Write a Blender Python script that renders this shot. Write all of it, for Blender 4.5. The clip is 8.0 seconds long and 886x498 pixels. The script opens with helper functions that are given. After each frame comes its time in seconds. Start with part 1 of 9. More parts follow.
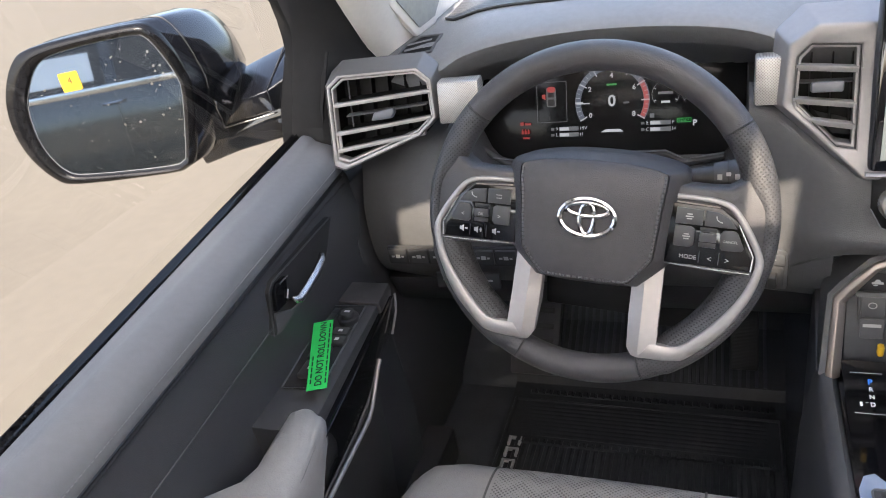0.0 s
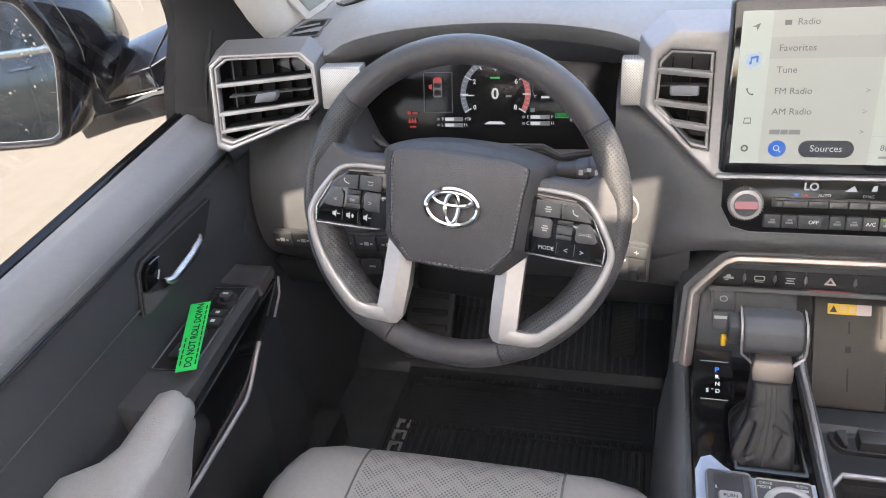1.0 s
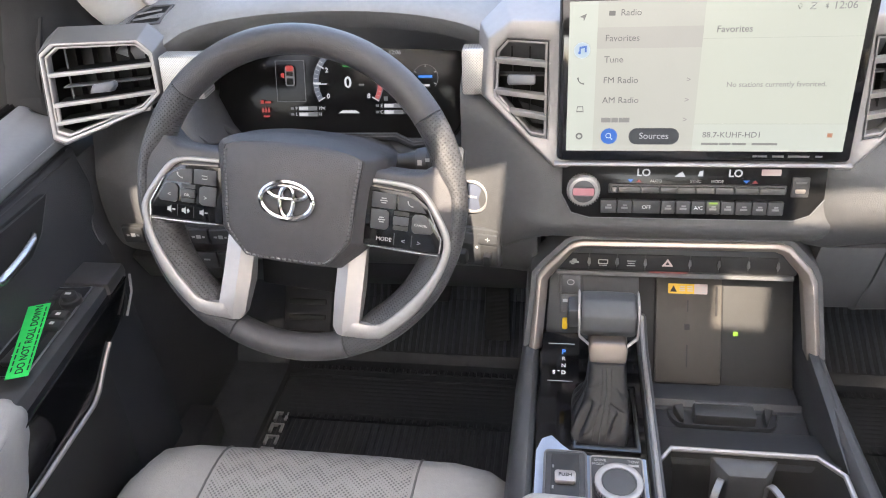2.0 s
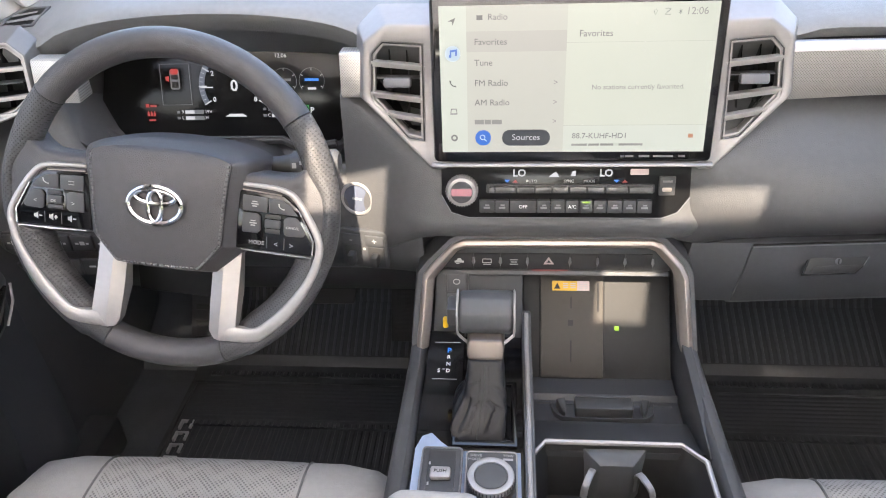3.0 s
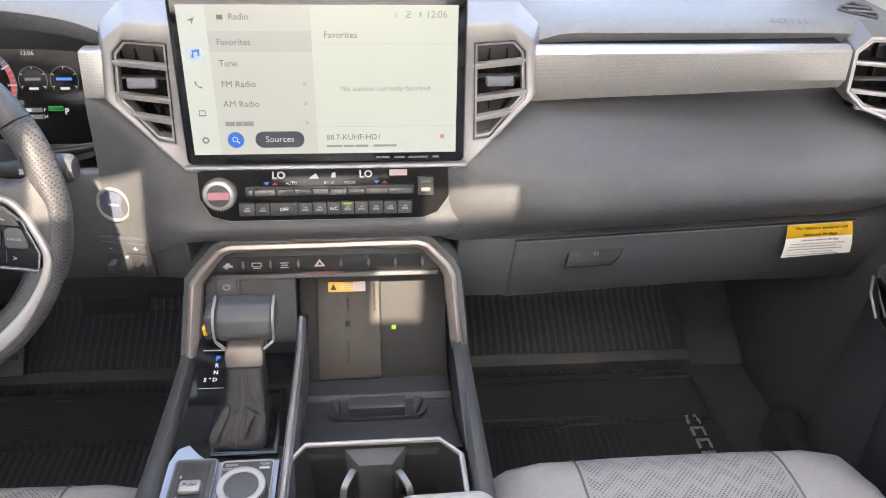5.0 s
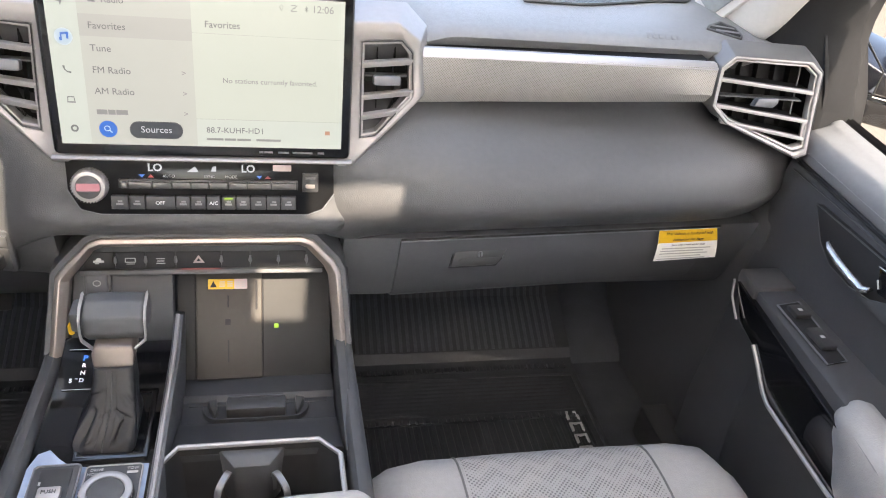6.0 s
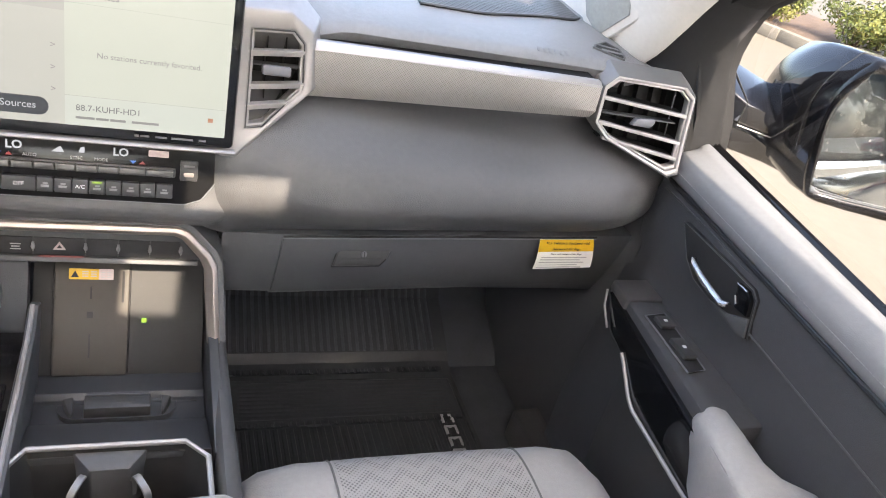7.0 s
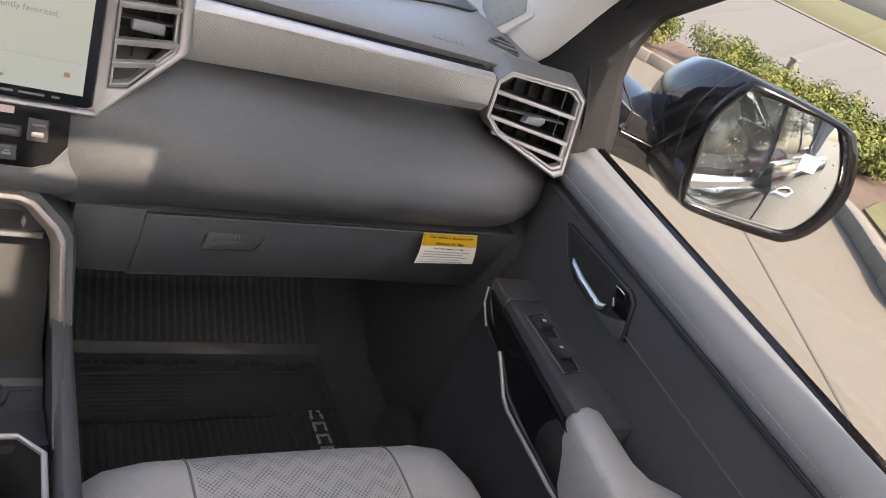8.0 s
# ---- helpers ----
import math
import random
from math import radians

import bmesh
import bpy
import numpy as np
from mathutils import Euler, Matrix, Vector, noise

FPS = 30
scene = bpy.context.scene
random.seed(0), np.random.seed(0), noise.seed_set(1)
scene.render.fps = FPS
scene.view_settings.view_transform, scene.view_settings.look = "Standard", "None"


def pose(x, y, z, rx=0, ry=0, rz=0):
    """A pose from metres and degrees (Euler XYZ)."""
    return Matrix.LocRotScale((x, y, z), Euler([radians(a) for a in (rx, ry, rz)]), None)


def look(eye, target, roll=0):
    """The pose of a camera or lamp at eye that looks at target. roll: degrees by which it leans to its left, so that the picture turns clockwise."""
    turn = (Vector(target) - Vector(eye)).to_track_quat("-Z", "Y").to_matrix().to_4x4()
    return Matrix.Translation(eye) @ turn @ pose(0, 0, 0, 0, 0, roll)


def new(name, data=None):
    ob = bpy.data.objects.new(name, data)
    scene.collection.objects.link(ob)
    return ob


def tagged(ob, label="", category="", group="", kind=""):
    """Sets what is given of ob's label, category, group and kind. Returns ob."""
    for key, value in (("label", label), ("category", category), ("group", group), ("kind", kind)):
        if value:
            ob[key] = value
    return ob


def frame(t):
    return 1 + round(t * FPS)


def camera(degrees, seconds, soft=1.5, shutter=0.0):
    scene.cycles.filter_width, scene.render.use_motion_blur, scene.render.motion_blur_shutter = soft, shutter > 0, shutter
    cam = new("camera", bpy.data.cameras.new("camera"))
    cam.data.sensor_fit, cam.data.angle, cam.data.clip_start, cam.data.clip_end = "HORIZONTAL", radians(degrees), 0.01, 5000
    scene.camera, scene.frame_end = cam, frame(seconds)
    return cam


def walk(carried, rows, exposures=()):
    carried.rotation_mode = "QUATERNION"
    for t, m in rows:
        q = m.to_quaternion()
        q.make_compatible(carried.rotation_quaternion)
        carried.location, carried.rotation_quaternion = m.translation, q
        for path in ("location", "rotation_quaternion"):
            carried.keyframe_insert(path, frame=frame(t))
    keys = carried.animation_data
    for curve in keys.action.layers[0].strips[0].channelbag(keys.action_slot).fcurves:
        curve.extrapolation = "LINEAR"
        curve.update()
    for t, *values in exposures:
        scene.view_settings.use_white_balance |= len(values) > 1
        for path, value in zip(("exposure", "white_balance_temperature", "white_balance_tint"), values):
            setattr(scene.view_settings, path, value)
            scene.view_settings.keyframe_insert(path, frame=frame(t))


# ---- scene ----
cam = camera(61.8, 8.0, soft=1.0)
PATH = [
    (0, (-0.315, -0.851, 1.672), (-1.022, 0.75, 0.703), -11.1),
    (0.5, (-0.279, -0.852, 1.672), (-0.902, 0.766, 0.674), -8.5),
    (1, (-0.245, -0.844, 1.672), (-0.77, 0.789, 0.644), -6.5),
    (1.5, (-0.202, -0.829, 1.668), (-0.624, 0.815, 0.61), -5.3),
    (1.7, (-0.185, -0.822, 1.67), (-0.558, 0.821, 0.592), -4.9),
    (2.8, (-0.091, -0.816, 1.672), (-0.289, 0.851, 0.585), -3.1),
    (3, (-0.077, -0.818, 1.671), (-0.246, 0.852, 0.585), -2.7),
    (3.5, (-0.034, -0.817, 1.671), (-0.132, 0.855, 0.579), -2.0),
    (4, (0.003, -0.816, 1.671), (-0.02, 0.859, 0.577), -1.4),
    (4.5, (0.037, -0.812, 1.671), (0.098, 0.861, 0.576), -0.2),
    (6, (0.078, -0.817, 1.675), (0.516, 0.81, 0.598), 7.8),
    (6.5, (0.075, -0.813, 1.672), (0.664, 0.779, 0.614), 11.9),
    (7, (0.075, -0.81, 1.669), (0.82, 0.743, 0.653), 16.0),
    (7.5, (0.076, -0.797, 1.657), (0.982, 0.7, 0.687), 20.3),
    (8, (0.083, -0.78, 1.638), (1.131, 0.654, 0.718), 24.2),
]
walk(cam, [(t, look(eye, target, roll)) for t, eye, target, roll in PATH], exposures=[(0.0, 2.84, 6330, 13), (0.5, 3.0, 6350, 13), (1.5, 3.27, 6400, 13), (3.5, 3.4, 6500, 13), (4.5, 3.4, 6530, 13), (6.5, 3.38, 6530, 13), (7.5, 3.12, 6560, 14), (8.0, 2.68, 6600, 15)])

# ==== place ====
EXPO = 3.42
SUN_ELEV, SUN_AZ = 46.0, -6.0      # degrees above the horizon; to the left of straight behind
world = bpy.data.worlds.new("sky")
scene.world = world
world.use_nodes = True
wn = world.node_tree.nodes
sky = wn.new("ShaderNodeTexSky")
sky.sky_type = "NISHITA"
sky.sun_disc = False
sky.sun_elevation = radians(SUN_ELEV)
sky.sun_rotation = radians(180 + SUN_AZ)
sky.dust_density = 4.0
wn["Background"].inputs["Strength"].default_value = 0.15
haze = wn.new("ShaderNodeHueSaturation")
haze.inputs["Saturation"].default_value = 0.85
world.node_tree.links.new(sky.outputs["Color"], haze.inputs["Color"])
world.node_tree.links.new(haze.outputs["Color"], wn["Background"].inputs["Color"])
sun_data = bpy.data.lights.new("sun", "SUN")
sun_data.energy, sun_data.angle, sun_data.color = 3.3, radians(0.7), (1.0, 0.87, 0.71)
sun = new("sun", sun_data)
sd = Vector((-math.sin(radians(SUN_AZ)) * math.cos(radians(SUN_ELEV)), -math.cos(radians(SUN_AZ)) * math.cos(radians(SUN_ELEV)), math.sin(radians(SUN_ELEV))))
sun.matrix_world = look(sd * 20, (0, 0, 0))


# ---- materials ----
def mat(name, color, rough=0.5, metal=0.0, grain=0.0, bump=0.0, var=0.12, vscale=6.0, coat=0.0, spec=0.5, emit=0.0, kind="noise", random_tint=0.0):
    m = bpy.data.materials.new(name)
    m.use_nodes = True
    n, l = m.node_tree.nodes, m.node_tree.links
    b = n["Principled BSDF"]
    b.inputs["Base Color"].default_value = (*color, 1)
    b.inputs["Roughness"].default_value = rough
    b.inputs["Metallic"].default_value = metal
    b.inputs["Specular IOR Level"].default_value = spec
    if coat:
        b.inputs["Coat Weight"].default_value = coat
        b.inputs["Coat Roughness"].default_value = 0.06
    if emit:
        b.inputs["Base Color"].default_value = (0.02, 0.02, 0.02, 1)
        b.inputs["Emission Color"].default_value = (*color, 1)
        b.inputs["Emission Strength"].default_value = emit * 2 ** -EXPO
        return m
    tc = n.new("ShaderNodeTexCoord")
    if var:
        big = n.new("ShaderNodeTexNoise")
        big.inputs["Scale"].default_value = vscale
        big.inputs["Detail"].default_value = 6
        fine = n.new("ShaderNodeTexNoise")
        fine.inputs["Scale"].default_value = vscale * 23
        fine.inputs["Detail"].default_value = 3
        add = n.new("ShaderNodeMath")
        add.operation = "ADD"
        ramp = n.new("ShaderNodeMapRange")
        ramp.inputs["From Min"].default_value, ramp.inputs["From Max"].default_value = 0.6, 1.4
        ramp.inputs["To Min"].default_value, ramp.inputs["To Max"].default_value = 1 - var, 1 + var
        mul = n.new("ShaderNodeMixRGB")
        mul.blend_type, mul.inputs["Fac"].default_value = "MULTIPLY", 1
        mul.inputs["Color1"].default_value = (*color, 1)
        for o in (big, fine):
            l.new(tc.outputs["Object"], o.inputs["Vector"])
        l.new(big.outputs["Fac"], add.inputs[0])
        l.new(fine.outputs["Fac"], add.inputs[1])
        l.new(add.outputs[0], ramp.inputs["Value"])
        l.new(ramp.outputs[0], mul.inputs["Color2"])
        out = mul.outputs["Color"]
        if random_tint:
            info = n.new("ShaderNodeObjectInfo")
            rr = n.new("ShaderNodeMapRange")
            rr.inputs["To Min"].default_value, rr.inputs["To Max"].default_value = 1 - random_tint, 1 + random_tint
            mul2 = n.new("ShaderNodeMixRGB")
            mul2.blend_type, mul2.inputs["Fac"].default_value = "MULTIPLY", 1
            l.new(info.outputs["Random"], rr.inputs["Value"])
            l.new(out, mul2.inputs["Color1"])
            l.new(rr.outputs[0], mul2.inputs["Color2"])
            out = mul2.outputs["Color"]
        l.new(out, b.inputs["Base Color"])
        rr = n.new("ShaderNodeMapRange")
        rr.inputs["To Min"].default_value, rr.inputs["To Max"].default_value = max(0.02, rough * 0.86), min(1, rough * 1.14)
        l.new(big.outputs["Fac"], rr.inputs["Value"])
        l.new(rr.outputs[0], b.inputs["Roughness"])
    if grain:
        if kind == "noise":
            t = n.new("ShaderNodeTexNoise")
            t.inputs["Detail"].default_value = 2
            sock = t.outputs["Fac"]
        elif kind == "cell":
            t = n.new("ShaderNodeTexVoronoi")
            sock = t.outputs["Distance"]
        else:
            t = n.new("ShaderNodeTexWave")
            t.bands_direction = kind.upper()
            sock = t.outputs["Fac"]
        t.inputs["Scale"].default_value = grain
        l.new(tc.outputs["Object"], t.inputs["Vector"])
        bp = n.new("ShaderNodeBump")
        bp.inputs["Strength"].default_value, bp.inputs["Distance"].default_value = bump, 0.002
        l.new(sock, bp.inputs["Height"])
        l.new(bp.outputs["Normal"], b.inputs["Normal"])
    return m


def pane_mat(name, tint, gloss=0.02):
    m = bpy.data.materials.new(name)
    m.use_nodes = True
    n, l = m.node_tree.nodes, m.node_tree.links
    n.remove(n["Principled BSDF"])
    tr = n.new("ShaderNodeBsdfTransparent")
    tr.inputs["Color"].default_value = (*tint, 1)
    gl = n.new("ShaderNodeBsdfGlossy")
    gl.inputs["Roughness"].default_value = 0.02
    mx = n.new("ShaderNodeMixShader")
    # gloss rises towards grazing views
    lw = n.new("ShaderNodeLayerWeight")
    lw.inputs["Blend"].default_value = 0.5
    pw = n.new("ShaderNodeMath")
    pw.operation, pw.inputs[1].default_value = "POWER", 5.0
    sc = n.new("ShaderNodeMath")
    sc.operation, sc.inputs[1].default_value, sc.inputs[2].default_value = "MULTIPLY_ADD", 1.0 - gloss, gloss
    l.new(lw.outputs["Facing"], pw.inputs[0])
    l.new(pw.outputs[0], sc.inputs[0])
    l.new(sc.outputs[0], mx.inputs[0])
    l.new(tr.outputs[0], mx.inputs[1])
    l.new(gl.outputs[0], mx.inputs[2])
    l.new(mx.outputs[0], n["Material Output"].inputs["Surface"])
    return m


def dotted(m, scale, strength, hole=0.28, dark=0.45, drop="Z", zigzag=0.0):
    """Adds rows of small round holes, staggered in the object's own metres across the axis drop, to a material."""
    n, l = m.node_tree.nodes, m.node_tree.links
    b = n["Principled BSDF"]
    tc = n.new("ShaderNodeTexCoord")
    turn = n.new("ShaderNodeVectorRotate")
    turn.rotation_type = {"X": "X_AXIS", "Y": "Y_AXIS", "Z": "Z_AXIS"}[drop]
    turn.inputs["Angle"].default_value = radians(45)
    mp = n.new("ShaderNodeMapping")
    mp.inputs["Scale"].default_value = tuple(0.0 if a == drop else 1.0 for a in "XYZ")
    vo = n.new("ShaderNodeTexVoronoi")
    vo.inputs["Scale"].default_value = scale
    vo.inputs["Randomness"].default_value = 0.0
    l.new(tc.outputs["Object"], turn.inputs["Vector"])
    l.new(turn.outputs[0], mp.inputs["Vector"])
    l.new(mp.outputs[0], vo.inputs["Vector"])
    st = n.new("ShaderNodeMapRange")
    st.inputs["From Min"].default_value, st.inputs["From Max"].default_value = hole * 0.7, hole
    l.new(vo.outputs["Distance"], st.inputs["Value"])
    if zigzag:
        # keep the holes only in zigzag bands that repeat every zigzag metres
        sx = n.new("ShaderNodeSeparateXYZ")
        l.new(tc.outputs["Object"], sx.inputs[0])
        pp = n.new("ShaderNodeMath")
        pp.operation, pp.inputs[1].default_value = "PINGPONG", zigzag * 0.75
        l.new(sx.outputs["X"], pp.inputs[0])
        ad = n.new("ShaderNodeMath")
        ad.operation = "ADD"
        l.new(pp.outputs[0], ad.inputs[0])
        l.new(sx.outputs["Y"], ad.inputs[1])
        p2 = n.new("ShaderNodeMath")
        p2.operation, p2.inputs[1].default_value = "PINGPONG", zigzag * 0.5
        l.new(ad.outputs[0], p2.inputs[0])
        gt = n.new("ShaderNodeMath")
        gt.operation, gt.inputs[1].default_value = "GREATER_THAN", zigzag * 0.27
        l.new(p2.outputs[0], gt.inputs[0])
        for sock, k in (("From Min", 0.7), ("From Max", 1.0)):
            size = n.new("ShaderNodeMath")
            size.operation, size.inputs[1].default_value, size.inputs[2].default_value = "MULTIPLY_ADD", -0.42 * hole * k, hole * k
            l.new(gt.outputs[0], size.inputs[0])
            l.new(size.outputs[0], st.inputs[sock])
    bp = n.new("ShaderNodeBump")
    bp.inputs["Strength"].default_value, bp.inputs["Distance"].default_value = strength, 0.001
    l.new(st.outputs[0], bp.inputs["Height"])
    if b.inputs["Normal"].links:
        l.new(b.inputs["Normal"].links[0].from_socket, bp.inputs["Normal"])
    l.new(bp.outputs["Normal"], b.inputs["Normal"])
    if dark < 1:
        mr = n.new("ShaderNodeMapRange")
        mr.inputs["To Min"].default_value = dark
        l.new(st.outputs[0], mr.inputs["Value"])
        mul = n.new("ShaderNodeMixRGB")
        mul.blend_type, mul.inputs["Fac"].default_value = "MULTIPLY", 1
        if b.inputs["Base Color"].links:
            l.new(b.inputs["Base Color"].links[0].from_socket, mul.inputs["Color1"])
        else:
            mul.inputs["Color1"].default_value = b.inputs["Base Color"].default_value
        l.new(mr.outputs[0], mul.inputs["Color2"])
        l.new(mul.outputs["Color"], b.inputs["Base Color"])
    return m


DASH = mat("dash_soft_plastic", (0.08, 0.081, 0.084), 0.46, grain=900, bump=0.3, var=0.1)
# same plastic as DASH, colour raised for windshield light falling on the top
DASHSKYLIT = mat("dash_plastic_skylit", (0.175, 0.177, 0.183), 0.46, grain=900, bump=0.25, var=0.1)
BLACK = mat("black_plastic", (0.038, 0.0385, 0.04), 0.45, grain=1200, bump=0.15, var=0.1)
DARK = mat("charcoal_plastic", (0.062, 0.064, 0.068), 0.5, grain=1000, bump=0.2, var=0.1)
GLOSS = mat("piano_black", (0.006, 0.006, 0.007), 0.07, var=0.05, coat=0.5)
SILVER = mat("satin_silver", (0.4, 0.385, 0.378), 0.42, metal=0.55, grain=1600, bump=0.06, var=0.06)
TEXSILVER = dotted(mat("patterned_silver", (0.5, 0.48, 0.45), 0.38, metal=0.7, var=0.06), 430, 0.5, 0.33, 0.6, "Y")
BRONZE = mat("satin_champagne", (0.4, 0.35, 0.315), 0.4, metal=0.8, grain=1600, bump=0.04, var=0.05)
FRAMEGREY = mat("satin_frame_grey", (0.13, 0.135, 0.148), 0.38, var=0.05)
SATINCHROME = mat("satin_chrome", (0.55, 0.55, 0.555), 0.26, metal=0.9, var=0.04)
CHROME = mat("chrome", (0.6, 0.6, 0.615), 0.1, metal=1.0, var=0.03)
LEATHER_BLACK = mat("black_leather", (0.064, 0.062, 0.066), 0.45, grain=900, bump=0.3, var=0.12)
LEATHER_PERF = dotted(mat("perforated_black_leather", (0.062, 0.062, 0.066), 0.45, grain=500, bump=0.25, var=0.12), 300, 0.7, 0.27, 0.42)
GREY_PAD = mat("grey_soft_vinyl", (0.172, 0.177, 0.185), 0.7, grain=700, bump=0.2, var=0.06, spec=0.25)
GREY_SEAT = mat("grey_seat_leather", (0.32, 0.318, 0.315), 0.52, grain=500, bump=0.3, var=0.07)
GREY_PERF = dotted(mat("perforated_grey_leather", (0.32, 0.318, 0.315), 0.52, grain=500, bump=0.2, var=0.07), 230, 0.6, 0.36, 0.4, zigzag=0.03)
RUBBER = mat("black_rubber", (0.032, 0.034, 0.038), 0.55, grain=700, bump=0.2, var=0.2)
# mat rubber made paler and bluer for the veiled light in the footwell
TOERUBBER = mat("glare_lifted_rubber", (0.064, 0.071, 0.078), 0.6, grain=700, bump=0.2, var=0.2)
CARPET = mat("black_carpet", (0.062, 0.068, 0.076), 0.95, grain=1500, bump=0.8, var=0.3, vscale=20)
HEADLINER = mat("pale_grey_trim", (0.7, 0.69, 0.66), 0.8, grain=1500, bump=0.2, var=0.05)
# kept pale so the unseen rear of the cab bounces light forward
CAB = mat("pale_bounce_trim", (0.5, 0.49, 0.47), 0.8, var=0.1)
PAINT = mat("black_car_paint", (0.008, 0.009, 0.013), 0.07, var=0.1, coat=1.0)
LIPBLACK = mat("satin_black_lip", (0.008, 0.008, 0.009), 0.09, var=0.1, spec=0.3)
VENTDARK = mat("vent_inner_black", (0.006, 0.006, 0.0065), 0.55, var=0.1, spec=0.25)
MIRROR = mat("mirror_glass", (0.74, 0.8, 0.83), 0.02, metal=0.985, var=0.03, vscale=9)
WHITE = mat("white_marking", (0.75, 0.75, 0.75), 0.5, var=0.0)
GREYMARK = mat("grey_marking", (0.4, 0.4, 0.4), 0.5, var=0.0)
STITCH = mat("grey_thread", (0.14, 0.14, 0.145), 0.8, var=0.1)
PALESTITCH = mat("pale_thread", (0.22, 0.22, 0.23), 0.8, var=0.1)
BLACKINK = mat("black_ink", (0.01, 0.01, 0.01), 0.6, var=0.0)
YELLOW = mat("yellow_label", (0.62, 0.38, 0.015), 0.5, var=0.06)
WHITEPAPER = mat("white_label", (0.75, 0.75, 0.73), 0.55, var=0.05)
GREENPAPER = mat("green_label", (0.03, 0.62, 0.12), 0.55, var=0.06)
RED = mat("red_marking", (0.6, 0.05, 0.04), 0.4, var=0.05)
PINKLBL = mat("pale_pink_label", (0.5, 0.4, 0.39), 0.5, var=0.05)
PEDALRUB = mat("pedal_rubber", (0.02, 0.02, 0.02), 0.6, grain=300, bump=0.3, kind="y")
LENS = mat("display_lens", (0.01, 0.01, 0.0105), 0.14, var=0.0, spec=0.22)
PALEBLUE = mat("pale_blue_gloss", (0.3, 0.37, 0.5), 0.22, var=0.05, coat=0.6)
# translucent cloth of the added roof, softens the sun into fill light
GAPCLOTH = bpy.data.materials.new("light_shaping_cloth")
GAPCLOTH.use_nodes = True
sn = GAPCLOTH.node_tree.nodes
sn.remove(sn["Principled BSDF"])
cloth = sn.new("ShaderNodeBsdfTranslucent")
cloth.inputs["Color"].default_value = (0.74, 0.735, 0.73, 1)
GAPCLOTH.node_tree.links.new(cloth.outputs[0], sn["Material Output"].inputs["Surface"])
GLASS = pane_mat("clear_glass", (0.93, 0.95, 0.94))
FILM = pane_mat("filmed_glass", (0.475, 0.48, 0.47), 0.05)
# pane of the added roof opening, its tint sets the sun patches' strength
ROOFGLASS = pane_mat("added_roof_tint", (0.71, 0.695, 0.655), 0.05)
BLACKOUT = mat("matt_black_frame", (0.022, 0.022, 0.023), 0.65, grain=900, bump=0.2, var=0.1, spec=0.25)
DIMMARK = mat("dim_marking", (0.14, 0.14, 0.14), 0.5, var=0.0)
TINTED = pane_mat("tinted_glass", (0.3, 0.32, 0.32), 0.06)
L_WHITE = mat("lit_white", (0.8, 0.82, 0.85), emit=0.9)
L_RED = mat("lit_red", (0.75, 0.06, 0.05), emit=0.7)
L_GREEN = mat("lit_green", (0.05, 0.7, 0.12), emit=0.7)
L_LIME = mat("lit_lime", (0.45, 0.85, 0.02), emit=1.3)
L_BLUE = mat("lit_blue", (0.03, 0.25, 0.95), emit=1.2)
L_SLATE = mat("lit_slate", (0.16, 0.19, 0.26), emit=0.6)
L_GREYDIM = mat("lit_grey", (0.3, 0.31, 0.33), emit=0.5)
S_BG = mat("screen_background", (0.72, 0.75, 0.63), 0.25, emit=1.0)
S_MENU = mat("screen_menu", (0.64, 0.64, 0.56), 0.25, emit=1.0)
S_NAV = mat("screen_nav", (0.72, 0.76, 0.66), 0.25, emit=1.0)
S_SEL = mat("screen_selected", (0.57, 0.56, 0.5), 0.25, emit=1.0)
S_TEXT = mat("screen_text", (0.27, 0.27, 0.26), 0.25, emit=0.6)
S_PALE = mat("screen_pale_text", (0.42, 0.42, 0.39), 0.25, emit=0.7)
S_PILL = mat("screen_button", (0.08, 0.09, 0.11), 0.25, emit=0.6)
S_BLUE = mat("screen_blue", (0.03, 0.2, 0.8), 0.25, emit=0.9)
S_ORANGE = mat("screen_orange", (0.8, 0.35, 0.18), 0.25, emit=0.7)
CONCRETE = mat("pale_concrete", (0.135, 0.118, 0.092), 0.9, grain=60, bump=0.4, var=0.1, vscale=0.6)
KERB = mat("kerb_concrete", (0.17, 0.155, 0.13), 0.9, grain=60, bump=0.4, var=0.15, vscale=1.2, random_tint=0.06)
ROADM = mat("road_concrete", (0.125, 0.117, 0.103), 0.9, grain=60, bump=0.4, var=0.12, vscale=0.5)
GRASSM = mat("grass", (0.105, 0.1, 0.042), 0.9, grain=30, bump=1.0, var=0.55, vscale=2.5)
SOIL = mat("mulch", (0.1, 0.068, 0.048), 0.95, grain=40, bump=1.0, var=0.4, vscale=6)
LEAF = mat("leaf", (0.088, 0.108, 0.024), 0.62, var=0.35, vscale=3.0, spec=0.25)
LEAF2 = mat("leaf_yellow_green", (0.17, 0.17, 0.04), 0.62, var=0.3, vscale=3.0, spec=0.25)
BARK = mat("bark", (0.1, 0.07, 0.05), 0.9, grain=40, bump=0.8, var=0.3)

# ---- building helpers ----
WORLD = {}


def root(name, m, label, category, group="", kind=""):
    ob = new(name)
    if not isinstance(m, Matrix):
        m = Matrix.Translation(m)
    ob.matrix_world = m
    WORLD[ob] = m
    return tagged(ob, label, category, group, kind)


def shade(bm, angle=38):
    lim = math.cos(radians(angle))
    bm.normal_update()
    for f in bm.faces:
        f.smooth = True
    for e in bm.edges:
        if len(e.link_faces) == 2:
            e.smooth = e.link_faces[0].normal.dot(e.link_faces[1].normal) > lim


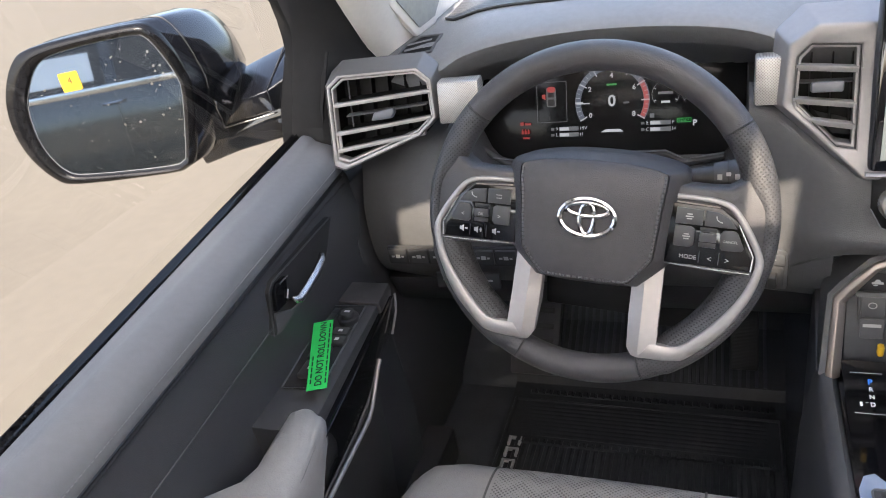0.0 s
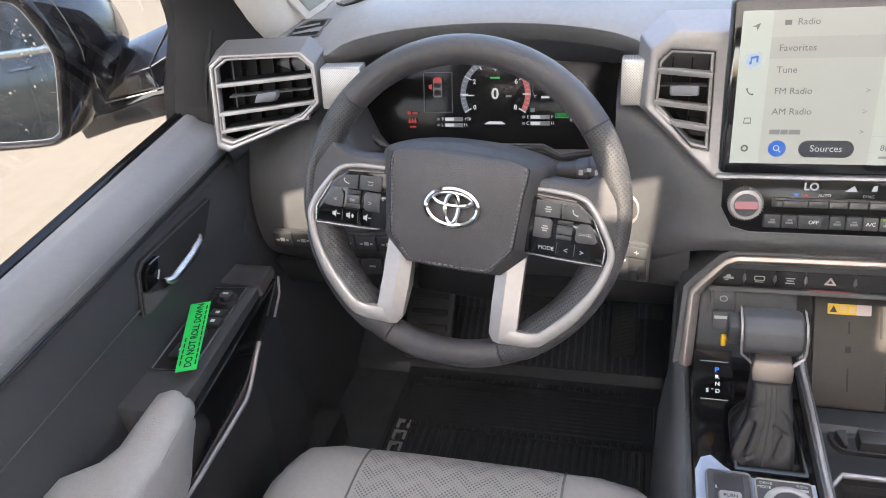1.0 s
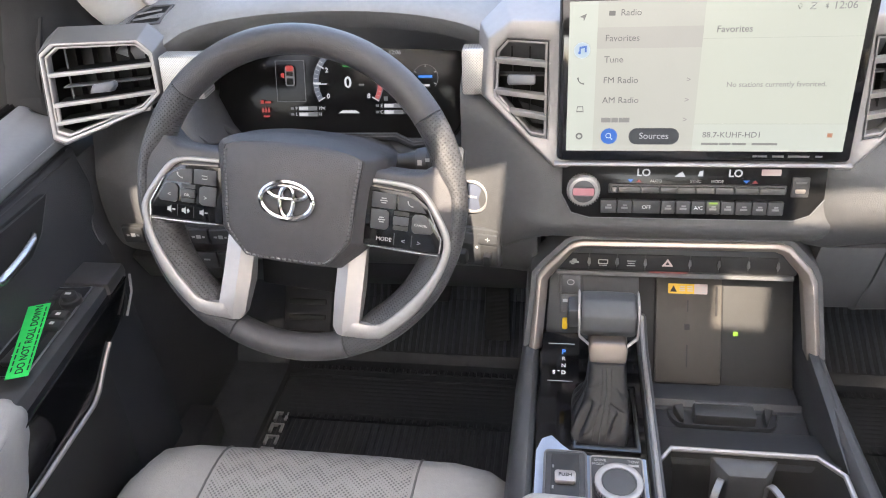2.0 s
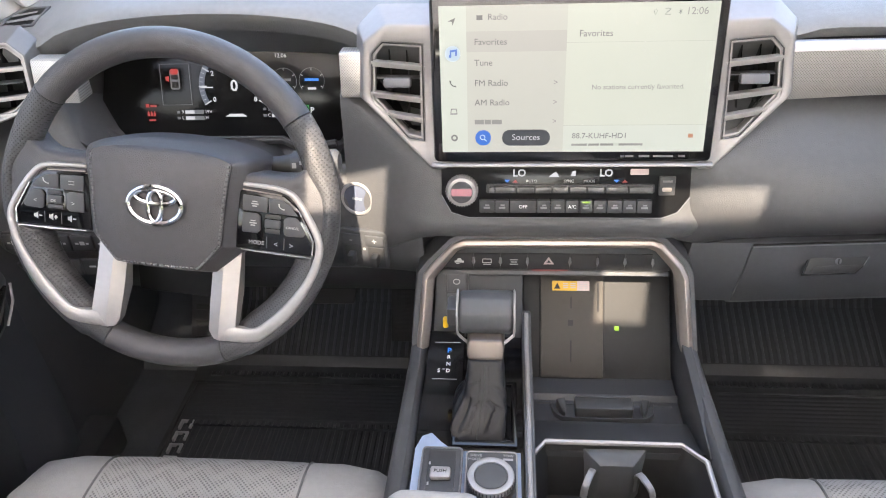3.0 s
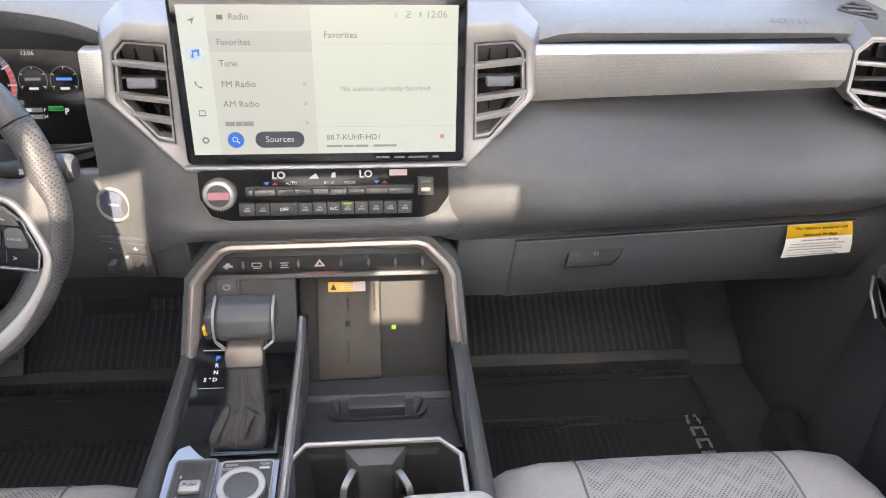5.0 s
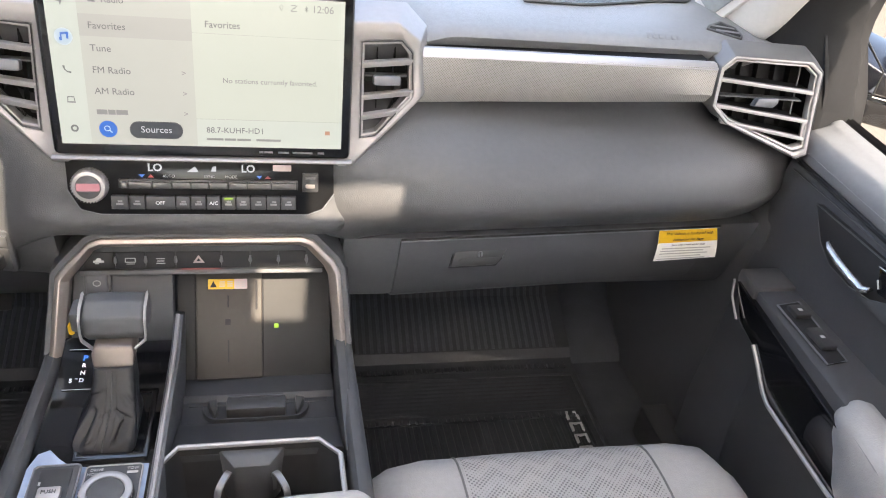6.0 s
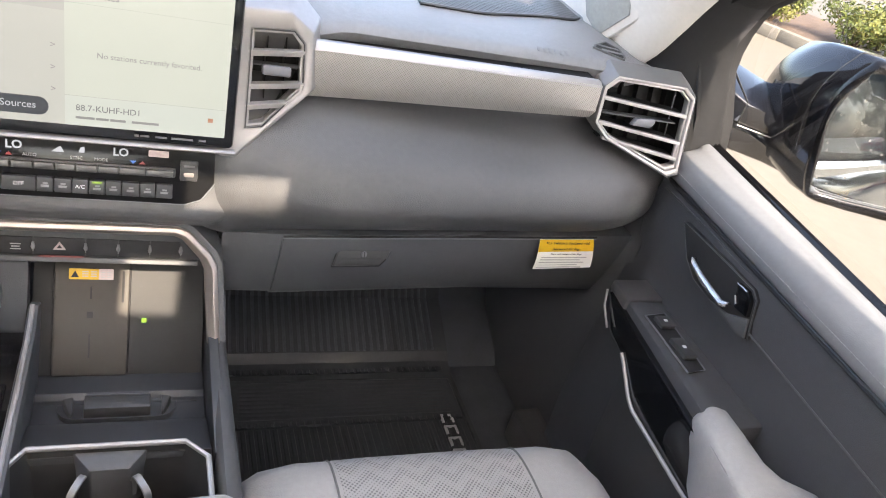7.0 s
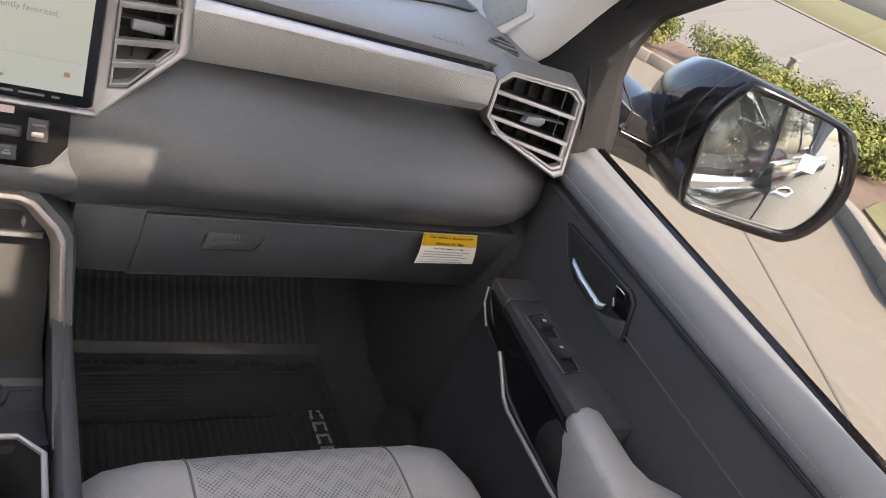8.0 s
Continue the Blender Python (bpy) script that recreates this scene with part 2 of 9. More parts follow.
def part(name, bm, material, parent=None, label="", local=False, angle=38):
    """Links a bmesh as one mesh object under a thing or a part; local: it is in the thing's own axes already."""
    if parent is not None and not local:
        bm.transform(WORLD[parent].inverted())
    shade(bm, angle)
    me = bpy.data.meshes.new(name)
    bm.to_mesh(me)
    bm.free()
    me.materials.append(material)
    ob = new(name, me)
    if parent is not None:
        ob.parent = parent
        WORLD[ob] = WORLD[parent]
    else:
        WORLD[ob] = Matrix()
    if label:
        ob["label"] = label
    return ob


def thing(name, bm, material, label, category, group="", kind="", angle=38):
    """A top-level thing of one mesh, with its origin at its base."""
    lo = [min(v.co[i] for v in bm.verts) for i in range(3)]
    hi = [max(v.co[i] for v in bm.verts) for i in range(3)]
    base = Vector(((lo[0] + hi[0]) / 2, (lo[1] + hi[1]) / 2, lo[2]))
    bm.transform(Matrix.Translation(-base))
    ob = part(name, bm, material, angle=angle)
    ob.location = base
    WORLD[ob] = Matrix.Translation(base)
    return tagged(ob, label, category, group, kind)


def soften(bm, width, segments=2, angle=30):
    if width <= 0:
        return bm
    lim = radians(angle)
    bm.normal_update()
    edges = [e for e in bm.edges if len(e.link_faces) == 2 and e.calc_face_angle(0) > lim]
    bmesh.ops.bevel(bm, geom=edges, offset=width, segments=segments, profile=0.5, affect="EDGES", clamp_overlap=True)
    return bm


def box(x0, x1, y0, y1, z0, z1, b=0.003, seg=2):
    bm = bmesh.new()
    bmesh.ops.create_cube(bm, size=1)
    bm.transform(Matrix.Translation(((x0 + x1) / 2, (y0 + y1) / 2, (z0 + z1) / 2)) @ Matrix.Diagonal((abs(x1 - x0), abs(y1 - y0), abs(z1 - z0), 1)))
    return soften(bm, b, seg)


def prism(points, vec, b=0.002, seg=2):
    """A flat polygon in space, thickened along vec."""
    bm = bmesh.new()
    v = Vector(vec)
    a = [bm.verts.new(p) for p in points]
    c = [bm.verts.new(Vector(p) + v) for p in points]
    bm.faces.new(a)
    bm.faces.new(c[::-1])
    k = len(a)
    for i in range(k):
        bm.faces.new((a[i], c[i], c[(i + 1) % k], a[(i + 1) % k]))
    bmesh.ops.recalc_face_normals(bm, faces=bm.faces)
    return soften(bm, b, seg)


def rim(outer, inner, vec, b=0.0015, seg=2):
    """A flat ring between two outlines of equal count, thickened along vec."""
    bm = bmesh.new()
    v = Vector(vec)
    ro = [bm.verts.new(p) for p in outer]
    ri = [bm.verts.new(p) for p in inner]
    to = [bm.verts.new(Vector(p) + v) for p in outer]
    ti = [bm.verts.new(Vector(p) + v) for p in inner]
    k = len(ro)
    for i in range(k):
        j = (i + 1) % k
        bm.faces.new((ro[i], ro[j], ri[j], ri[i]))
        bm.faces.new((to[i], ti[i], ti[j], to[j]))
        bm.faces.new((ro[i], to[i], to[j], ro[j]))
        bm.faces.new((ri[i], ri[j], ti[j], ti[i]))
    bmesh.ops.recalc_face_normals(bm, faces=bm.faces)
    return soften(bm, b, seg)


def loft(rings, closed=True, caps=True, b=0.0):
    bm = bmesh.new()
    vs = [[bm.verts.new(p) for p in r] for r in rings]
    k = len(vs[0])
    for a, c in zip(vs, vs[1:]):
        for i in range(k if closed else k - 1):
            j = (i + 1) % k
            bm.faces.new((a[i], a[j], c[j], c[i]))
    if caps and closed:
        bm.faces.new(vs[0][::-1])
        bm.faces.new(vs[-1])
    bmesh.ops.recalc_face_normals(bm, faces=bm.faces)
    return soften(bm, b)


def smooth_line(pts, n, closed=False):
    """A Catmull-Rom line through points."""
    P = [Vector(p) for p in pts]
    k = len(P)
    out = []
    segs = k if closed else k - 1
    for s in range(segs):
        p1, p2 = P[s], P[(s + 1) % k]
        p0 = P[s - 1] if (closed or s > 0) else p1 * 2 - p2
        p3 = P[(s + 2) % k] if (closed or s + 2 < k) else p2 * 2 - p1
        for i in range(n):
            t = i / n
            out.append(0.5 * ((2 * p1) + (p2 - p0) * t + (2 * p0 - 5 * p1 + 4 * p2 - p3) * t * t + (3 * p1 - p0 - 3 * p2 + p3) * t ** 3))
    if not closed:
        out.append(P[-1])
    return out


def tube(path, r, seg=10, closed=False, flat=1.0):
    P = [Vector(p) for p in path]
    rings = []
    k = len(P)
    ref = None
    for i, p in enumerate(P):
        a = P[(i - 1) % k] if (closed or i > 0) else p
        c = P[(i + 1) % k] if (closed or i < k - 1) else p
        d = (c - a).normalized()
        if ref is None:
            ref = d.orthogonal().normalized() if abs(d.z) > 0.9 else d.cross(Vector((0, 0, 1))).normalized()
        u = (ref - d * ref.dot(d)).normalized()
        ref = u
        w = d.cross(u)
        rr = r[i] if isinstance(r, (list, tuple)) else r
        rings.append([p + (u * math.cos(2 * math.pi * j / seg) + w * math.sin(2 * math.pi * j / seg) * flat) * rr for j in range(seg)])
    if closed:
        rings.append(rings[0])
        bm = loft(rings, caps=False)
        bmesh.ops.remove_doubles(bm, verts=bm.verts, dist=1e-6)
        return bm
    return loft(rings)


def disc(center, axis, r, h, seg=24, b=0.001, r2=None):
    """A short cylinder or cone from center along axis."""
    bm = bmesh.new()
    bmesh.ops.create_cone(bm, cap_ends=True, segments=seg, radius1=r, radius2=r if r2 is None else r2, depth=h)
    bm.transform(Matrix.Translation((0, 0, h / 2)))
    q = Vector(axis).to_track_quat("Z", "Y").to_matrix().to_4x4()
    soften(bm, b, 2)
    bm.transform(Matrix.Translation(center) @ q)
    return bm


def join(*bms):
    out = bmesh.new()
    for b in bms:
        me = bpy.data.meshes.new("tmp")
        b.to_mesh(me)
        b.free()
        out.from_mesh(me)
        bpy.data.meshes.remove(me)
    return out


def moved(bm, m):
    bm.transform(m)
    return bm


def writing(text, size, m, align="LEFT", depth=0.0002, bold=0.0):
    """Words in the built-in font as a bmesh; m places them: x along the line, y up, z out of the surface."""
    cu = bpy.data.curves.new("words", "FONT")
    cu.body, cu.size, cu.align_x, cu.align_y, cu.extrude, cu.offset = text, size, align, "CENTER", depth, bold
    cu.resolution_u = 3
    ob = bpy.data.objects.new("words", cu)
    scene.collection.objects.link(ob)
    dg = bpy.context.evaluated_depsgraph_get()
    me = bpy.data.meshes.new_from_object(ob.evaluated_get(dg))
    bm = bmesh.new()
    bm.from_mesh(me)
    bpy.data.objects.remove(ob)
    bpy.data.curves.remove(cu)
    bpy.data.meshes.remove(me)
    bm.transform(m)
    return bm


def plane_frame(origin, u, w):
    """Axes on a surface: x along u, y along w, z out of it."""
    u = Vector(u).normalized()
    n = u.cross(Vector(w)).normalized()
    w = n.cross(u)
    m = Matrix((u, w, n)).transposed().to_4x4()
    m.translation = origin
    return m


def rounded(x0, x1, y0, y1, r, n=4):
    """A rectangle with round corners, as points of a plane."""
    out = []
    for cx, cy, a in ((x1 - r, y1 - r, 0), (x0 + r, y1 - r, 90), (x0 + r, y0 + r, 180), (x1 - r, y0 + r, 270)):
        for i in range(n + 1):
            t = radians(a + 90 * i / n)
            out.append((cx + r * math.cos(t), cy + r * math.sin(t)))
    return out


def slab(pts, m, h, b=0.001, z=0.0):
    """A flat plate with the outline pts on the surface m, h thick, z above it."""
    return moved(prism([(p[0], p[1], z) for p in pts], (0, 0, h), b), m)


def bar(x0, x1, y0, y1, m, h=0.0003, z=0.0):
    return slab([(x0, y0), (x1, y0), (x1, y1), (x0, y1)], m, h, 0, z)


# ---- ground and surroundings ----
def sheet(pts, z0, z1):
    return prism([(x, y, z0) for x, y in pts], (0, 0, z1 - z0), 0)


JOINT = ((1.45, -3.1), (6.6, 5.1))
ground = thing("ground", sheet([(-900, -900), (900, -900), (900, 900), (-900, 900)], -0.2, 0.0), CONCRETE, "pale sunlit concrete parking lot with long joints", "ground", kind="structure")
part("joint", join(prism([(JOINT[0][0], JOINT[0][1], 0.001), (JOINT[0][0] + 0.022, JOINT[0][1], 0.001), (JOINT[1][0] + 0.022, JOINT[1][1], 0.001), (JOINT[1][0], JOINT[1][1], 0.001)], (0, 0, 0.002), 0),
                   prism([(-8, 9.2, 0.001), (6, 9.2, 0.001), (6, 9.215, 0.001), (-8, 9.215, 0.001)], (0, 0, 0.002), 0)),
     mat("joint_tar", (0.07, 0.065, 0.058), 0.9), ground)
# the kerb bends round the end of the planted island
KERB_LINE = smooth_line([(10.2, -0.3, 0), (7.6, -0.25, 0), (6.1, 0.25, 0), (5.6, 0.9, 0), (5.75, 1.5, 0), (6.27, 2.1, 0), (7.1, 3.15, 0), (7.75, 4.6, 0), (8.03, 6.0, 0), (8.0, 6.8, 0), (7.72, 7.45, 0), (7.35, 8.3, 0), (7.2, 10, 0), (7.4, 14, 0)], 10)
island = [(p.x, p.y) for p in KERB_LINE] + [(9.7, 14), (10.0, 9), (10.6, 6.2), (10.4, 3.5), (10.6, 0)]
thing("planting_bed", sheet(island, 0.0, 0.12), SOIL, "reddish mulch planting bed inside the kerb", "ground", kind="structure")
thing("lawn", sheet([(6.4, 1.95), (7.25, 3.0), (8.0, 3.3), (9.3, 2.6), (9.6, 0.1), (7.7, -0.05), (6.2, 0.45), (5.8, 0.95), (5.9, 1.42)], 0.11, 0.145), GRASSM, "short dry grass at the end of the bed", "grass", kind="structure")
thing("road", sheet([(10.75, -80), (10.75, 0), (10.55, 3.5), (10.75, 6.2), (10.15, 9), (9.85, 14), (12, 160), (70, 160), (52, 34), (40, -80)], 0.0, 0.012), ROADM, "wide grey concrete road beyond the hedge", "road", kind="structure")
FAR = [(38, -60), (48, 0), (55.1, 34), (56.6, 41), (59, 49), (72, 90), (100, 180)]
bank = root("grass_bank", (60, 40, 0), "low green grass bank far across the road", "grass", kind="structure")
part("slope", loft([[(x, y, -0.05), (x + 0.3, y, 0.16), (x + 14, y - 5, 0.9), (x + 40, y - 14, 2.0), (x + 90, y - 30, 3.0), (x + 90, y - 30, -0.1)] for x, y in FAR]), GRASSM, bank)
part("edge_strip", loft([[(x - 1.6, y, -0.02), (x - 1.6, y, 0.1), (x + 0.1, y, 0.13), (x + 0.1, y, -0.02)] for x, y in FAR]), KERB, bank, "pale concrete edge")
kerb = root("kerb", (7, 4, 0), "pale concrete kerb stones round the planting bed", "kerb", kind="structure")
bm = bmesh.new()
bmesh.ops.create_cube(bm, size=1)
bm.transform(Matrix.Diagonal((0.46, 0.16, 0.16, 1)))
soften(bm, 0.02, 2)
shade(bm)
stone = bpy.data.meshes.new("kerb_stone")
bm.to_mesh(stone)
bm.free()
stone.materials.append(KERB)
run, due = 0.0, 0.0
for a, b in zip(KERB_LINE, KERB_LINE[1:]):
    d = b - a
    while due <= run + d.length:
        p = a + d * ((due - run) / d.length)
        ob = new("kerb_stone", stone)
        ob.parent = kerb
        ob.matrix_local = Matrix.Translation(p + Vector((-7, -4, 0.076))) @ Matrix.Rotation(math.atan2(d.y, d.x), 4, "Z")
        due += 0.455
    run += d.length


def leaf_clump(bm, c, r, count, size):
    for _ in range(count):
        d = Vector((random.gauss(0, 1), random.gauss(0, 1), random.gauss(0, 0.8))).normalized()
        p = Vector(c) + d * r * random.uniform(0.6, 1.08)
        up = (d + Vector((random.uniform(-0.8, 0.8), random.uniform(-0.8, 0.8), random.uniform(-0.2, 0.9)))).normalized()
        a = up.orthogonal().normalized()
        a.rotate(Matrix.Rotation(random.uniform(0, 6.28), 3, up))
        b = up.cross(a)
        s = size * random.uniform(0.7, 1.3)
        q = [bm.verts.new(p + a * s * x + b * s * y + up * s * z) for x, y, z in ((-1, 0, 0), (0, -0.45, 0.15), (1, 0, -0.1), (0, 0.45, 0.15))]
        bm.faces.new(q)


def shrub(x, y, w, h, size=0.028):
    r = root("hedge_shrub", (x, y, 0.12), "rounded yellow-green hedge shrub in the bed", "shrub", "hedge shrubs along the kerb")
    bm, bm2 = bmesh.new(), bmesh.new()
    stems = []
    for k in range(16):
        c = (x + random.uniform(-w, w) * 0.62, y + random.uniform(-w, w) * 0.62, 0.12 + h * random.uniform(0.35, 0.82))
        leaf_clump(bm if k % 3 else bm2, c, w * random.uniform(0.28, 0.42), 150, size)
        stems.append(tube([(x + random.uniform(-.05, .05), y, 0.1), ((x + c[0]) / 2, (y + c[1]) / 2, 0.12 + h * 0.3), c], [0.012, 0.009, 0.004], 5))
    part("stems", join(*stems), BARK, r)
    part("foliage", bm, LEAF, r)
    part("young_foliage", bm2, LEAF2, r, "yellow-green young leaves")


for x, y in ((8.35, 4.2), (9.0, 4.15), (9.7, 4.3), (8.55, 4.85), (9.2, 4.95), (9.9, 5.05), (8.75, 5.55), (9.4, 5.65), (10.05, 5.75), (8.9, 6.25), (9.55, 6.4), (8.95, 6.95), (9.5, 7.1), (8.15, 7.75), (8.3, 8.4)):
    shrub(x + random.uniform(-0.06, 0.06), y + random.uniform(-0.06, 0.06), random.uniform(0.48, 0.58), random.uniform(0.48, 0.64))
for x, y in ((78, 42), (84, 47), (88, 52), (98, 52)):
    shrub(x, y, 2.6, 2.4, 0.16)
marker = root("marker_post", (10.3, 6.9, 0.0), "small pale utility marker post behind the hedge", "post")
part("body", box(10.25, 10.36, 6.84, 6.96, 0.0, 0.72, 0.02), KERB, marker)
part("cap", box(10.24, 10.37, 6.83, 6.97, 0.72, 0.76, 0.012), KERB, marker)


def tree(x, y, h, spread):
    r = root("street_tree", (x, y, 0), "leafy green street tree with an uneven crown", "tree", "trees behind the parking lot")
    limbs = [tube([(x, y, -0.02), (x + .05, y, h * .25), (x, y + .06, h * .5), (x, y, h * .8)], [h * .028, h * .022, h * .016, h * .006], 8)]
    bm = bmesh.new()
    for k in range(26):
        a, z = random.uniform(0, 6.28), h * random.uniform(0.36, 0.98)
        rad = spread * random.uniform(0.25, 1.0) * (1.15 - abs(z / h - 0.6) * 1.3)
        c = (x + math.cos(a) * rad, y + math.sin(a) * rad, z)
        limbs.append(tube([(x, y, z * 0.62), ((x + c[0]) / 2, (y + c[1]) / 2, z * 0.85), c], [h * .009, h * .006, h * .002], 5))
        leaf_clump(bm, c, spread * random.uniform(0.25, 0.4), 110, 0.1)
    part("trunk", join(*limbs), BARK, r)
    part("crown", bm, LEAF, r)


for x, y, h, sp in ((5.5, -15, 5.5, 1.9), (7.5, -21, 7.0, 2.3), (3.8, -30, 8.0, 2.6), (11, -19, 6.0, 2.0), (9.0, -34, 8.0, 2.7)):
    tree(x, y, h, sp)
for x, y in ((4.3, -22.0), (6.6, -27.0)):
    post = root("light_pole", (x, y, 0), "tall dark steel parking lot light pole", "light pole", "light poles behind the lot")
    part("pole", tube([(x, y, 0), (x, y, 8)], [0.09, 0.06], 10), BLACK, post)
    part("base", disc((x, y, 0), (0, 0, 1), 0.25, 0.5), KERB, post)
    part("lamp_head", box(x - 0.15, x + 0.15, y - 0.5, y + 0.1, 7.95, 8.1, 0.02), BLACK, post)

# ---- cab shell ----
BELT = 1.3




thing("floor", box(-0.9, 0.9, -2.25, 0.62, 0.58, 0.622, 0.004), CARPET, "black carpet cab floor", "floor", kind="structure")
thing("wall_front", loft([[(x, 0.30, 0.60), (x, 0.33, 0.645), (x, 0.44, 0.70), (x, 0.60, 0.93), (x, 0.72, 1.36), (x, 0.80, 1.36), (x, 0.80, 0.60)] for x in (-0.9, 0.9)]), CARPET, "black carpeted bulkhead and toe board", "wall", kind="structure")
# roof skin, slightly crowned
roof = root("ceiling", (0, -1.2, 1.86), "pale headliner round an added, unseen glass roof with light-shaping cloth", "ceiling", kind="structure")


def roof_strip(x0, x1, y0, y1, nm, m, th=0.03, dz=0.0):
    def zz(x, y):
        return 1.925 - 0.12 * (x / 0.74) ** 4 * 0.5 - 0.03 * (x / 0.74) ** 2 - 0.03 * max(0, (y + 0.35) / 0.18) + dz
    rr = []
    for k in range(9):
        x = x0 + (x1 - x0) * k / 8
        rr.append([(x, y0, zz(x, y0)), (x, (y0 + y1) / 2, zz(x, (y0 + y1) / 2)), (x, y1, zz(x, y1)), (x, y1, zz(x, y1) + th), (x, y0, zz(x, y0) + th)])
    return part(nm, loft(rr) if th else loft([r[:3] for r in rr], closed=False, caps=False), m, roof, angle=50)


roof_strip(-0.74, 0.74, -0.42, -0.17, "front_header", HEADLINER)
roof_strip(-0.74, -0.72, -2.2, -0.42, "side_liner", HEADLINER)
roof_strip(0.68, 0.74, -2.2, -0.42, "side_liner", HEADLINER)
roof_strip(-0.72, 0.68, -2.2, -1.7, "rear_liner", HEADLINER)
# unseen cloth added under the roof glass; three short gaps shape the sun patches
for x0, x1, y0, y1 in ((-0.72, 0.68, -1.7, -0.873), (-0.72, 0.138, -0.873, -0.786), (0.204, 0.68, -0.873, -0.786), (-0.72, 0.68, -0.786, -0.762), (-0.72, -0.228, -0.762, -0.715), (-0.162, 0.68, -0.762, -0.715), (-0.72, -0.228, -0.715, -0.67), (-0.162, 0.19, -0.715, -0.67), (0.303, 0.68, -0.715, -0.67), (-0.645, -0.228, -0.67, -0.628), (-0.162, 0.68, -0.67, -0.628), (-0.645, 0.68, -0.628, -0.585), (-0.72, 0.68, -0.585, -0.42)):
    roof_strip(x0, x1, y0, y1, "shade", GAPCLOTH, 0.002, 0.004)
roof_strip(-0.725, 0.69, -1.71, -0.41, "roof_glass", ROOFGLASS, 0.0, 0.04)
back = root("wall_rear", (0, -2.2, 0.6), "pale unseen rear cab wall with a wide window, bounces light", "wall", kind="structure")
part("lower_wall", box(-0.92, 0.92, -2.25, -2.2, 0.6, 1.36, 0.004), CAB, back)
part("header", prism([(-0.92, -2.2, 1.78), (-0.72, -2.2, 1.93), (0.72, -2.2, 1.93), (0.92, -2.2, 1.78)], (0, -0.05, 0), 0), CAB, back)
for s in (-1, 1):
    part("window_post", prism([(s * 0.92, -2.2, 1.36), (s * 0.70, -2.2, 1.36), (s * 0.66, -2.2, 1.78), (s * 0.92, -2.2, 1.78)], (0, -0.05, 0), 0), CAB, back)
    # side: pillars, rails, rear door
    side = root("wall_left" if s < 0 else "wall_right", (s * 0.92, -1.5, 0.58), "cab side with pillars, roof rail and closed rear door", "wall", kind="structure")
    part("roof_rail", loft([[(s * (0.735 + dx), y, 1.885 + dz - drop) for dx, dz in ((0, 0.03), (-0.03, -0.02), (0.0, -0.055), (0.045, -0.05), (0.05, 0.02))]
                            for y, drop in ((-0.2, 0.045), (-0.5, 0.0), (-1.2, 0.0), (-2.2, 0.02))]), HEADLINER, side)
    part("middle_pillar", loft([[(s * x, -0.9, z), (s * x, -1.04, z), (s * (x + 0.06), -1.04, z), (s * (x + 0.06), -0.9, z)] for x, z in ((0.84, 0.6), (0.86, 1.28), (0.735, 1.84))]), CAB, side)
    part("outer_pillar", loft([[(s * (x + 0.064), -0.87, z), (s * (x + 0.064), -1.06, z), (s * (x + 0.07), -1.06, z), (s * (x + 0.07), -0.87, z)] for x, z in ((0.865, 1.28), (0.74, 1.84))]), PAINT, side, "gloss black outer pillar")
    part("outer_rear_pillar", loft([[(s * (x + 0.064), -1.9, z), (s * (x + 0.064), -2.26, z), (s * (x + 0.07), -2.26, z), (s * (x + 0.07), -1.9, z)] for x, z in ((0.865, 1.28), (0.74, 1.84))]), PAINT, side, "gloss black outer pillar")
    # rail reaches further out than real, shading the door pad and dash end
    part("outer_rail", loft([[(s * 0.81, y, 1.845 - d), (s * 0.9, y, 1.85 - d), (s * 0.903, y, 1.862 - d), (s * 0.83, y, 1.9 - d), (s * 0.78, y, 1.925 - d), (s * 0.775, y, 1.9 - d)] for y, d in ((-0.3, 0.04), (-0.6, 0.0), (-1.4, 0.0), (-2.26, 0.03))]), PAINT, side, "gloss black roof rail, widened to block sun")
    # panel added by the pillar to stop sun leaking onto dash and floor
    part("pillar_flare", prism([(s * 0.862, -0.93, 1.40), *([(s * 0.838, -0.69, 1.48), (s * 0.818, -0.43, 1.555), (s * 0.79, -0.40, 1.7)] if s > 0 else [(s * 0.838, -0.70, 1.50), (s * 0.815, -0.465, 1.59), (s * 0.79, -0.43, 1.7)]), (s * 0.765, -0.42, 1.84), (s * 0.765, -0.93, 1.84)], (s * 0.03, 0, 0), 0), CAB, side, "pale added panel that keeps the sun out")
    part("kick_panel", box(s * 0.845, s * 0.9, 0.035, 0.8, 0.6, 1.24, 0.004), DARK, side, "charcoal kick panel")
    part("door_sill", box(s * 0.79, s * 0.94, -0.95, 0.12, 0.56, 0.69, 0.01), BLACK, side, "black door sill")
    part("rear_door_inner", box(s * 0.82, s * 0.88, -2.2, -1.045, 0.6, 1.3, 0.01), DARK, side)
    part("rear_pillar", loft([[(s * x, -1.95, z), (s * x, -2.2, z), (s * (x + 0.06), -2.2, z), (s * (x + 0.06), -1.95, z)] for x, z in ((0.86, 1.3), (0.735, 1.84))]), CAB, side)
    part("outer_skin", loft([[(s * 0.945, y, 1.285), (s * 0.99, y, 1.2), (s * 1.0, y, 1.0), (s * 0.985, y, 0.75), (s * 0.96, y, 0.5), (s * 0.92, y, 0.5), (s * 0.92, y, 1.285)] for y in (-0.915, -1.4, -1.95, -2.9, -3.6)]), PAINT, side, "glossy black painted rear door and bed side")
    part("belt_moulding", box(s * 0.925, s * 0.952, -1.94, -0.915, 1.285, 1.305, 0.004), CHROME, side, "bright chrome window moulding")
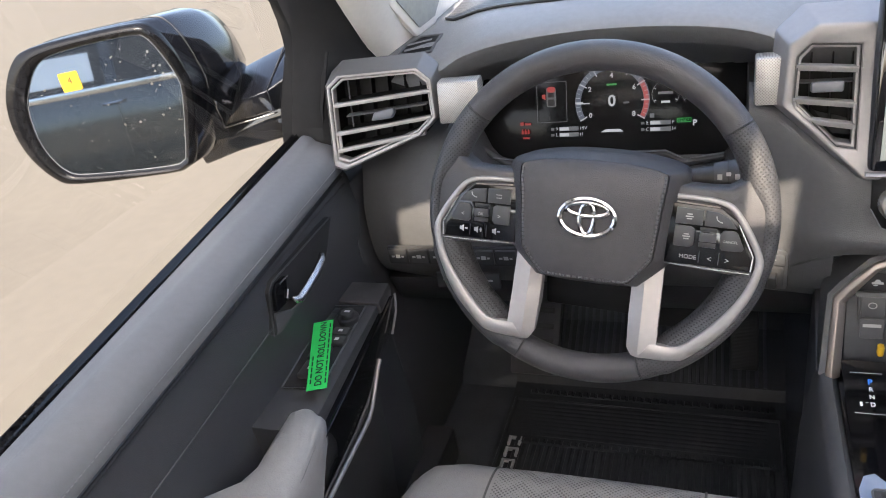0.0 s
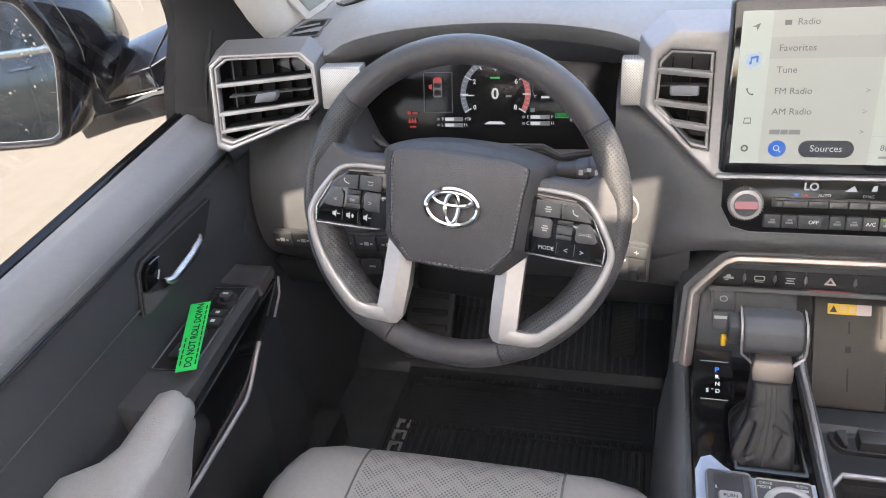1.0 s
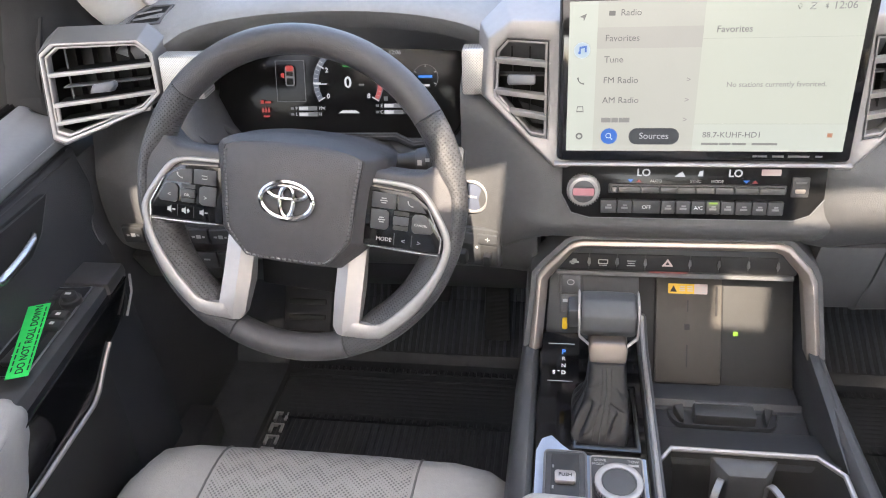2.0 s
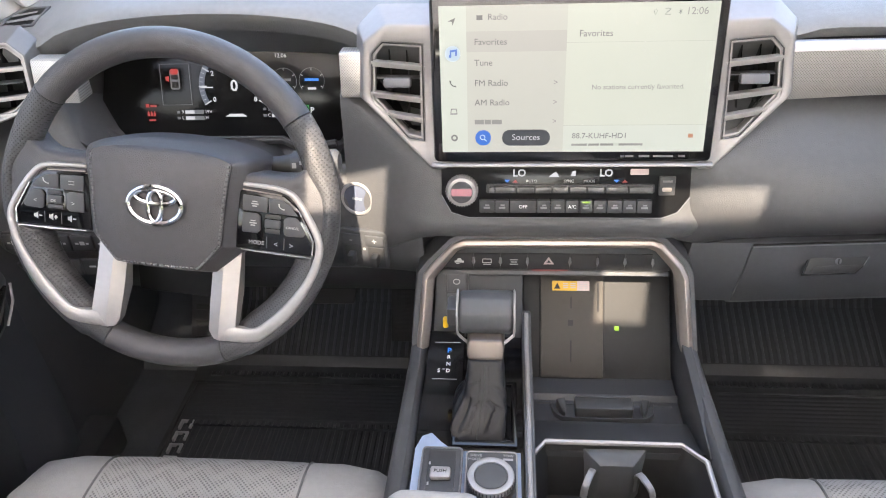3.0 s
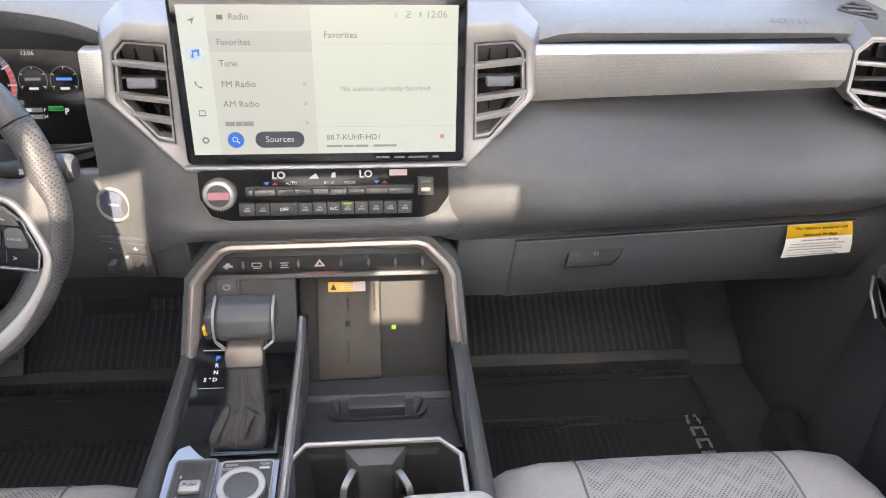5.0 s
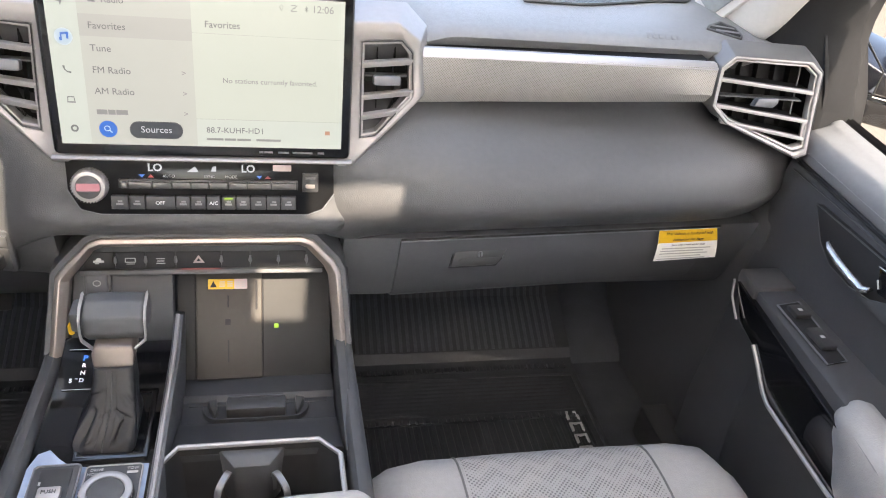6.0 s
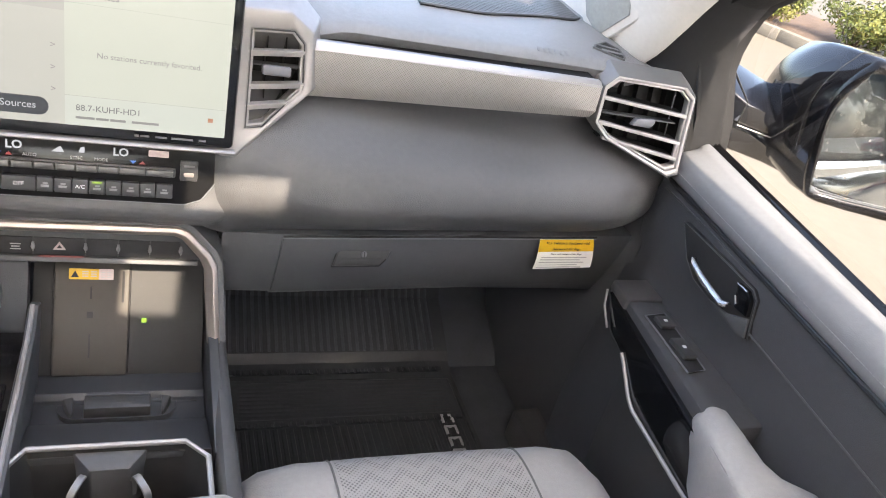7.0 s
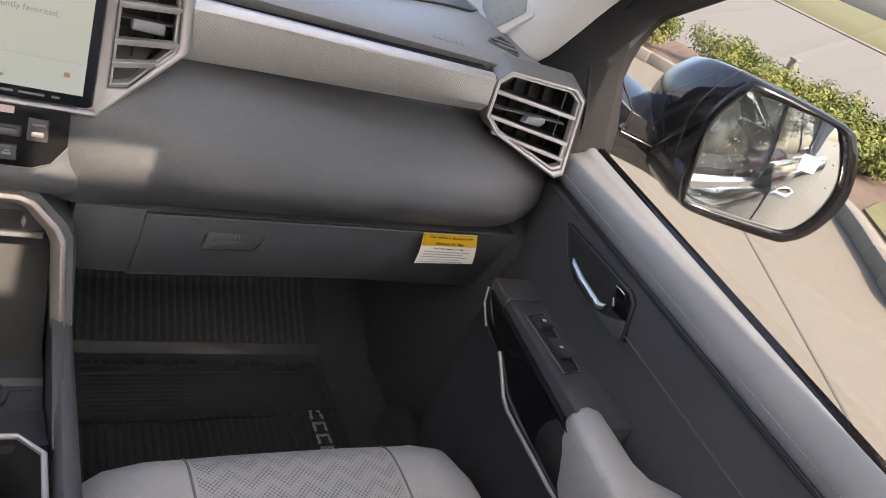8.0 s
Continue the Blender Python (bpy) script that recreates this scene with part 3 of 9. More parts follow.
    pane = part("rear_pane", prism([(s * 0.925, -0.98, 1.29), (s * 0.925, -2.0, 1.29), (s * 0.80, -2.0, 1.84), (s * 0.80, -0.98, 1.84)], (s * -0.004, 0, 0), 0), TINTED, side, "tinted rear side window")
    pane.visible_shadow = False
    handle = part("outer_handle", tube(smooth_line([(s * 0.99, -1.12, 1.15), (s * 1.03, -1.15, 1.15), (s * 1.03, -1.32, 1.15), (s * 0.99, -1.35, 1.15)], 4), 0.012, 8), CHROME, side, "chrome outer door handle")
    if s < 0:
        paper = part("window_sheet", prism([(-0.9265, -1.35, 1.36), (-0.9265, -1.8, 1.36), (-0.889, -1.8, 1.53), (-0.889, -1.35, 1.53)], (-0.003, 0, 0), 0), WHITEPAPER, side, "white price sheet inside the rear window")
        part("sheet_lines", join(*[prism([(-0.9302 + 0.0375 * k / 5, -1.4, 1.375 + 0.17 * k / 5 * 0.8), (-0.9302 + 0.0375 * k / 5, -1.72, 1.375 + 0.17 * k / 5 * 0.8), (-0.9290 + 0.0375 * k / 5, -1.72, 1.381 + 0.17 * k / 5 * 0.8), (-0.9290 + 0.0375 * k / 5, -1.4, 1.381 + 0.17 * k / 5 * 0.8)], (-0.002, 0, 0), 0) for k in range(5)]), BLACKINK, side)
    # front pillar: pale trim with a speaker pad, dark door frame strip behind it
    off = 0.0 if s < 0 else -0.024
    pill = root("front_pillar", (s * 0.75 + off, 0.25, 1.4), "pale grey windshield pillar trim with a speaker pad", "pillar", "windshield pillars", kind="structure")
    rear_edge = smooth_line([(0.788, 0.150, 1.395), (0.79, 0.10, 1.452), (0.788, 0.04, 1.53), (0.765, -0.08, 1.64), (0.735, -0.22, 1.80), (0.72, -0.3, 1.86)], 3)
    fore_edge = smooth_line([(0.735, 0.42, 1.405), (0.725, 0.33, 1.48), (0.715, 0.22, 1.565), (0.70, 0.05, 1.70), (0.685, -0.12, 1.84), (0.68, -0.2, 1.89)], 3)
    rings = []
    for a, c in zip(rear_edge, fore_edge):
        mid = a.lerp(c, 0.5) + Vector((-0.018, -0.012, -0.012))
        q = a.lerp(c, 0.22) + Vector((-0.012, -0.006, -0.006))
        rings.append([(s * p.x + off, p.y, p.z) for p in (a + Vector((0.03, 0, 0)), a, q, mid, c, c + Vector((0.05, 0.03, 0.02)))])
    part("trim", loft(rings), HEADLINER, pill, angle=60)
    sm_ = plane_frame((s * 0.7445 + off, 0.20, 1.473), (s * 0.11, -0.52, 0.55), (s * -0.3, 0.6, 0.62)) if s > 0 else plane_frame((s * 0.7445, 0.20, 1.473), (s * -0.11, 0.52, -0.55), (s * -0.3, 0.6, 0.62))
    part("speaker_surround", slab([(-0.055, -0.048), (0.035, -0.05), (0.062, -0.01), (0.05, 0.045), (-0.045, 0.05), (-0.065, 0.0)], sm_, 0.014, 0.006, -0.004), HEADLINER, pill)
    part("speaker_pad", slab([(-0.043, -0.036), (0.026, -0.038), (0.046, -0.006), (0.036, 0.034), (-0.034, 0.038), (-0.05, 0.0)], sm_, 0.004, 0.0015, 0.0095), mat("speaker_cloth", (0.33, 0.35, 0.34), 0.85, grain=1800, bump=0.5) if s < 0 else bpy.data.materials["speaker_cloth"], pill, "grey speaker cloth pad")
    win_edge = smooth_line([(0.858, 0.04, 1.27), (0.861, 0.05, 1.37), (0.858, 0.062, 1.46), (0.845, 0.02, 1.54), (0.822, -0.115, 1.625), (0.79, -0.3, 1.74), (0.76, -0.42, 1.81)], 3)
    in_edge = smooth_line([(0.802, 0.166, 1.27), (0.800, 0.150, 1.395), (0.802, 0.10, 1.452), (0.800, 0.04, 1.53), (0.777, -0.08, 1.64), (0.747, -0.22, 1.80), (0.732, -0.3, 1.86)], 3)
    rings = []
    for a, c in zip(win_edge, in_edge):
        m_ = a.lerp(c, 0.5) + Vector((-0.004, -0.006, -0.002))
        rings.append([(s * p.x + off, p.y, p.z) for p in (a + Vector((0.04, 0.0, 0)), a, m_, c, c + Vector((0.06, 0.04, 0)))])
    part("frame_strip", loft(rings), BLACKOUT, pill, "dark inner door frame", angle=60)
    if s > 0:
        side.location.x += off
thing("cowl", box(-0.9, 0.9, 0.52, 0.86, 1.335, 1.385, 0.004), BLACK, "black cowl under the windshield", "cowl", kind="structure")
rear_glass = thing("window_1", box(-0.7, 0.7, -2.23, -2.226, 1.355, 1.785, 0), GLASS, "clear rear cab window", "window", kind="structure")
rear_glass.visible_shadow = False
wind = thing("window_2", loft([[(x, 0.77 - 0.10 * (x / 0.75) ** 2, 1.40), (x * 0.92, -0.17 - 0.05 * (x / 0.75) ** 2, 1.905), (x * 0.92, -0.166 - 0.05 * (x / 0.75) ** 2, 1.91), (x, 0.774 - 0.10 * (x / 0.75) ** 2, 1.405)] for x in (-0.78, -0.5, -0.2, 0.2, 0.5, 0.78)]), GLASS, "clear raked windshield", "windshield", kind="structure")
wind.visible_shadow = False

# ---- dashboard ----
def ease(a, b2, t):
    k = max(0.0, min(1.0, (t - a) / (b2 - a)))
    return k * k * (3 - 2 * k)


dash = root("dashboard", (0, 0.3, 1.0), "charcoal soft-touch truck dashboard with satin silver trim", "dashboard")


def top_ring(x):
    a = abs(x)
    hood = max(0.0, 1 - ((x + 0.465) / 0.215) ** 2) ** 0.5 if abs(x + 0.465) < 0.215 else 0.0
    edge = max(0.0, (a - 0.6) / 0.22) ** 2
    z0 = 1.395 + 0.037 * hood - 0.02 * edge
    y0 = 0.075 + 0.02 * hood + 0.03 * edge - 0.02 * max(0, 1 - a / 0.25)
    z0 += 0.0125 * ease(0.24, 0.3, x)
    zt = 1.425 + 0.02 * hood - 0.03 * edge
    if a < 0.25:
        zt += 0.005
    return [(x, y0 + 0.06, z0 - 0.045), (x, y0 + 0.012, z0 - 0.03), (x, y0, z0 - 0.006), (x, y0 + 0.004, z0), (x, y0 + 0.016, z0 + 0.007), (x, y0 + 0.06, zt - 0.004 + 0.01 * hood), (x, y0 + 0.12, zt + 0.006),
            (x, y0 + 0.25, zt + 0.012), (x, 0.55, 1.425 - 0.03 * edge), (x, 0.74 - 0.1 * (x / 0.75) ** 2, 1.40), (x, 0.74, 1.33), (x, 0.2, 1.33)]


xs = sorted(set([round(-0.82 + i * 0.0205, 4) for i in range(81)]))
part("top_pad", loft([top_ring(x) for x in xs]), DASHSKYLIT, dash, "dark grey grained dash top, colour lifted for sky light", angle=60)


def face_ring(x):
    """Passenger side face, from under the trim strip to the glove box line."""
    end = max(0.0, (x - 0.70) / 0.15)
    e2 = end ** 2
    k = min(1.0, max(0.0, (x - 0.13) / 0.12))
    y1 = -0.004 + 0.02 * k * k * (3 - 2 * k) + 0.07 * max(0, x - 0.24) + 0.045 * e2
    y1 += 0.018 * max(0.0, min(1.0, (0.176 - x) / 0.036)) ** 1.5
    bul = 0.035 * min(1.0, max(0.0, (x - 0.16) / 0.14)) * (1 - 0.55 * e2)
    pts = [(x, 0.15, 1.352), (x, 0.09 + 0.03 * e2, 1.337), (x, y1 + 0.052, 1.316), (x, y1 + 0.022 - bul * 0.45, 1.29), (x, y1 - bul * 1.05, 1.257), (x, y1 - 0.005 - bul * 1.4, 1.225), (x, y1 - 0.006 - bul * 1.38, 1.202), (x, y1 - 0.001 - bul * 0.85, 1.172), (x, y1 + 0.007 - bul * 0.1, 1.149), (x, y1 + 0.018, 1.138)]
    return smooth_line(pts, 4) + [Vector((x, 0.3, 1.138)), Vector((x, 0.3, 1.34))]


part("passenger_panel", loft([face_ring(0.14 + 0.012 * i) for i in range(5)] + [face_ring(0.2 + 0.655 * i / 34) for i in range(35)]), DASH, dash, "bulging charcoal dash pad", angle=60)


CHEEK_L = ((0.14, 1.352), (0.068, 1.338), (0.054, 1.275), (0.046, 1.225), (0.040, 1.18), (0.038, 1.12), (0.05, 1.085), (0.07, 1.06))
CHEEK_R = ((0.07, 1.30), (0.024, 1.265), (0.007, 1.236), (-0.003, 1.197), (-0.009, 1.179), (-0.003, 1.164), (0.014, 1.156), (0.12, 1.150))


def centre_ring(x):
    """The centre stack under the touchscreen, sweeping back to the start button."""
    k = ease(-0.3, -0.165, x)
    turn = 0.012 * ease(0.142, 0.17, x)
    return smooth_line([(x, a[0] + (b[0] - a[0]) * k + turn, a[1] + (b[1] - a[1]) * k) for a, b in zip(CHEEK_L, CHEEK_R)], 4) + [Vector((x, 0.2, 1.08)), Vector((x, 0.2, 1.34 - 0.04 * k))]


part("centre_panel", loft([centre_ring(-0.288 + 0.457 * i / 38) for i in range(39)]), DASH, dash, angle=60)


def knee_ring(x):
    """Driver side face below the cluster."""
    c = 0.4 * max(0.0, min(1.0, (0.215 - abs(x + 0.465)) / 0.045))
    e = max(0.0, (-x - 0.66) / 0.17) ** 2
    y1 = 0.04 + 0.02 * e
    return smooth_line([(x, 0.13, 1.32 - 0.09 * min(1, c * 2.5)), (x, y1 + 0.045, 1.3 - 0.08 * min(1, c * 2.5)), (x, y1 + 0.018, 1.235), (x, y1 + 0.002, 1.2), (x, y1 - 0.004, 1.165), (x, y1 - 0.002, 1.12), (x, y1 + 0.01, 1.085), (x, y1 + 0.03, 1.06)], 4) + [Vector((x, 0.25, 1.04)), Vector((x, 0.25, 1.31 - 0.09 * min(1, c * 2.5)))]


part("driver_panel", loft([knee_ring(-0.835 + 0.553 * i / 32) for i in range(33)]), DASH, dash, "charcoal knee panel round the steering column", angle=60)
part("lower_cheek", loft([[(x, 0.036 - 0.05 * k, 1.168), (x, 0.037 - 0.04 * k, 1.12), (x, 0.05 - 0.04 * k, 1.085), (x, 0.07 - 0.03 * k, 1.06), (x, 0.2, 1.04), (x, 0.2, 1.168)] for x, k in ((-0.292, 0.0), (-0.26, 0.06), (-0.225, 0.22), (-0.188, 0.42))], b=0.001), DASH, dash, angle=60)
GLOVE = mat("glove_box_plastic", (0.078, 0.081, 0.087), 0.5, grain=1000, bump=0.2, var=0.1)
part("lower_bin", loft([[(x, 0.02 + 0.072 * max(0, x - .243), 1.139), (x, 0.036 + 0.072 * max(0, x - .243), 1.08), (x, 0.06 + 0.072 * max(0, x - .243), 1.015), (x, 0.12, 0.985), (x, 0.35, 1.0), (x, 0.35, 1.13)] for x in (0.165, 0.243, 0.5, 0.862)], b=0.004), GLOVE, dash, "dark lower dash under the pad")
part("column_bin", loft([[(x, 0.07, 1.06), (x, 0.10, 1.0), (x, 0.16, 0.96), (x, 0.4, 0.98), (x, 0.4, 1.05)] for x in (-0.83, -0.5, -0.18)], b=0.006), BLACK, dash, "black under-dash panel")


def glove_y(x):
    return 0.016 + 0.072 * (x - 0.243)


gx = [0.243 + i * 0.072 for i in range(8)]
part("glove_box_door", loft([[(x, glove_y(x) + 0.002, 1.1345), (x, glove_y(x) + 0.0165, 1.08), (x, glove_y(x) + 0.039, 1.02), (x, glove_y(x) + 0.06, 1.0), (x, glove_y(x) + 0.09, 1.0), (x, glove_y(x) + 0.09, 1.13)] for x in gx], b=0.003), GLOVE, dash, "charcoal glove box lid")
gm = plane_frame((0.362, glove_y(0.362) + 0.0095, 1.1), (1, 0.072, 0), (0, 0.3, 1))
latch = part("glove_latch", slab([(-0.036, 0.012), (0.042, 0.012), (0.034, -0.004), (0.024, -0.014), (-0.044, -0.014)], gm, 0.003, 0.0012), BLACK, dash, "black glove box latch")
# grey line painted along the latch as its edge highlight
part("latch_edge", tube([gm @ Vector((x, y, 0.003)) for x, y in ((-0.036, 0.012), (0.042, 0.012), (0.034, -0.004))], 0.0008, 5), FRAMEGREY, latch)
part("latch_gap", tube([gm @ Vector((x, y, 0.0006)) for x, y in ((-0.0375, 0.0135), (0.044, 0.0135), (0.0355, -0.0045), (0.025, -0.0155), (-0.0455, -0.0155))], 0.0011, 5, True), BLACKOUT, latch)
part("lid_gap", tube([(x, glove_y(x) + 0.0008, 1.1375) for x in gx], 0.0014, 6), BLACKOUT, dash)
part("lid_edge", tube([(x, glove_y(x) + 0.0005, 1.1352) for x in gx], 0.0012, 6), FRAMEGREY, dash, "pale lid edge")
part("lock_barrel", disc(gm @ Vector((0.0, 0.003, 0.0028)), gm.to_3x3() @ Vector((0, 0, 1)), 0.0045, 0.0014), FRAMEGREY, latch, "small grey lock barrel")
part("key_slot", bar(-0.0006, 0.0006, -0.0008, 0.0068, gm, 0.0004, 0.0046), BLACKOUT, latch)
part("latch_grip", slab([(-0.03, -0.003), (0.028, -0.003), (0.021, -0.011), (-0.036, -0.011)], gm, 0.0008, 0.0003, 0.003), BLACK, latch)

# trim strip across the passenger side, and its slim bright upper lip
strip = [(0.247, 0.056), (0.34, 0.052), (0.45, 0.046), (0.55, 0.041), (0.643, 0.036)]
part("trim_strip", loft([[(x, y - 0.004, 1.383 + 0.01 * t), (x, y - 0.008, 1.345 + 0.012 * t), (x, y + 0.002, 1.32 + 0.024 * t), (x, y + 0.035, 1.322 + 0.024 * t), (x, y + 0.035, 1.385)] for (x, y), t in zip(strip, (0, .25, .5, .75, 1))]), TEXSILVER, dash, "patterned satin silver trim strip")
part("trim_lip", loft([[(x, y - 0.006, 1.3815 + 0.009 * t), (x, y + 0.003, 1.391 + 0.006 * t), (x, y + 0.011, 1.391 + 0.006 * t), (x, y + 0.011, 1.381)] for (x, y), t in zip(strip, (0, .25, .5, .75, 1))], b=0.001), SILVER, dash, "plain silver lip")


part("trim_gap", loft([[(x, y + 0.0115, 1.383), (x, y + 0.0115, 1.387 + 0.006 * t), (x, y + 0.06, 1.389 + 0.006 * t), (x, y + 0.06, 1.383)] for (x, y), t in zip(strip, (0, .25, .5, .75, 1))]), VENTDARK, dash, "dark gap behind the silver lip")

# ---- air vents ----
VENTBODY = mat("satin_grey_shroud", (0.16, 0.158, 0.155), 0.4, metal=0.3, grain=1600, bump=0.05, var=0.05)
def vent(name, outer, y, yaw, slats, knob_at, label, open_side=0, depth=0.05):
    """A vent with a bevelled frame round a dark recess; outer: corner points (x, z); slats: (x0, z0, x1, z1)."""
    cx = sum(p[0] for p in outer) / len(outer)
    cz = sum(p[1] for p in outer) / len(outer)
    t = math.tan(radians(yaw))
    r = root(name, (cx, y, cz), label, "air vent", "dashboard air vents")

    def at(p, d=0.0):
        return (p[0], y + (p[0] - cx) * t + (1.35 - p[1]) * -0.25 + d, p[1])
    shroud = [(cx + (p[0] - cx) * 1.03, cz + (p[1] - cz) * 1.04 + (0.008 if p[1] > cz else 0)) for p in outer]
    inner = [(cx + (p[0] - cx) * 0.905, cz + (p[1] - cz) * 0.86) for p in outer]
    bm = bmesh.new()
    edge = [(cx + (p[0] - cx) * 0.975, cz + (p[1] - cz) * 0.965) for p in outer]
    loops = [[bm.verts.new(at(p, d)) for p in ring] for ring, d in ((shroud, 0.03), (outer, 0.002), (edge, -0.001), (edge, 0.012))]
    n = len(outer)
    for a, c in zip(loops, loops[1:]):
        for i in range(n):
            bm.faces.new((a[i], a[(i + 1) % n], c[(i + 1) % n], c[i]))
    bmesh.ops.recalc_face_normals(bm, faces=bm.faces)
    soften(bm, 0.002, 2, 20)
    part("shroud", bm, VENTBODY, r, "satin dark grey vent shroud")
    def shrink(kx, kz):
        return [(cx + (p[0] - cx) * kx, cz + (p[1] - cz) * kz) for p in outer]
    part("frame", rim([at(p, 0.0002) for p in edge], [at(p, 0.0015) for p in shrink(0.918, 0.885)], (0, 0.012, 0), 0.0016), SILVER, r, "satin silver vent frame")
    part("inner_frame", rim([at(p, 0.004) for p in shrink(0.91, 0.872)], [at(p, 0.0045) for p in shrink(0.878, 0.82)], (0, 0.012, 0), 0.0012), SILVER, r, "slim inner vent frame")
    bm = bmesh.new()
    big = shrink(0.93, 0.91)
    f = [bm.verts.new(at(p, 0.012)) for p in big]
    g = [bm.verts.new(at(p, depth)) for p in big]
    for i in range(n):
        bm.faces.new((f[i], f[(i + 1) % n], g[(i + 1) % n], g[i]))
    bm.faces.new(g)
    part("duct", bm, VENTDARK, r)
    for x0, z0, x1, z1 in slats:
        a, c = Vector(at((x0, z0), 0.001)), Vector(at((x1, z1), 0.001))
        part("slat", loft([[p + Vector((0, 0.0008, 0.0026)), p + Vector((0, 0.0, -0.0024)), p + Vector((0, 0.006, -0.0022)), p + Vector((0, 0.008, 0.0028))] for p in (a, c)], b=0.0007), SILVER, r, "satin silver vent slat")
        part("vane", loft([[p + Vector((0, 0.0085, 0.0012)), p + Vector((0, 0.0085, -0.0012)), p + Vector((0, 0.032, -0.001)), p + Vector((0, 0.032, 0.0012))] for p in (a, c)]), VENTDARK, r)
    # the lower two slats close into a loop
    (a0, a1, a2, a3), (c0, c1, c2, c3) = slats[1], slats[2]
    sx = 1 if a2 > a0 else -1
    for p, q in (((a0 + sx * 0.004, a1), (c0 + sx * 0.004, c1)), ((a2 - sx * 0.005, a3), (a2 - sx * 0.005, a3 - 0.010)), ((a2 - sx * 0.005, a3 - 0.010), (c2 - sx * 0.006, c3))):
        part("slat_end", tube([Vector(at(p, 0.0035)), Vector(at(q, 0.0035))], 0.0022, 8), SILVER, r)
    for k in (-0.046, -0.024, 0.0, 0.024, 0.046):
        part("cross_vane", prism([at((cx + k, cz - 0.045), 0.036), at((cx + k + 0.0012, cz - 0.045), 0.036), at((cx + k + 0.0012, cz + 0.05), 0.036), at((cx + k, cz + 0.05), 0.036)], (0, 0.012, 0), 0), VENTDARK, r)
    sxk = 1 if a2 > a0 else -1
    part("vane_link", tube([Vector(at((cx - sxk * 0.05, cz + 0.042), 0.022)), Vector(at((cx - sxk * 0.049, cz - 0.03), 0.022))], 0.0011, 6), FRAMEGREY, r, "thin grey vane link")
    kx, kz = knob_at
    part("bar", prism([at((kx - 0.057, kz + 0.0), 0.008), at((kx + 0.057, kz + 0.004), 0.008), at((kx + 0.057, kz + 0.002), 0.008), at((kx - 0.057, kz - 0.002), 0.008)], (0, 0.012, 0), 0.0005), DARK, r)
    km = plane_frame(at((kx, kz), -0.004), (1, t, 0), (0, 0.3, 1))
    part("tab", slab([(-0.0165, -0.007), (0.011, -0.0065), (0.0175, 0.001), (0.0165, 0.0075), (-0.011, 0.004)], km, 0.016, 0.0022, -0.012), FRAMEGREY, r, "grey vent adjuster tab")
    return r


OUT_L = [(-0.834, 1.397), (-0.816, 1.41), (-0.703, 1.407), (-0.685, 1.39), (-0.682, 1.338), (-0.706, 1.317), (-0.82, 1.279), (-0.836, 1.286)]
VS_L = [(-0.826, 1.368, -0.690, 1.373), (-0.826, 1.33, -0.69, 1.339), (-0.826, 1.307, -0.70, 1.319)]
vent("air_vent", OUT_L, 0.034, 10, VS_L, (-0.755, 1.352), "dark air vent with a satin silver angular frame")
OUT_R = [(0.728 - (x + 0.755) * 0.955, z - 0.003) for x, z in OUT_L]
VS_R = [(0.728 - (a + 0.755) * 0.955, b - 0.003, 0.728 - (c + 0.755) * 0.955, d - 0.003) for a, b, c, d in VS_L]
vent("air_vent", OUT_R, 0.034, -10, VS_R, (0.728, 1.349), "dark air vent with a satin silver angular frame")

# silver tabs beside the instrument cluster
for xa, xb, y in ((-0.676, -0.618, 0.052), (-0.283, -0.254, 0.062)):
    part("cluster_tab", loft([[(x, y - 0.004, 1.386), (x, y - 0.016, 1.332), (x, y + 0.02, 1.332), (x, y + 0.02, 1.386)] for x in (xa, xb)], b=0.003), TEXSILVER, dash, "patterned silver end tab")

# centre vents: one silver surround that runs under the screen, three slats each side
SURROUND = mat("satin_grey_silver", (0.29, 0.278, 0.276), 0.42, metal=0.5, grain=1600, bump=0.06, var=0.06)
cs = root("centre_surround", (0, 0.03, 1.25), "satin silver surround with air vents beside the touchscreen", "dash trim")


def surround_at(p, d=0.0):
    lean = (p[1] - 1.35) * 0.22 if p[1] > 1.33 else -0.0044 + (p[1] - 1.33) * 0.38
    return (p[0], 0.03 + lean + d + 0.06 * max(0, abs(p[0]) - 0.16), p[1])


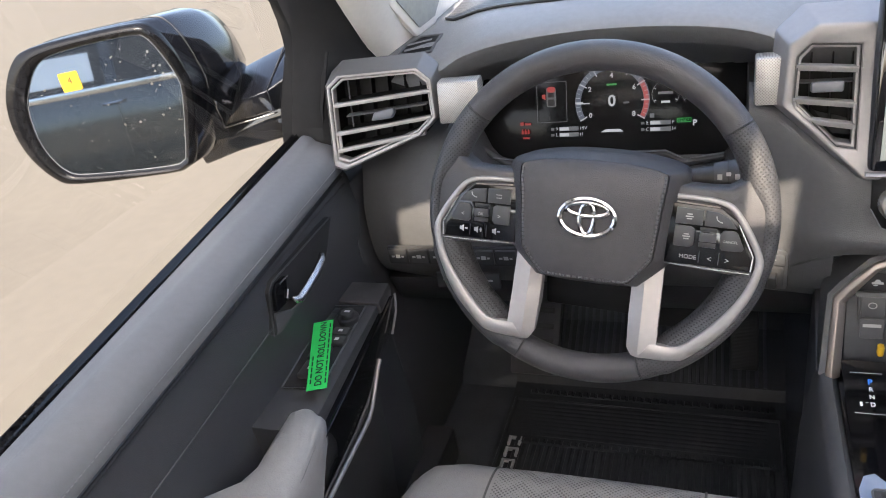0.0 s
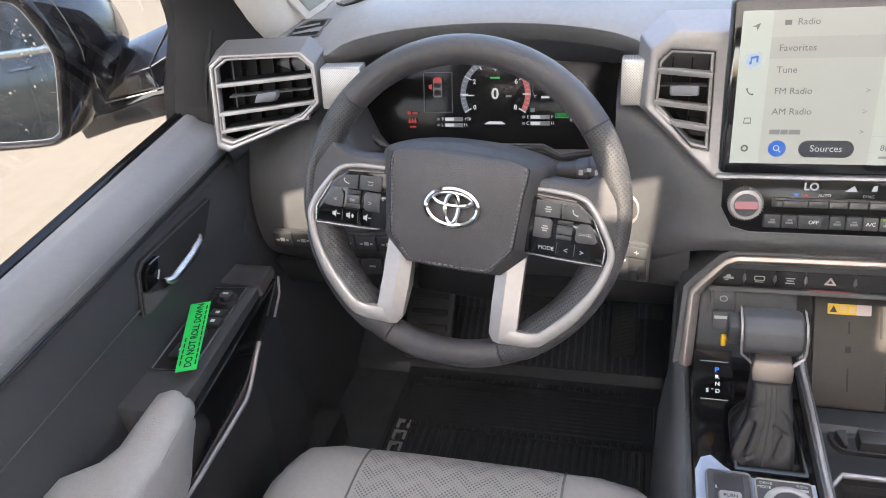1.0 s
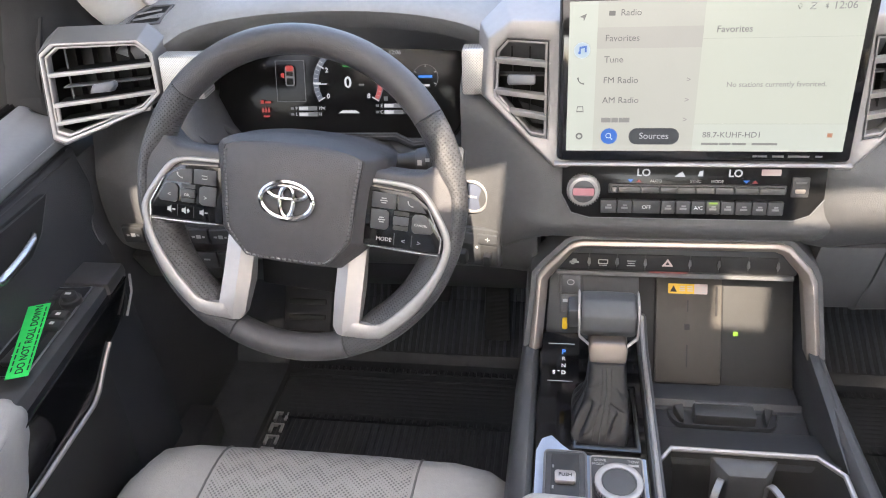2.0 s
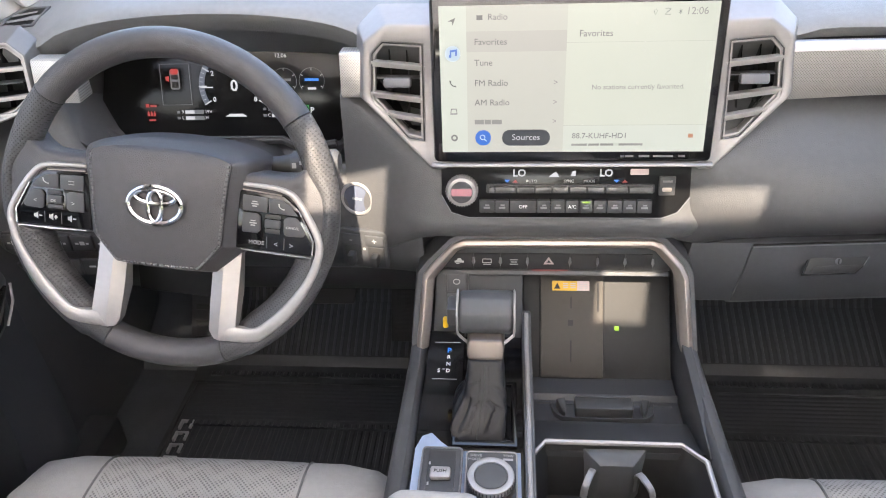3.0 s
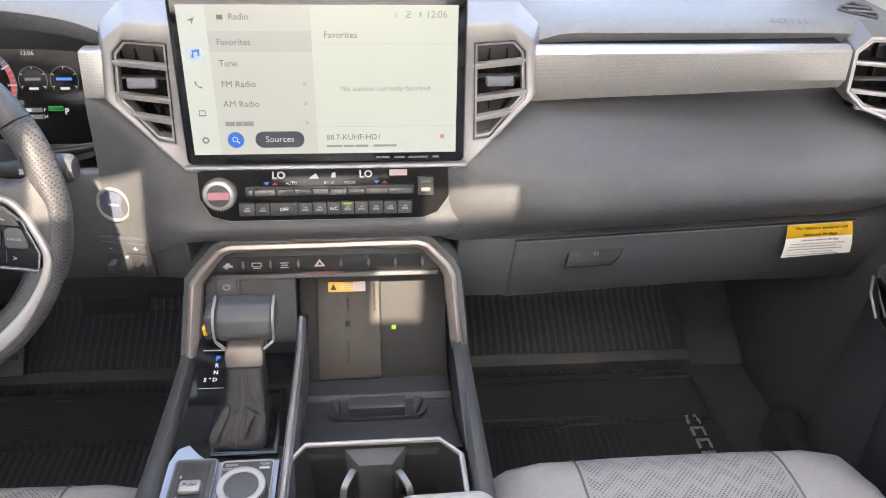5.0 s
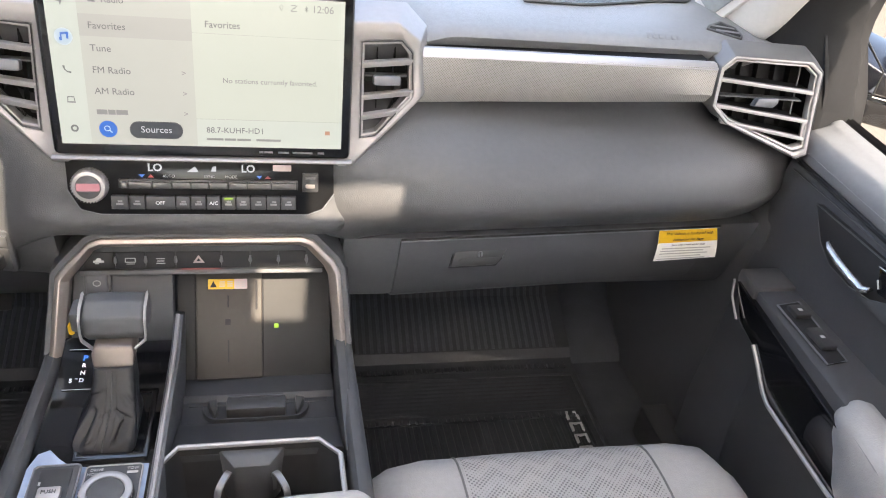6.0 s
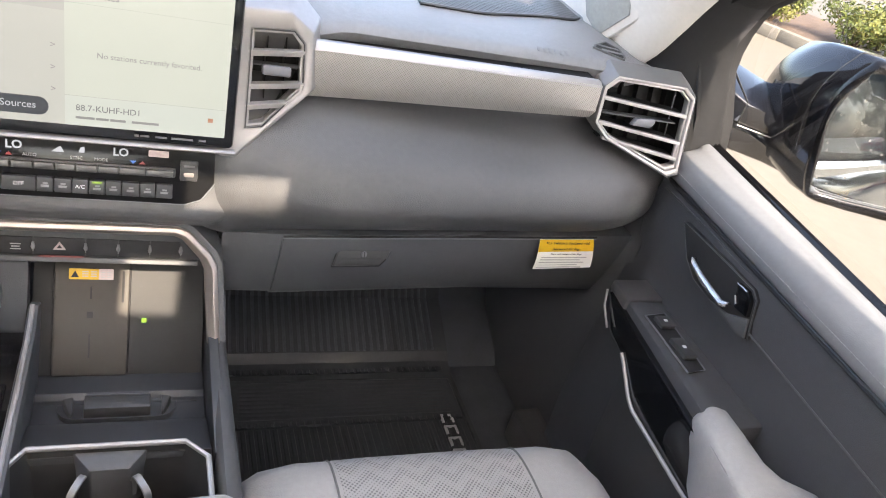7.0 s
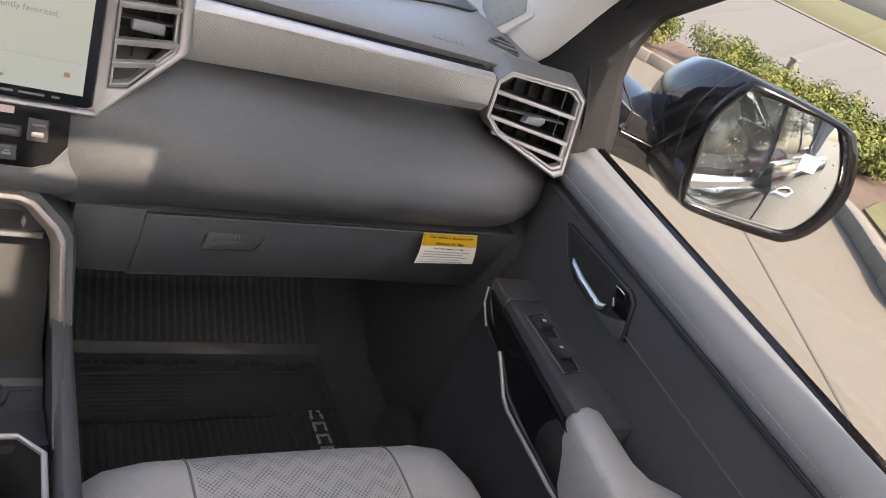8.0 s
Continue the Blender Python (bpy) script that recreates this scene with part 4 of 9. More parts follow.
for s in (-1, 1):
    out = [(0.150, 1.42), (0.22, 1.422), (0.2485, 1.402), (0.2535, 1.336), (0.168, 1.2575), (0.150, 1.2575)]
    inn = [(0.178, 1.398), (0.226, 1.401), (0.239, 1.388), (0.242, 1.338), (0.197, 1.292), (0.178, 1.289)]
    shr = [(0.150, 1.436), (0.234, 1.436), (0.262, 1.41), (0.268, 1.332), (0.176, 1.248), (0.150, 1.248)]
    bm = bmesh.new()
    loops = [[bm.verts.new(surround_at((s * p[0], p[1]), d)) for p in ring] for ring, d in ((shr, 0.035), (out, 0.0), (inn, 0.0025), (inn, 0.03))]
    for a, c in zip(loops, loops[1:]):
        for i in range(6):
            bm.faces.new((a[i], a[(i + 1) % 6], c[(i + 1) % 6], c[i]))
    bmesh.ops.recalc_face_normals(bm, faces=bm.faces)
    soften(bm, 0.003, 2, 20)
    fr = part("vent_frame", bm, SURROUND, cs)
    bm = bmesh.new()
    f = [bm.verts.new(surround_at((s * p[0], p[1]), 0.022)) for p in inn]
    g = [bm.verts.new(surround_at((s * p[0], p[1]), 0.06)) for p in inn]
    for i in range(6):
        bm.faces.new((f[i], f[(i + 1) % 6], g[(i + 1) % 6], g[i]))
    bm.faces.new(g)
    part("duct", bm, VENTDARK, fr)
    cxi, czi = 0.21, 1.346
    lip_o = [(cxi + (x - cxi) * 0.985, czi + (z - czi) * 0.985) for x, z in inn]
    lip_i = [(cxi + (x - cxi) * 0.88, czi + (z - czi) * 0.93) for x, z in inn]
    part("inner_frame", rim([surround_at((s * x, z), 0.0045) for x, z in lip_o], [surround_at((s * x, z), 0.005) for x, z in lip_i], (0, 0.014, 0), 0.001), SURROUND, fr, "slim inner vent frame")
    part("groove", tube([Vector(surround_at((s * x, z), 0.0022)) for x, z in inn], 0.0009, 5, True), BLACK, fr)
    for z0, z1, xo in ((1.371, 1.377, 0.241), (1.333, 1.341, 0.243), (1.310, 1.318, 0.224)):
        a, c = Vector(surround_at((s * 0.167, z0), 0.001)), Vector(surround_at((s * xo, z1), 0.001))
        part("slat", loft([[p + Vector((0, 0, 0.0035)), p + Vector((0, 0.001, -0.0035)), p + Vector((0, 0.008, -0.003)), p + Vector((0, 0.010, 0.0035))] for p in (a, c)], b=0.0008), SILVER, fr, "silver vent slat")
    for p, q in (((0.169, 1.335), (0.169, 1.3105)), ((0.241, 1.341), (0.240, 1.334)), ((0.240, 1.334), (0.222, 1.317)), ((0.169, 1.394), (0.169, 1.371))):
        part("slat_end", tube([Vector(surround_at((s * p[0], p[1]), 0.003)), Vector(surround_at((s * q[0], q[1]), 0.003))], 0.0026, 6), SURROUND, fr)
    for k in (0.18, 0.2, 0.222):
        part("cross_vane", prism([surround_at((s * k, 1.30), 0.035), surround_at((s * (k + 0.0015), 1.30), 0.035), surround_at((s * (k + 0.0015), 1.40), 0.035), surround_at((s * k, 1.40), 0.035)], (0, 0.015, 0), 0), VENTDARK, fr)
    km = plane_frame(surround_at((s * 0.209, 1.356), -0.002), (1, 0, 0), (0, 0.3, 1))
    part("tab", slab(rounded(-0.0165, 0.0165, -0.0055, 0.0065, 0.003), km, 0.012, 0.002, -0.009), FRAMEGREY, fr, "grey vent adjuster tab")
    part("bar", prism([surround_at((s * 0.178, 1.358), 0.012), surround_at((s * 0.24, 1.358), 0.012), surround_at((s * 0.24, 1.356), 0.012), surround_at((s * 0.178, 1.356), 0.012)], (0, 0.01, 0), 0.0004), DARK, fr)
part("lower_bridge", loft([[(x, -0.003, 1.2655), (x, -0.006, 1.263), (x, -0.003, 1.2605), (x, 0.03, 1.2605), (x, 0.03, 1.2655)] for x in (-0.168, 0.168)], b=0.001), SURROUND, cs, "slim silver bar under the screen")

# small defroster slots and the woven speaker grilles, set into the dash top
def on_top(x, y, dz=0.0):
    """A point of the dash top's surface, raised by dz."""
    pts = top_ring(x)[3:10]
    for (_, ya, za), (_, yb, zb) in zip(pts, pts[1:]):
        if ya <= y <= yb:
            return (x, y, za + (zb - za) * (y - ya) / (yb - ya) + dz)
    return (x, y, pts[0][2] + dz)


WOVEN = dotted(mat("woven_grille", (0.06, 0.06, 0.063), 0.55, var=0.1), 170, 1.0, 0.42, 0.25)
for s in (-1, 1):
    shift = 0.0 if s < 0 else -0.022
    o = [(0.698, 0.166), (0.738, 0.180), (0.760, 0.160), (0.764, 0.140), (0.735, 0.126), (0.703, 0.121)] if s < 0 else [(0.664, 0.122), (0.672, 0.134), (0.705, 0.160), (0.728, 0.150), (0.722, 0.118), (0.712, 0.104)]
    o = [(s * x, y) for x, y in o]
    cx, cy = sum(p[0] for p in o) / 6, sum(p[1] for p in o) / 6
    dv = root("defroster_vent", on_top(cx, cy), "small angular defroster vent with dark louvres in the dash top", "air vent", "defroster vents")
    ins = [(cx + (x - cx) * 0.86, cy + (y - cy) * 0.86) for x, y in o]
    part("bezel", rim([on_top(x, y, 0.0) for x, y in o], [on_top(x, y, 0.0) for x, y in ins], (0, 0, 0.003), 0.001), DASH, dv)
    part("slot", prism([on_top(x, y, 0.0008) for x, y in ins], (0, 0, 0.0006), 0), VENTDARK, dv, "dark slot")
    lo, hi = min(y for _, y in ins), max(y for _, y in ins)
    for k in (0.3, 0.62):
        yk = lo + (hi - lo) * k
        xa, xb = cx - 0.021, cx + 0.021
        part("louvre", prism([on_top(xa, yk - 0.002 * s, 0.0016), on_top(xb, yk + 0.004 * s, 0.0016), on_top(xb, yk + 0.0028 + 0.004 * s, 0.0026), on_top(xa, yk + 0.0028 - 0.002 * s, 0.0026)], (0, 0, 0.0006), 0), DASHSKYLIT, dv, "grey louvre")
    sg = root("speaker_grille", on_top(s * 0.58 + shift, 0.3), "dark woven speaker grille near the windshield", "speaker grille", "dash speaker grilles")
    rings = []
    for i in range(15):
        x = 0.43 + 0.285 * i / 14
        y0 = 0.165 + 0.05 * max(0.0, (x - 0.52) / 0.2) + 0.02 * max(0.0, (x - 0.69) / 0.025)
        row = [on_top(s * x + shift, y0 + (0.37 - y0) * j / 9, 0.0025) for j in range(10)]
        rings.append(row + [(p[0], p[1], p[2] - 0.006) for p in reversed(row)])
    edge = [Vector(r[0]) for r in rings]
    part("mesh", loft(rings), WOVEN, sg, angle=60)
    part("edge", tube(edge, 0.0022, 6), BLACK, sg)
am = plane_frame(on_top(0.585, 0.088, 0.0004), (1, 0, -0.02), (0, 0.6, 0.4))
part("airbag_mark", join(*[slab(rounded(-0.026 + i * 0.009, -0.0195 + i * 0.009, -0.004, 0.004, 0.001), am, 0.0006, 0.0002) for i in range(6)]), DASHSKYLIT, dash, "embossed mark")

# ---- instrument cluster ----
CL = plane_frame((-0.465, 0.168, 1.30), (1, 0, 0), (0, 0.33, 1))
cluster = root("instrument_cluster", CL, "wide black digital instrument cluster, lit, under its hood", "gauge cluster")
hood_pts = [(-0.205, -0.03), (-0.19, 0.05), (-0.15, 0.082), (0.0, 0.098), (0.14, 0.088), (0.18, 0.06), (0.176, -0.04), (0.15, -0.075), (0.10, -0.088), (-0.10, -0.088), (-0.17, -0.07)]
part("housing", moved(loft([[(x * k, y * k, z) for x, y in hood_pts] for k, z in ((1.0, -0.03), (1.02, 0.0), (1.08, 0.05), (1.1, 0.075))], caps=False), CL), BLACK, cluster, "matt black recess", angle=60)
part("backing", slab([(x * 1.03, y * 1.03) for x, y in hood_pts], CL, 0.02, 0, -0.035), BLACK, cluster)
part("glass_face", slab([(x * 0.99, y * 0.99) for x, y in hood_pts], CL, 0.006, 0.001, -0.008), LENS, cluster, "glossy black display glass")
part("lip_line", moved(tube([(-0.17, -0.068, 0.031), (-0.10, -0.077, 0.032), (-0.075, -0.065, 0.032), (0.075, -0.065, 0.032), (0.10, -0.077, 0.032), (0.15, -0.07, 0.031)], 0.0009, 6), CL), FRAMEGREY, cluster)
part("lower_lip", moved(tube([(-0.19, -0.055, 0.02), (-0.15, -0.078, 0.025), (-0.10, -0.082, 0.026), (-0.075, -0.07, 0.026), (0.075, -0.07, 0.026), (0.10, -0.082, 0.026), (0.15, -0.075, 0.025)], 0.006, 8), CL), BLACK, cluster)
tach = part("tachometer", moved(loft([[(0.052 * k * math.cos(radians(a)), 0.004 + 0.052 * k * math.sin(radians(a)), 0.0004) for k in (0.84, 1.0)] for a in range(-30, 211, 6)], closed=False, caps=False), CL), L_SLATE, cluster, "lit blue-grey tachometer ring")
part("redline", moved(loft([[(0.052 * k * math.cos(radians(a)), 0.004 + 0.052 * k * math.sin(radians(a)), 0.0006) for k in (0.85, 0.97)] for a in range(-28, 33, 6)], closed=False, caps=False), CL), L_RED, tach, "red high-speed arc")
ticks = []
for i in range(9):
    a = radians(210 - i * 30)
    m = Matrix.Translation((0, 0.004, 0.0009)) @ Matrix.Rotation(a, 4, "Z")
    ticks.append(moved(bar(0.0405, 0.052, -0.0009, 0.0009, m, 0.0002), CL))
for i in range(33):
    a = radians(210 - i * 7.5)
    ticks.append(moved(bar(0.046, 0.051, -0.0004, 0.0004, Matrix.Translation((0, 0.004, 0.0009)) @ Matrix.Rotation(a, 4, "Z"), 0.0002), CL))
part("tick_marks", join(*ticks), L_WHITE, tach)
part("needle", moved(bar(-0.05, -0.031, -0.0008, 0.0008, Matrix.Translation((0, 0.0025, 0.0012)) @ Matrix.Rotation(radians(0), 4, "Z"), 0.0003), CL), L_WHITE, tach, "white needle")
part("speed_digit", writing("0", 0.022, CL @ Matrix.Translation((0, 0.004, 0.001)), "CENTER", bold=0.0004), L_WHITE, cluster)
for txt, a in (("0", 212), ("2", 150), ("4", 90), ("6", 30), ("8", -32)):
    part("dial_number", writing(txt, 0.0095, CL @ Matrix.Translation((0.0355 * math.cos(radians(a)), 0.004 + 0.0355 * math.sin(radians(a)), 0.001)), "CENTER", bold=0.0002), L_WHITE, tach)
part("unit_bar", bar(0.016, 0.024, 0.0, 0.0025, CL, z=0.001), L_GREYDIM, cluster)
part("eco_bar", bar(-0.007, 0.007, 0.026, 0.0285, CL, z=0.001), L_GREEN, cluster, "small green bar")
part("lane_mark", slab([(-0.016, -0.039), (0.016, -0.039), (0.010, -0.035), (-0.010, -0.035)], CL, 0.0003, 0, 0.001), L_WHITE, cluster)
part("menu_frame", moved(rim([(-0.108, -0.022, 0.0008), (-0.064, -0.022, 0.0008), (-0.064, 0.036, 0.0008), (-0.108, 0.036, 0.0008)], [(-0.1073, -0.0213, 0.0008), (-0.0647, -0.0213, 0.0008), (-0.0647, 0.0353, 0.0008), (-0.1073, 0.0353, 0.0008)], (0, 0, 0.0003), 0), CL), L_GREYDIM, cluster)
icon = part("door_icon", slab(rounded(-0.0935, -0.0795, 0.0, 0.028, 0.003), CL, 0.0003, 0, 0.0009), L_GREYDIM, cluster, "truck outline with an open door")
part("icon_hood", slab(rounded(-0.0925, -0.0805, 0.021, 0.029, 0.003), CL, 0.0003, 0, 0.0013), L_RED, icon)
part("icon_cab", slab(rounded(-0.0915, -0.0815, 0.014, 0.0205, 0.001), CL, 0.0003, 0, 0.0013), BLACKINK, icon)
part("icon_bed", slab(rounded(-0.0915, -0.0815, 0.002, 0.011, 0.001), CL, 0.0003, 0, 0.0013), BLACKINK, icon)
part("icon_door", slab([(-0.095, 0.011), (-0.1, 0.013), (-0.1, 0.018), (-0.095, 0.019)], CL, 0.0003, 0, 0.0011), L_RED, icon)
for gx0 in (0.073, 0.113):
    gauge = part("small_gauge", moved(loft([[(gx0 + 0.0185 * k * math.cos(radians(a)), 0.010 + 0.0185 * k * math.sin(radians(a)), 0.0007) for k in (0.96, 1.0)] for a in range(-40, 221, 10)], closed=False, caps=False), CL), L_GREYDIM, cluster, "small round lit gauge")
    for a in (210, 150, 90, 30, -30):
        part("tick", moved(bar(0.0145, 0.018, -0.0005, 0.0005, Matrix.Translation((gx0, 0.010, 0.0009)) @ Matrix.Rotation(radians(a), 4, "Z"), 0.0002), CL), L_WHITE, gauge)
    part("name_bar", bar(gx0 - 0.010, gx0 + 0.010, 0.010, 0.0135, CL, z=0.001), L_GREYDIM if gx0 < 0.1 else L_BLUE, gauge)
    part("value_bar", bar(gx0 - 0.006, gx0 + 0.006, -0.002, 0.001, CL, z=0.001), L_WHITE, gauge)
part("clock", writing("12:06", 0.008, CL @ Matrix.Translation((0.07, 0.045, 0.001)), "CENTER"), L_WHITE, cluster)
for x0, y0, t0, t1 in ((-0.076, -0.032, "9", "19V"), (-0.076, -0.0405, "L", "H"), (0.052, -0.0285, "E", "F"), (0.052, -0.0375, "C", "H")):
    bg = part("bar_gauge", bar(x0, x0 + 0.028, y0 - 0.003, y0 + 0.003, CL, z=0.0008), L_GREYDIM, cluster, "lit horizontal bar gauge")
    part("level", bar(x0 + 0.0006, x0 + 0.014, y0 - 0.0022, y0 + 0.0022, CL, z=0.0012), L_WHITE, bg)
    part("low_end", writing(t0, 0.0068, CL @ Matrix.Translation((x0 - 0.0035, y0, 0.001)), "CENTER"), L_WHITE, bg)
    part("high_end", writing(t1, 0.0068, CL @ Matrix.Translation((x0 + 0.0295, y0, 0.001))), L_WHITE, bg)
    part("symbol", bar(x0 - 0.012, x0 - 0.0075, y0 - 0.0018, y0 + 0.0018, CL, z=0.001), L_GREYDIM, bg)
part("ready_lamp", moved(rim([(0.088, -0.0295, .0008), (0.107, -0.0295, .0008), (0.107, -0.0235, .0008), (0.088, -0.0235, .0008)], [(0.0888, -0.0287, .0008), (0.1062, -0.0287, .0008), (0.1062, -0.0243, .0008), (0.0888, -0.0243, .0008)], (0, 0, .0003), 0), CL), L_GREEN, cluster)
part("ready_word", writing("READY", 0.0048, CL @ Matrix.Translation((0.0975, -0.0265, 0.001)), "CENTER"), L_GREEN, cluster)
part("gear_letter", writing("P", 0.011, CL @ Matrix.Translation((0.1115, -0.031, 0.001)), "CENTER", bold=0.0003), L_WHITE, cluster)
for x, y in ((-0.131, -0.0335), (-0.1265, -0.0335), (-0.122, -0.0335)):
    part("belt_lamp", slab([(x - 0.0018, y - 0.004), (x + 0.0018, y - 0.004), (x + 0.0015, y), (x, y + 0.004), (x - 0.0015, y)], CL, 0.0003, 0, 0.001), L_RED, cluster, "red seat belt lamp")
part("warning_bar", bar(-0.134, -0.129, -0.025, -0.020, CL, z=0.001), L_RED, cluster)
part("warning_bar", bar(-0.127, -0.118, -0.0245, -0.0215, CL, z=0.001), L_RED, cluster)
part("warning_bar", bar(-0.131, -0.121, -0.0445, -0.042, CL, z=0.001), L_RED, cluster)
part("lane_lamp", bar(0.052, 0.058, -0.0215, -0.0155, CL, z=0.001), L_GREYDIM, cluster)

# ---- steering column and stalks ----
WT = radians(19.7)
WC = Vector((-0.4516, -0.12, 1.2736))
WM = Matrix(((1, 0, 0, WC.x), (0, math.sin(WT), -math.cos(WT), WC.y), (0, math.cos(WT), math.sin(WT), WC.z), (0, 0, 0, 1)))
column = root("steering_column", WM @ Matrix.Translation((0, 0, -0.12)), "black plastic steering column shroud with two stalks", "steering column")


def ell(cx, cy, rx, ry, z, n=20):
    return [(cx + rx * math.cos(2 * math.pi * i / n), cy + ry * math.sin(2 * math.pi * i / n), z) for i in range(n)]


part("shroud", moved(loft([ell(0, -0.01, 0.055, 0.05, -0.03), ell(0, -0.01, 0.075, 0.06, -0.05), ell(0, -0.012, 0.085, 0.065, -0.1), ell(0, -0.015, 0.085, 0.07, -0.3)]), WM), BLACK, column)
for s in (-1, 1):
    yy = 0.028 if s < 0 else 0.034
    stalk = part("stalk", moved(tube([(s * 0.07, yy, -0.06), (s * 0.11, yy + 0.002, -0.06), (s * 0.128, yy + 0.003, -0.058)], [0.011, 0.012, 0.014], 12), WM), BLACK, column, "black control stalk")
    part("stalk_grip", moved(tube([(s * 0.128, yy + 0.003, -0.058), (s * 0.15, yy + 0.005, -0.056), (s * 0.178, yy + 0.006, -0.054), (s * 0.182, yy + 0.006, -0.054)], [0.0165, 0.018, 0.016, 0.012], 14), WM), DARK, stalk)
    fm = WM @ Matrix.Translation((s * 0.148, yy + 0.005, -0.0375))
    for k in range(4):
        part("stalk_mark", bar(-0.018 + k * 0.009, -0.013 + k * 0.009, -0.003 + 0.004 * (k % 2), 0.003 + 0.002 * (k % 2), fm, 0.0004), GREYMARK, stalk)
    part("ring_line", moved(tube([(s * 0.1405 + 0.0001 * i, yy + 0.005 + 0.0183 * math.sin(2 * math.pi * i / 16), -0.056 + 0.0183 * math.cos(2 * math.pi * i / 16)) for i in range(16)], 0.0006, 5, True), WM), BLACK, stalk)

# ---- steering wheel ----
WR = WM @ Matrix.Rotation(radians(-6.3), 4, "Z") @ Matrix.Scale(1.028, 4)     # turned a little to the right
wheel = root("steering_wheel", WR, "black leather steering wheel with silver lower spokes and button pods", "steering wheel")
RM, RR = 0.171, 0.0168


def rim_inner(a):
    """The rim narrows beside the button pods and grows inwards below them."""
    t = abs(((a + 90) % 360) - 180)          # 0 at the top, 180 at the bottom
    return 0.1552 + 0.0125 * ease(70, 82, t) - 0.0215 * ease(98, 108, t) + 0.009 * ease(140, 156, t)


def rim_piece(a0, a1, grow=0.0, steps=48):
    rings = []
    for i in range(steps + 1):
        a = a0 + (a1 - a0) * i / steps
        ri = rim_inner(a)
        c, h = (0.1873 + ri) / 2, (0.1873 - ri) / 2
        d = Vector((math.cos(radians(a)), math.sin(radians(a)), 0))
        rings.append([d * (c + (h + grow) * math.cos(t)) + Vector((0, 0, (RR * 1.06 + grow) * math.sin(t) + (0.006 * h / 0.02) * math.cos(t) * (h > 0.018))) for t in (2 * math.pi * j / 20 for j in range(20))])
    return loft(rings)


def lifted(bm):
    """Puts a piece of a button pod on the spoke's face."""
    for v in bm.verts:
        v.co.z += 0.0185
    return bm


# smooth upper and lower leather, perforated at the grips, thin seams between
for nm, a0, a1, mt, lb in (("upper_rim", 38, 142, LEATHER_BLACK, "smooth black leather"), ("grip", 142.4, 247, LEATHER_PERF, "perforated black leather"), ("lower_rim", 247.4, 292.6, LEATHER_BLACK, "smooth black leather"), ("grip", -67, 37.6, LEATHER_PERF, "perforated black leather")):
    part(nm, rim_piece(a0, a1), mt, wheel, lb, local=True, angle=60)
for a in (38, 142, 247, 293):
    d = Vector((math.cos(radians(a)), math.sin(radians(a)), 0))
    part("seam", tube([d * (RM + (RR * 0.95) * math.cos(t)) + Vector((0, 0, RR * 1.08 * math.sin(t))) for t in (2 * math.pi * j / 20 for j in range(20))], 0.0007, 5, True), BLACK, wheel, local=True)
# hub pad: a flat face inside the stitches and sloping flanks round it
hub_f = [(0, 0.064), (0.03, 0.0635), (0.055, 0.061), (0.07, 0.057), (0.0755, 0.051), (0.0725, 0.02), (0.069, -0.026), (0.0655, -0.036), (0.048, -0.0575), (0.041, -0.0605), (0.02, -0.0615)]
hub_b = [(0, 0.071), (0.034, 0.07), (0.066, 0.066), (0.088, 0.06), (0.0955, 0.05), (0.092, 0.02), (0.0885, -0.028), (0.0845, -0.041), (0.06, -0.065), (0.052, -0.0695), (0.02, -0.0715)]


def hub_line(pts):
    half = pts + [(0, pts[-1][1])]
    return smooth_line([(x, y, 0) for x, y in half] + [(-x, y, 0) for x, y in half[-2:0:-1]], 3, True)


hf, hb = hub_line(hub_f), hub_line(hub_b)


def hub_ring(k, z, inset=1.0):
    """k 0: the flank's foot, 1: the stitched edge; inset shrinks the face. The top leans back."""
    out = []
    for a, b2 in zip(hb, hf):
        p = a.lerp(b2, k)
        x, y = p.x * inset, (p.y + 0.002) * inset - 0.002
        out.append((x, y, z - (0.012 * max(0.0, (y - 0.028) / 0.04) ** 2)))
    return out


hub = part("hub_pad", loft([hub_ring(-0.02, -0.05), hub_ring(-0.02, -0.006), hub_ring(0.08, 0.006), hub_ring(0.55, 0.0205), hub_ring(0.93, 0.03), hub_ring(0.962, 0.0282), hub_ring(1.0, 0.0313), hub_ring(1.0, 0.0325, 0.93), hub_ring(1.0, 0.0342, 0.7), hub_ring(1.0, 0.0352, 0.35)], b=0), LEATHER_BLACK, wheel, "black leather airbag cover", local=True, angle=50)
st = []
ln = hub_ring(1.0, 0.0326, 0.975)
for i in range(len(ln)):
    a, b2 = Vector(ln[i]), Vector(ln[(i + 1) % len(ln)])
    if a.y > 0.052 and b2.y > 0.052:
        continue
    n = max(1, round((b2 - a).length / 0.0044))
    for k in range(n):
        p, q = a.lerp(b2, k / n), a.lerp(b2, (k + 0.6) / n)
        st.append(tube([p, q], 0.0015, 5))
part("stitching", join(*st), STITCH, hub, "grey stitches", local=True)
EM = Matrix.Translation((0.0, 0.006, 0.0342))
em = part("emblem", tube([(0.0285 * math.cos(t), 0.0195 * math.sin(t), 0.003) for t in (2 * math.pi * i / 40 for i in range(40))], 0.0034, 8, True), CHROME, wheel, "polished chrome oval emblem", local=True)
em.data.transform(EM)
for rx, ry, dy in ((0.0075, 0.0165, -0.001), (0.0215, 0.007, 0.0085)):
    o = part("emblem_loop", tube([(rx * math.cos(t), dy + ry * math.sin(t), 0.003) for t in (2 * math.pi * i / 32 for i in range(32))], 0.003, 8, True), CHROME, em, local=True)
    o.data.transform(EM)
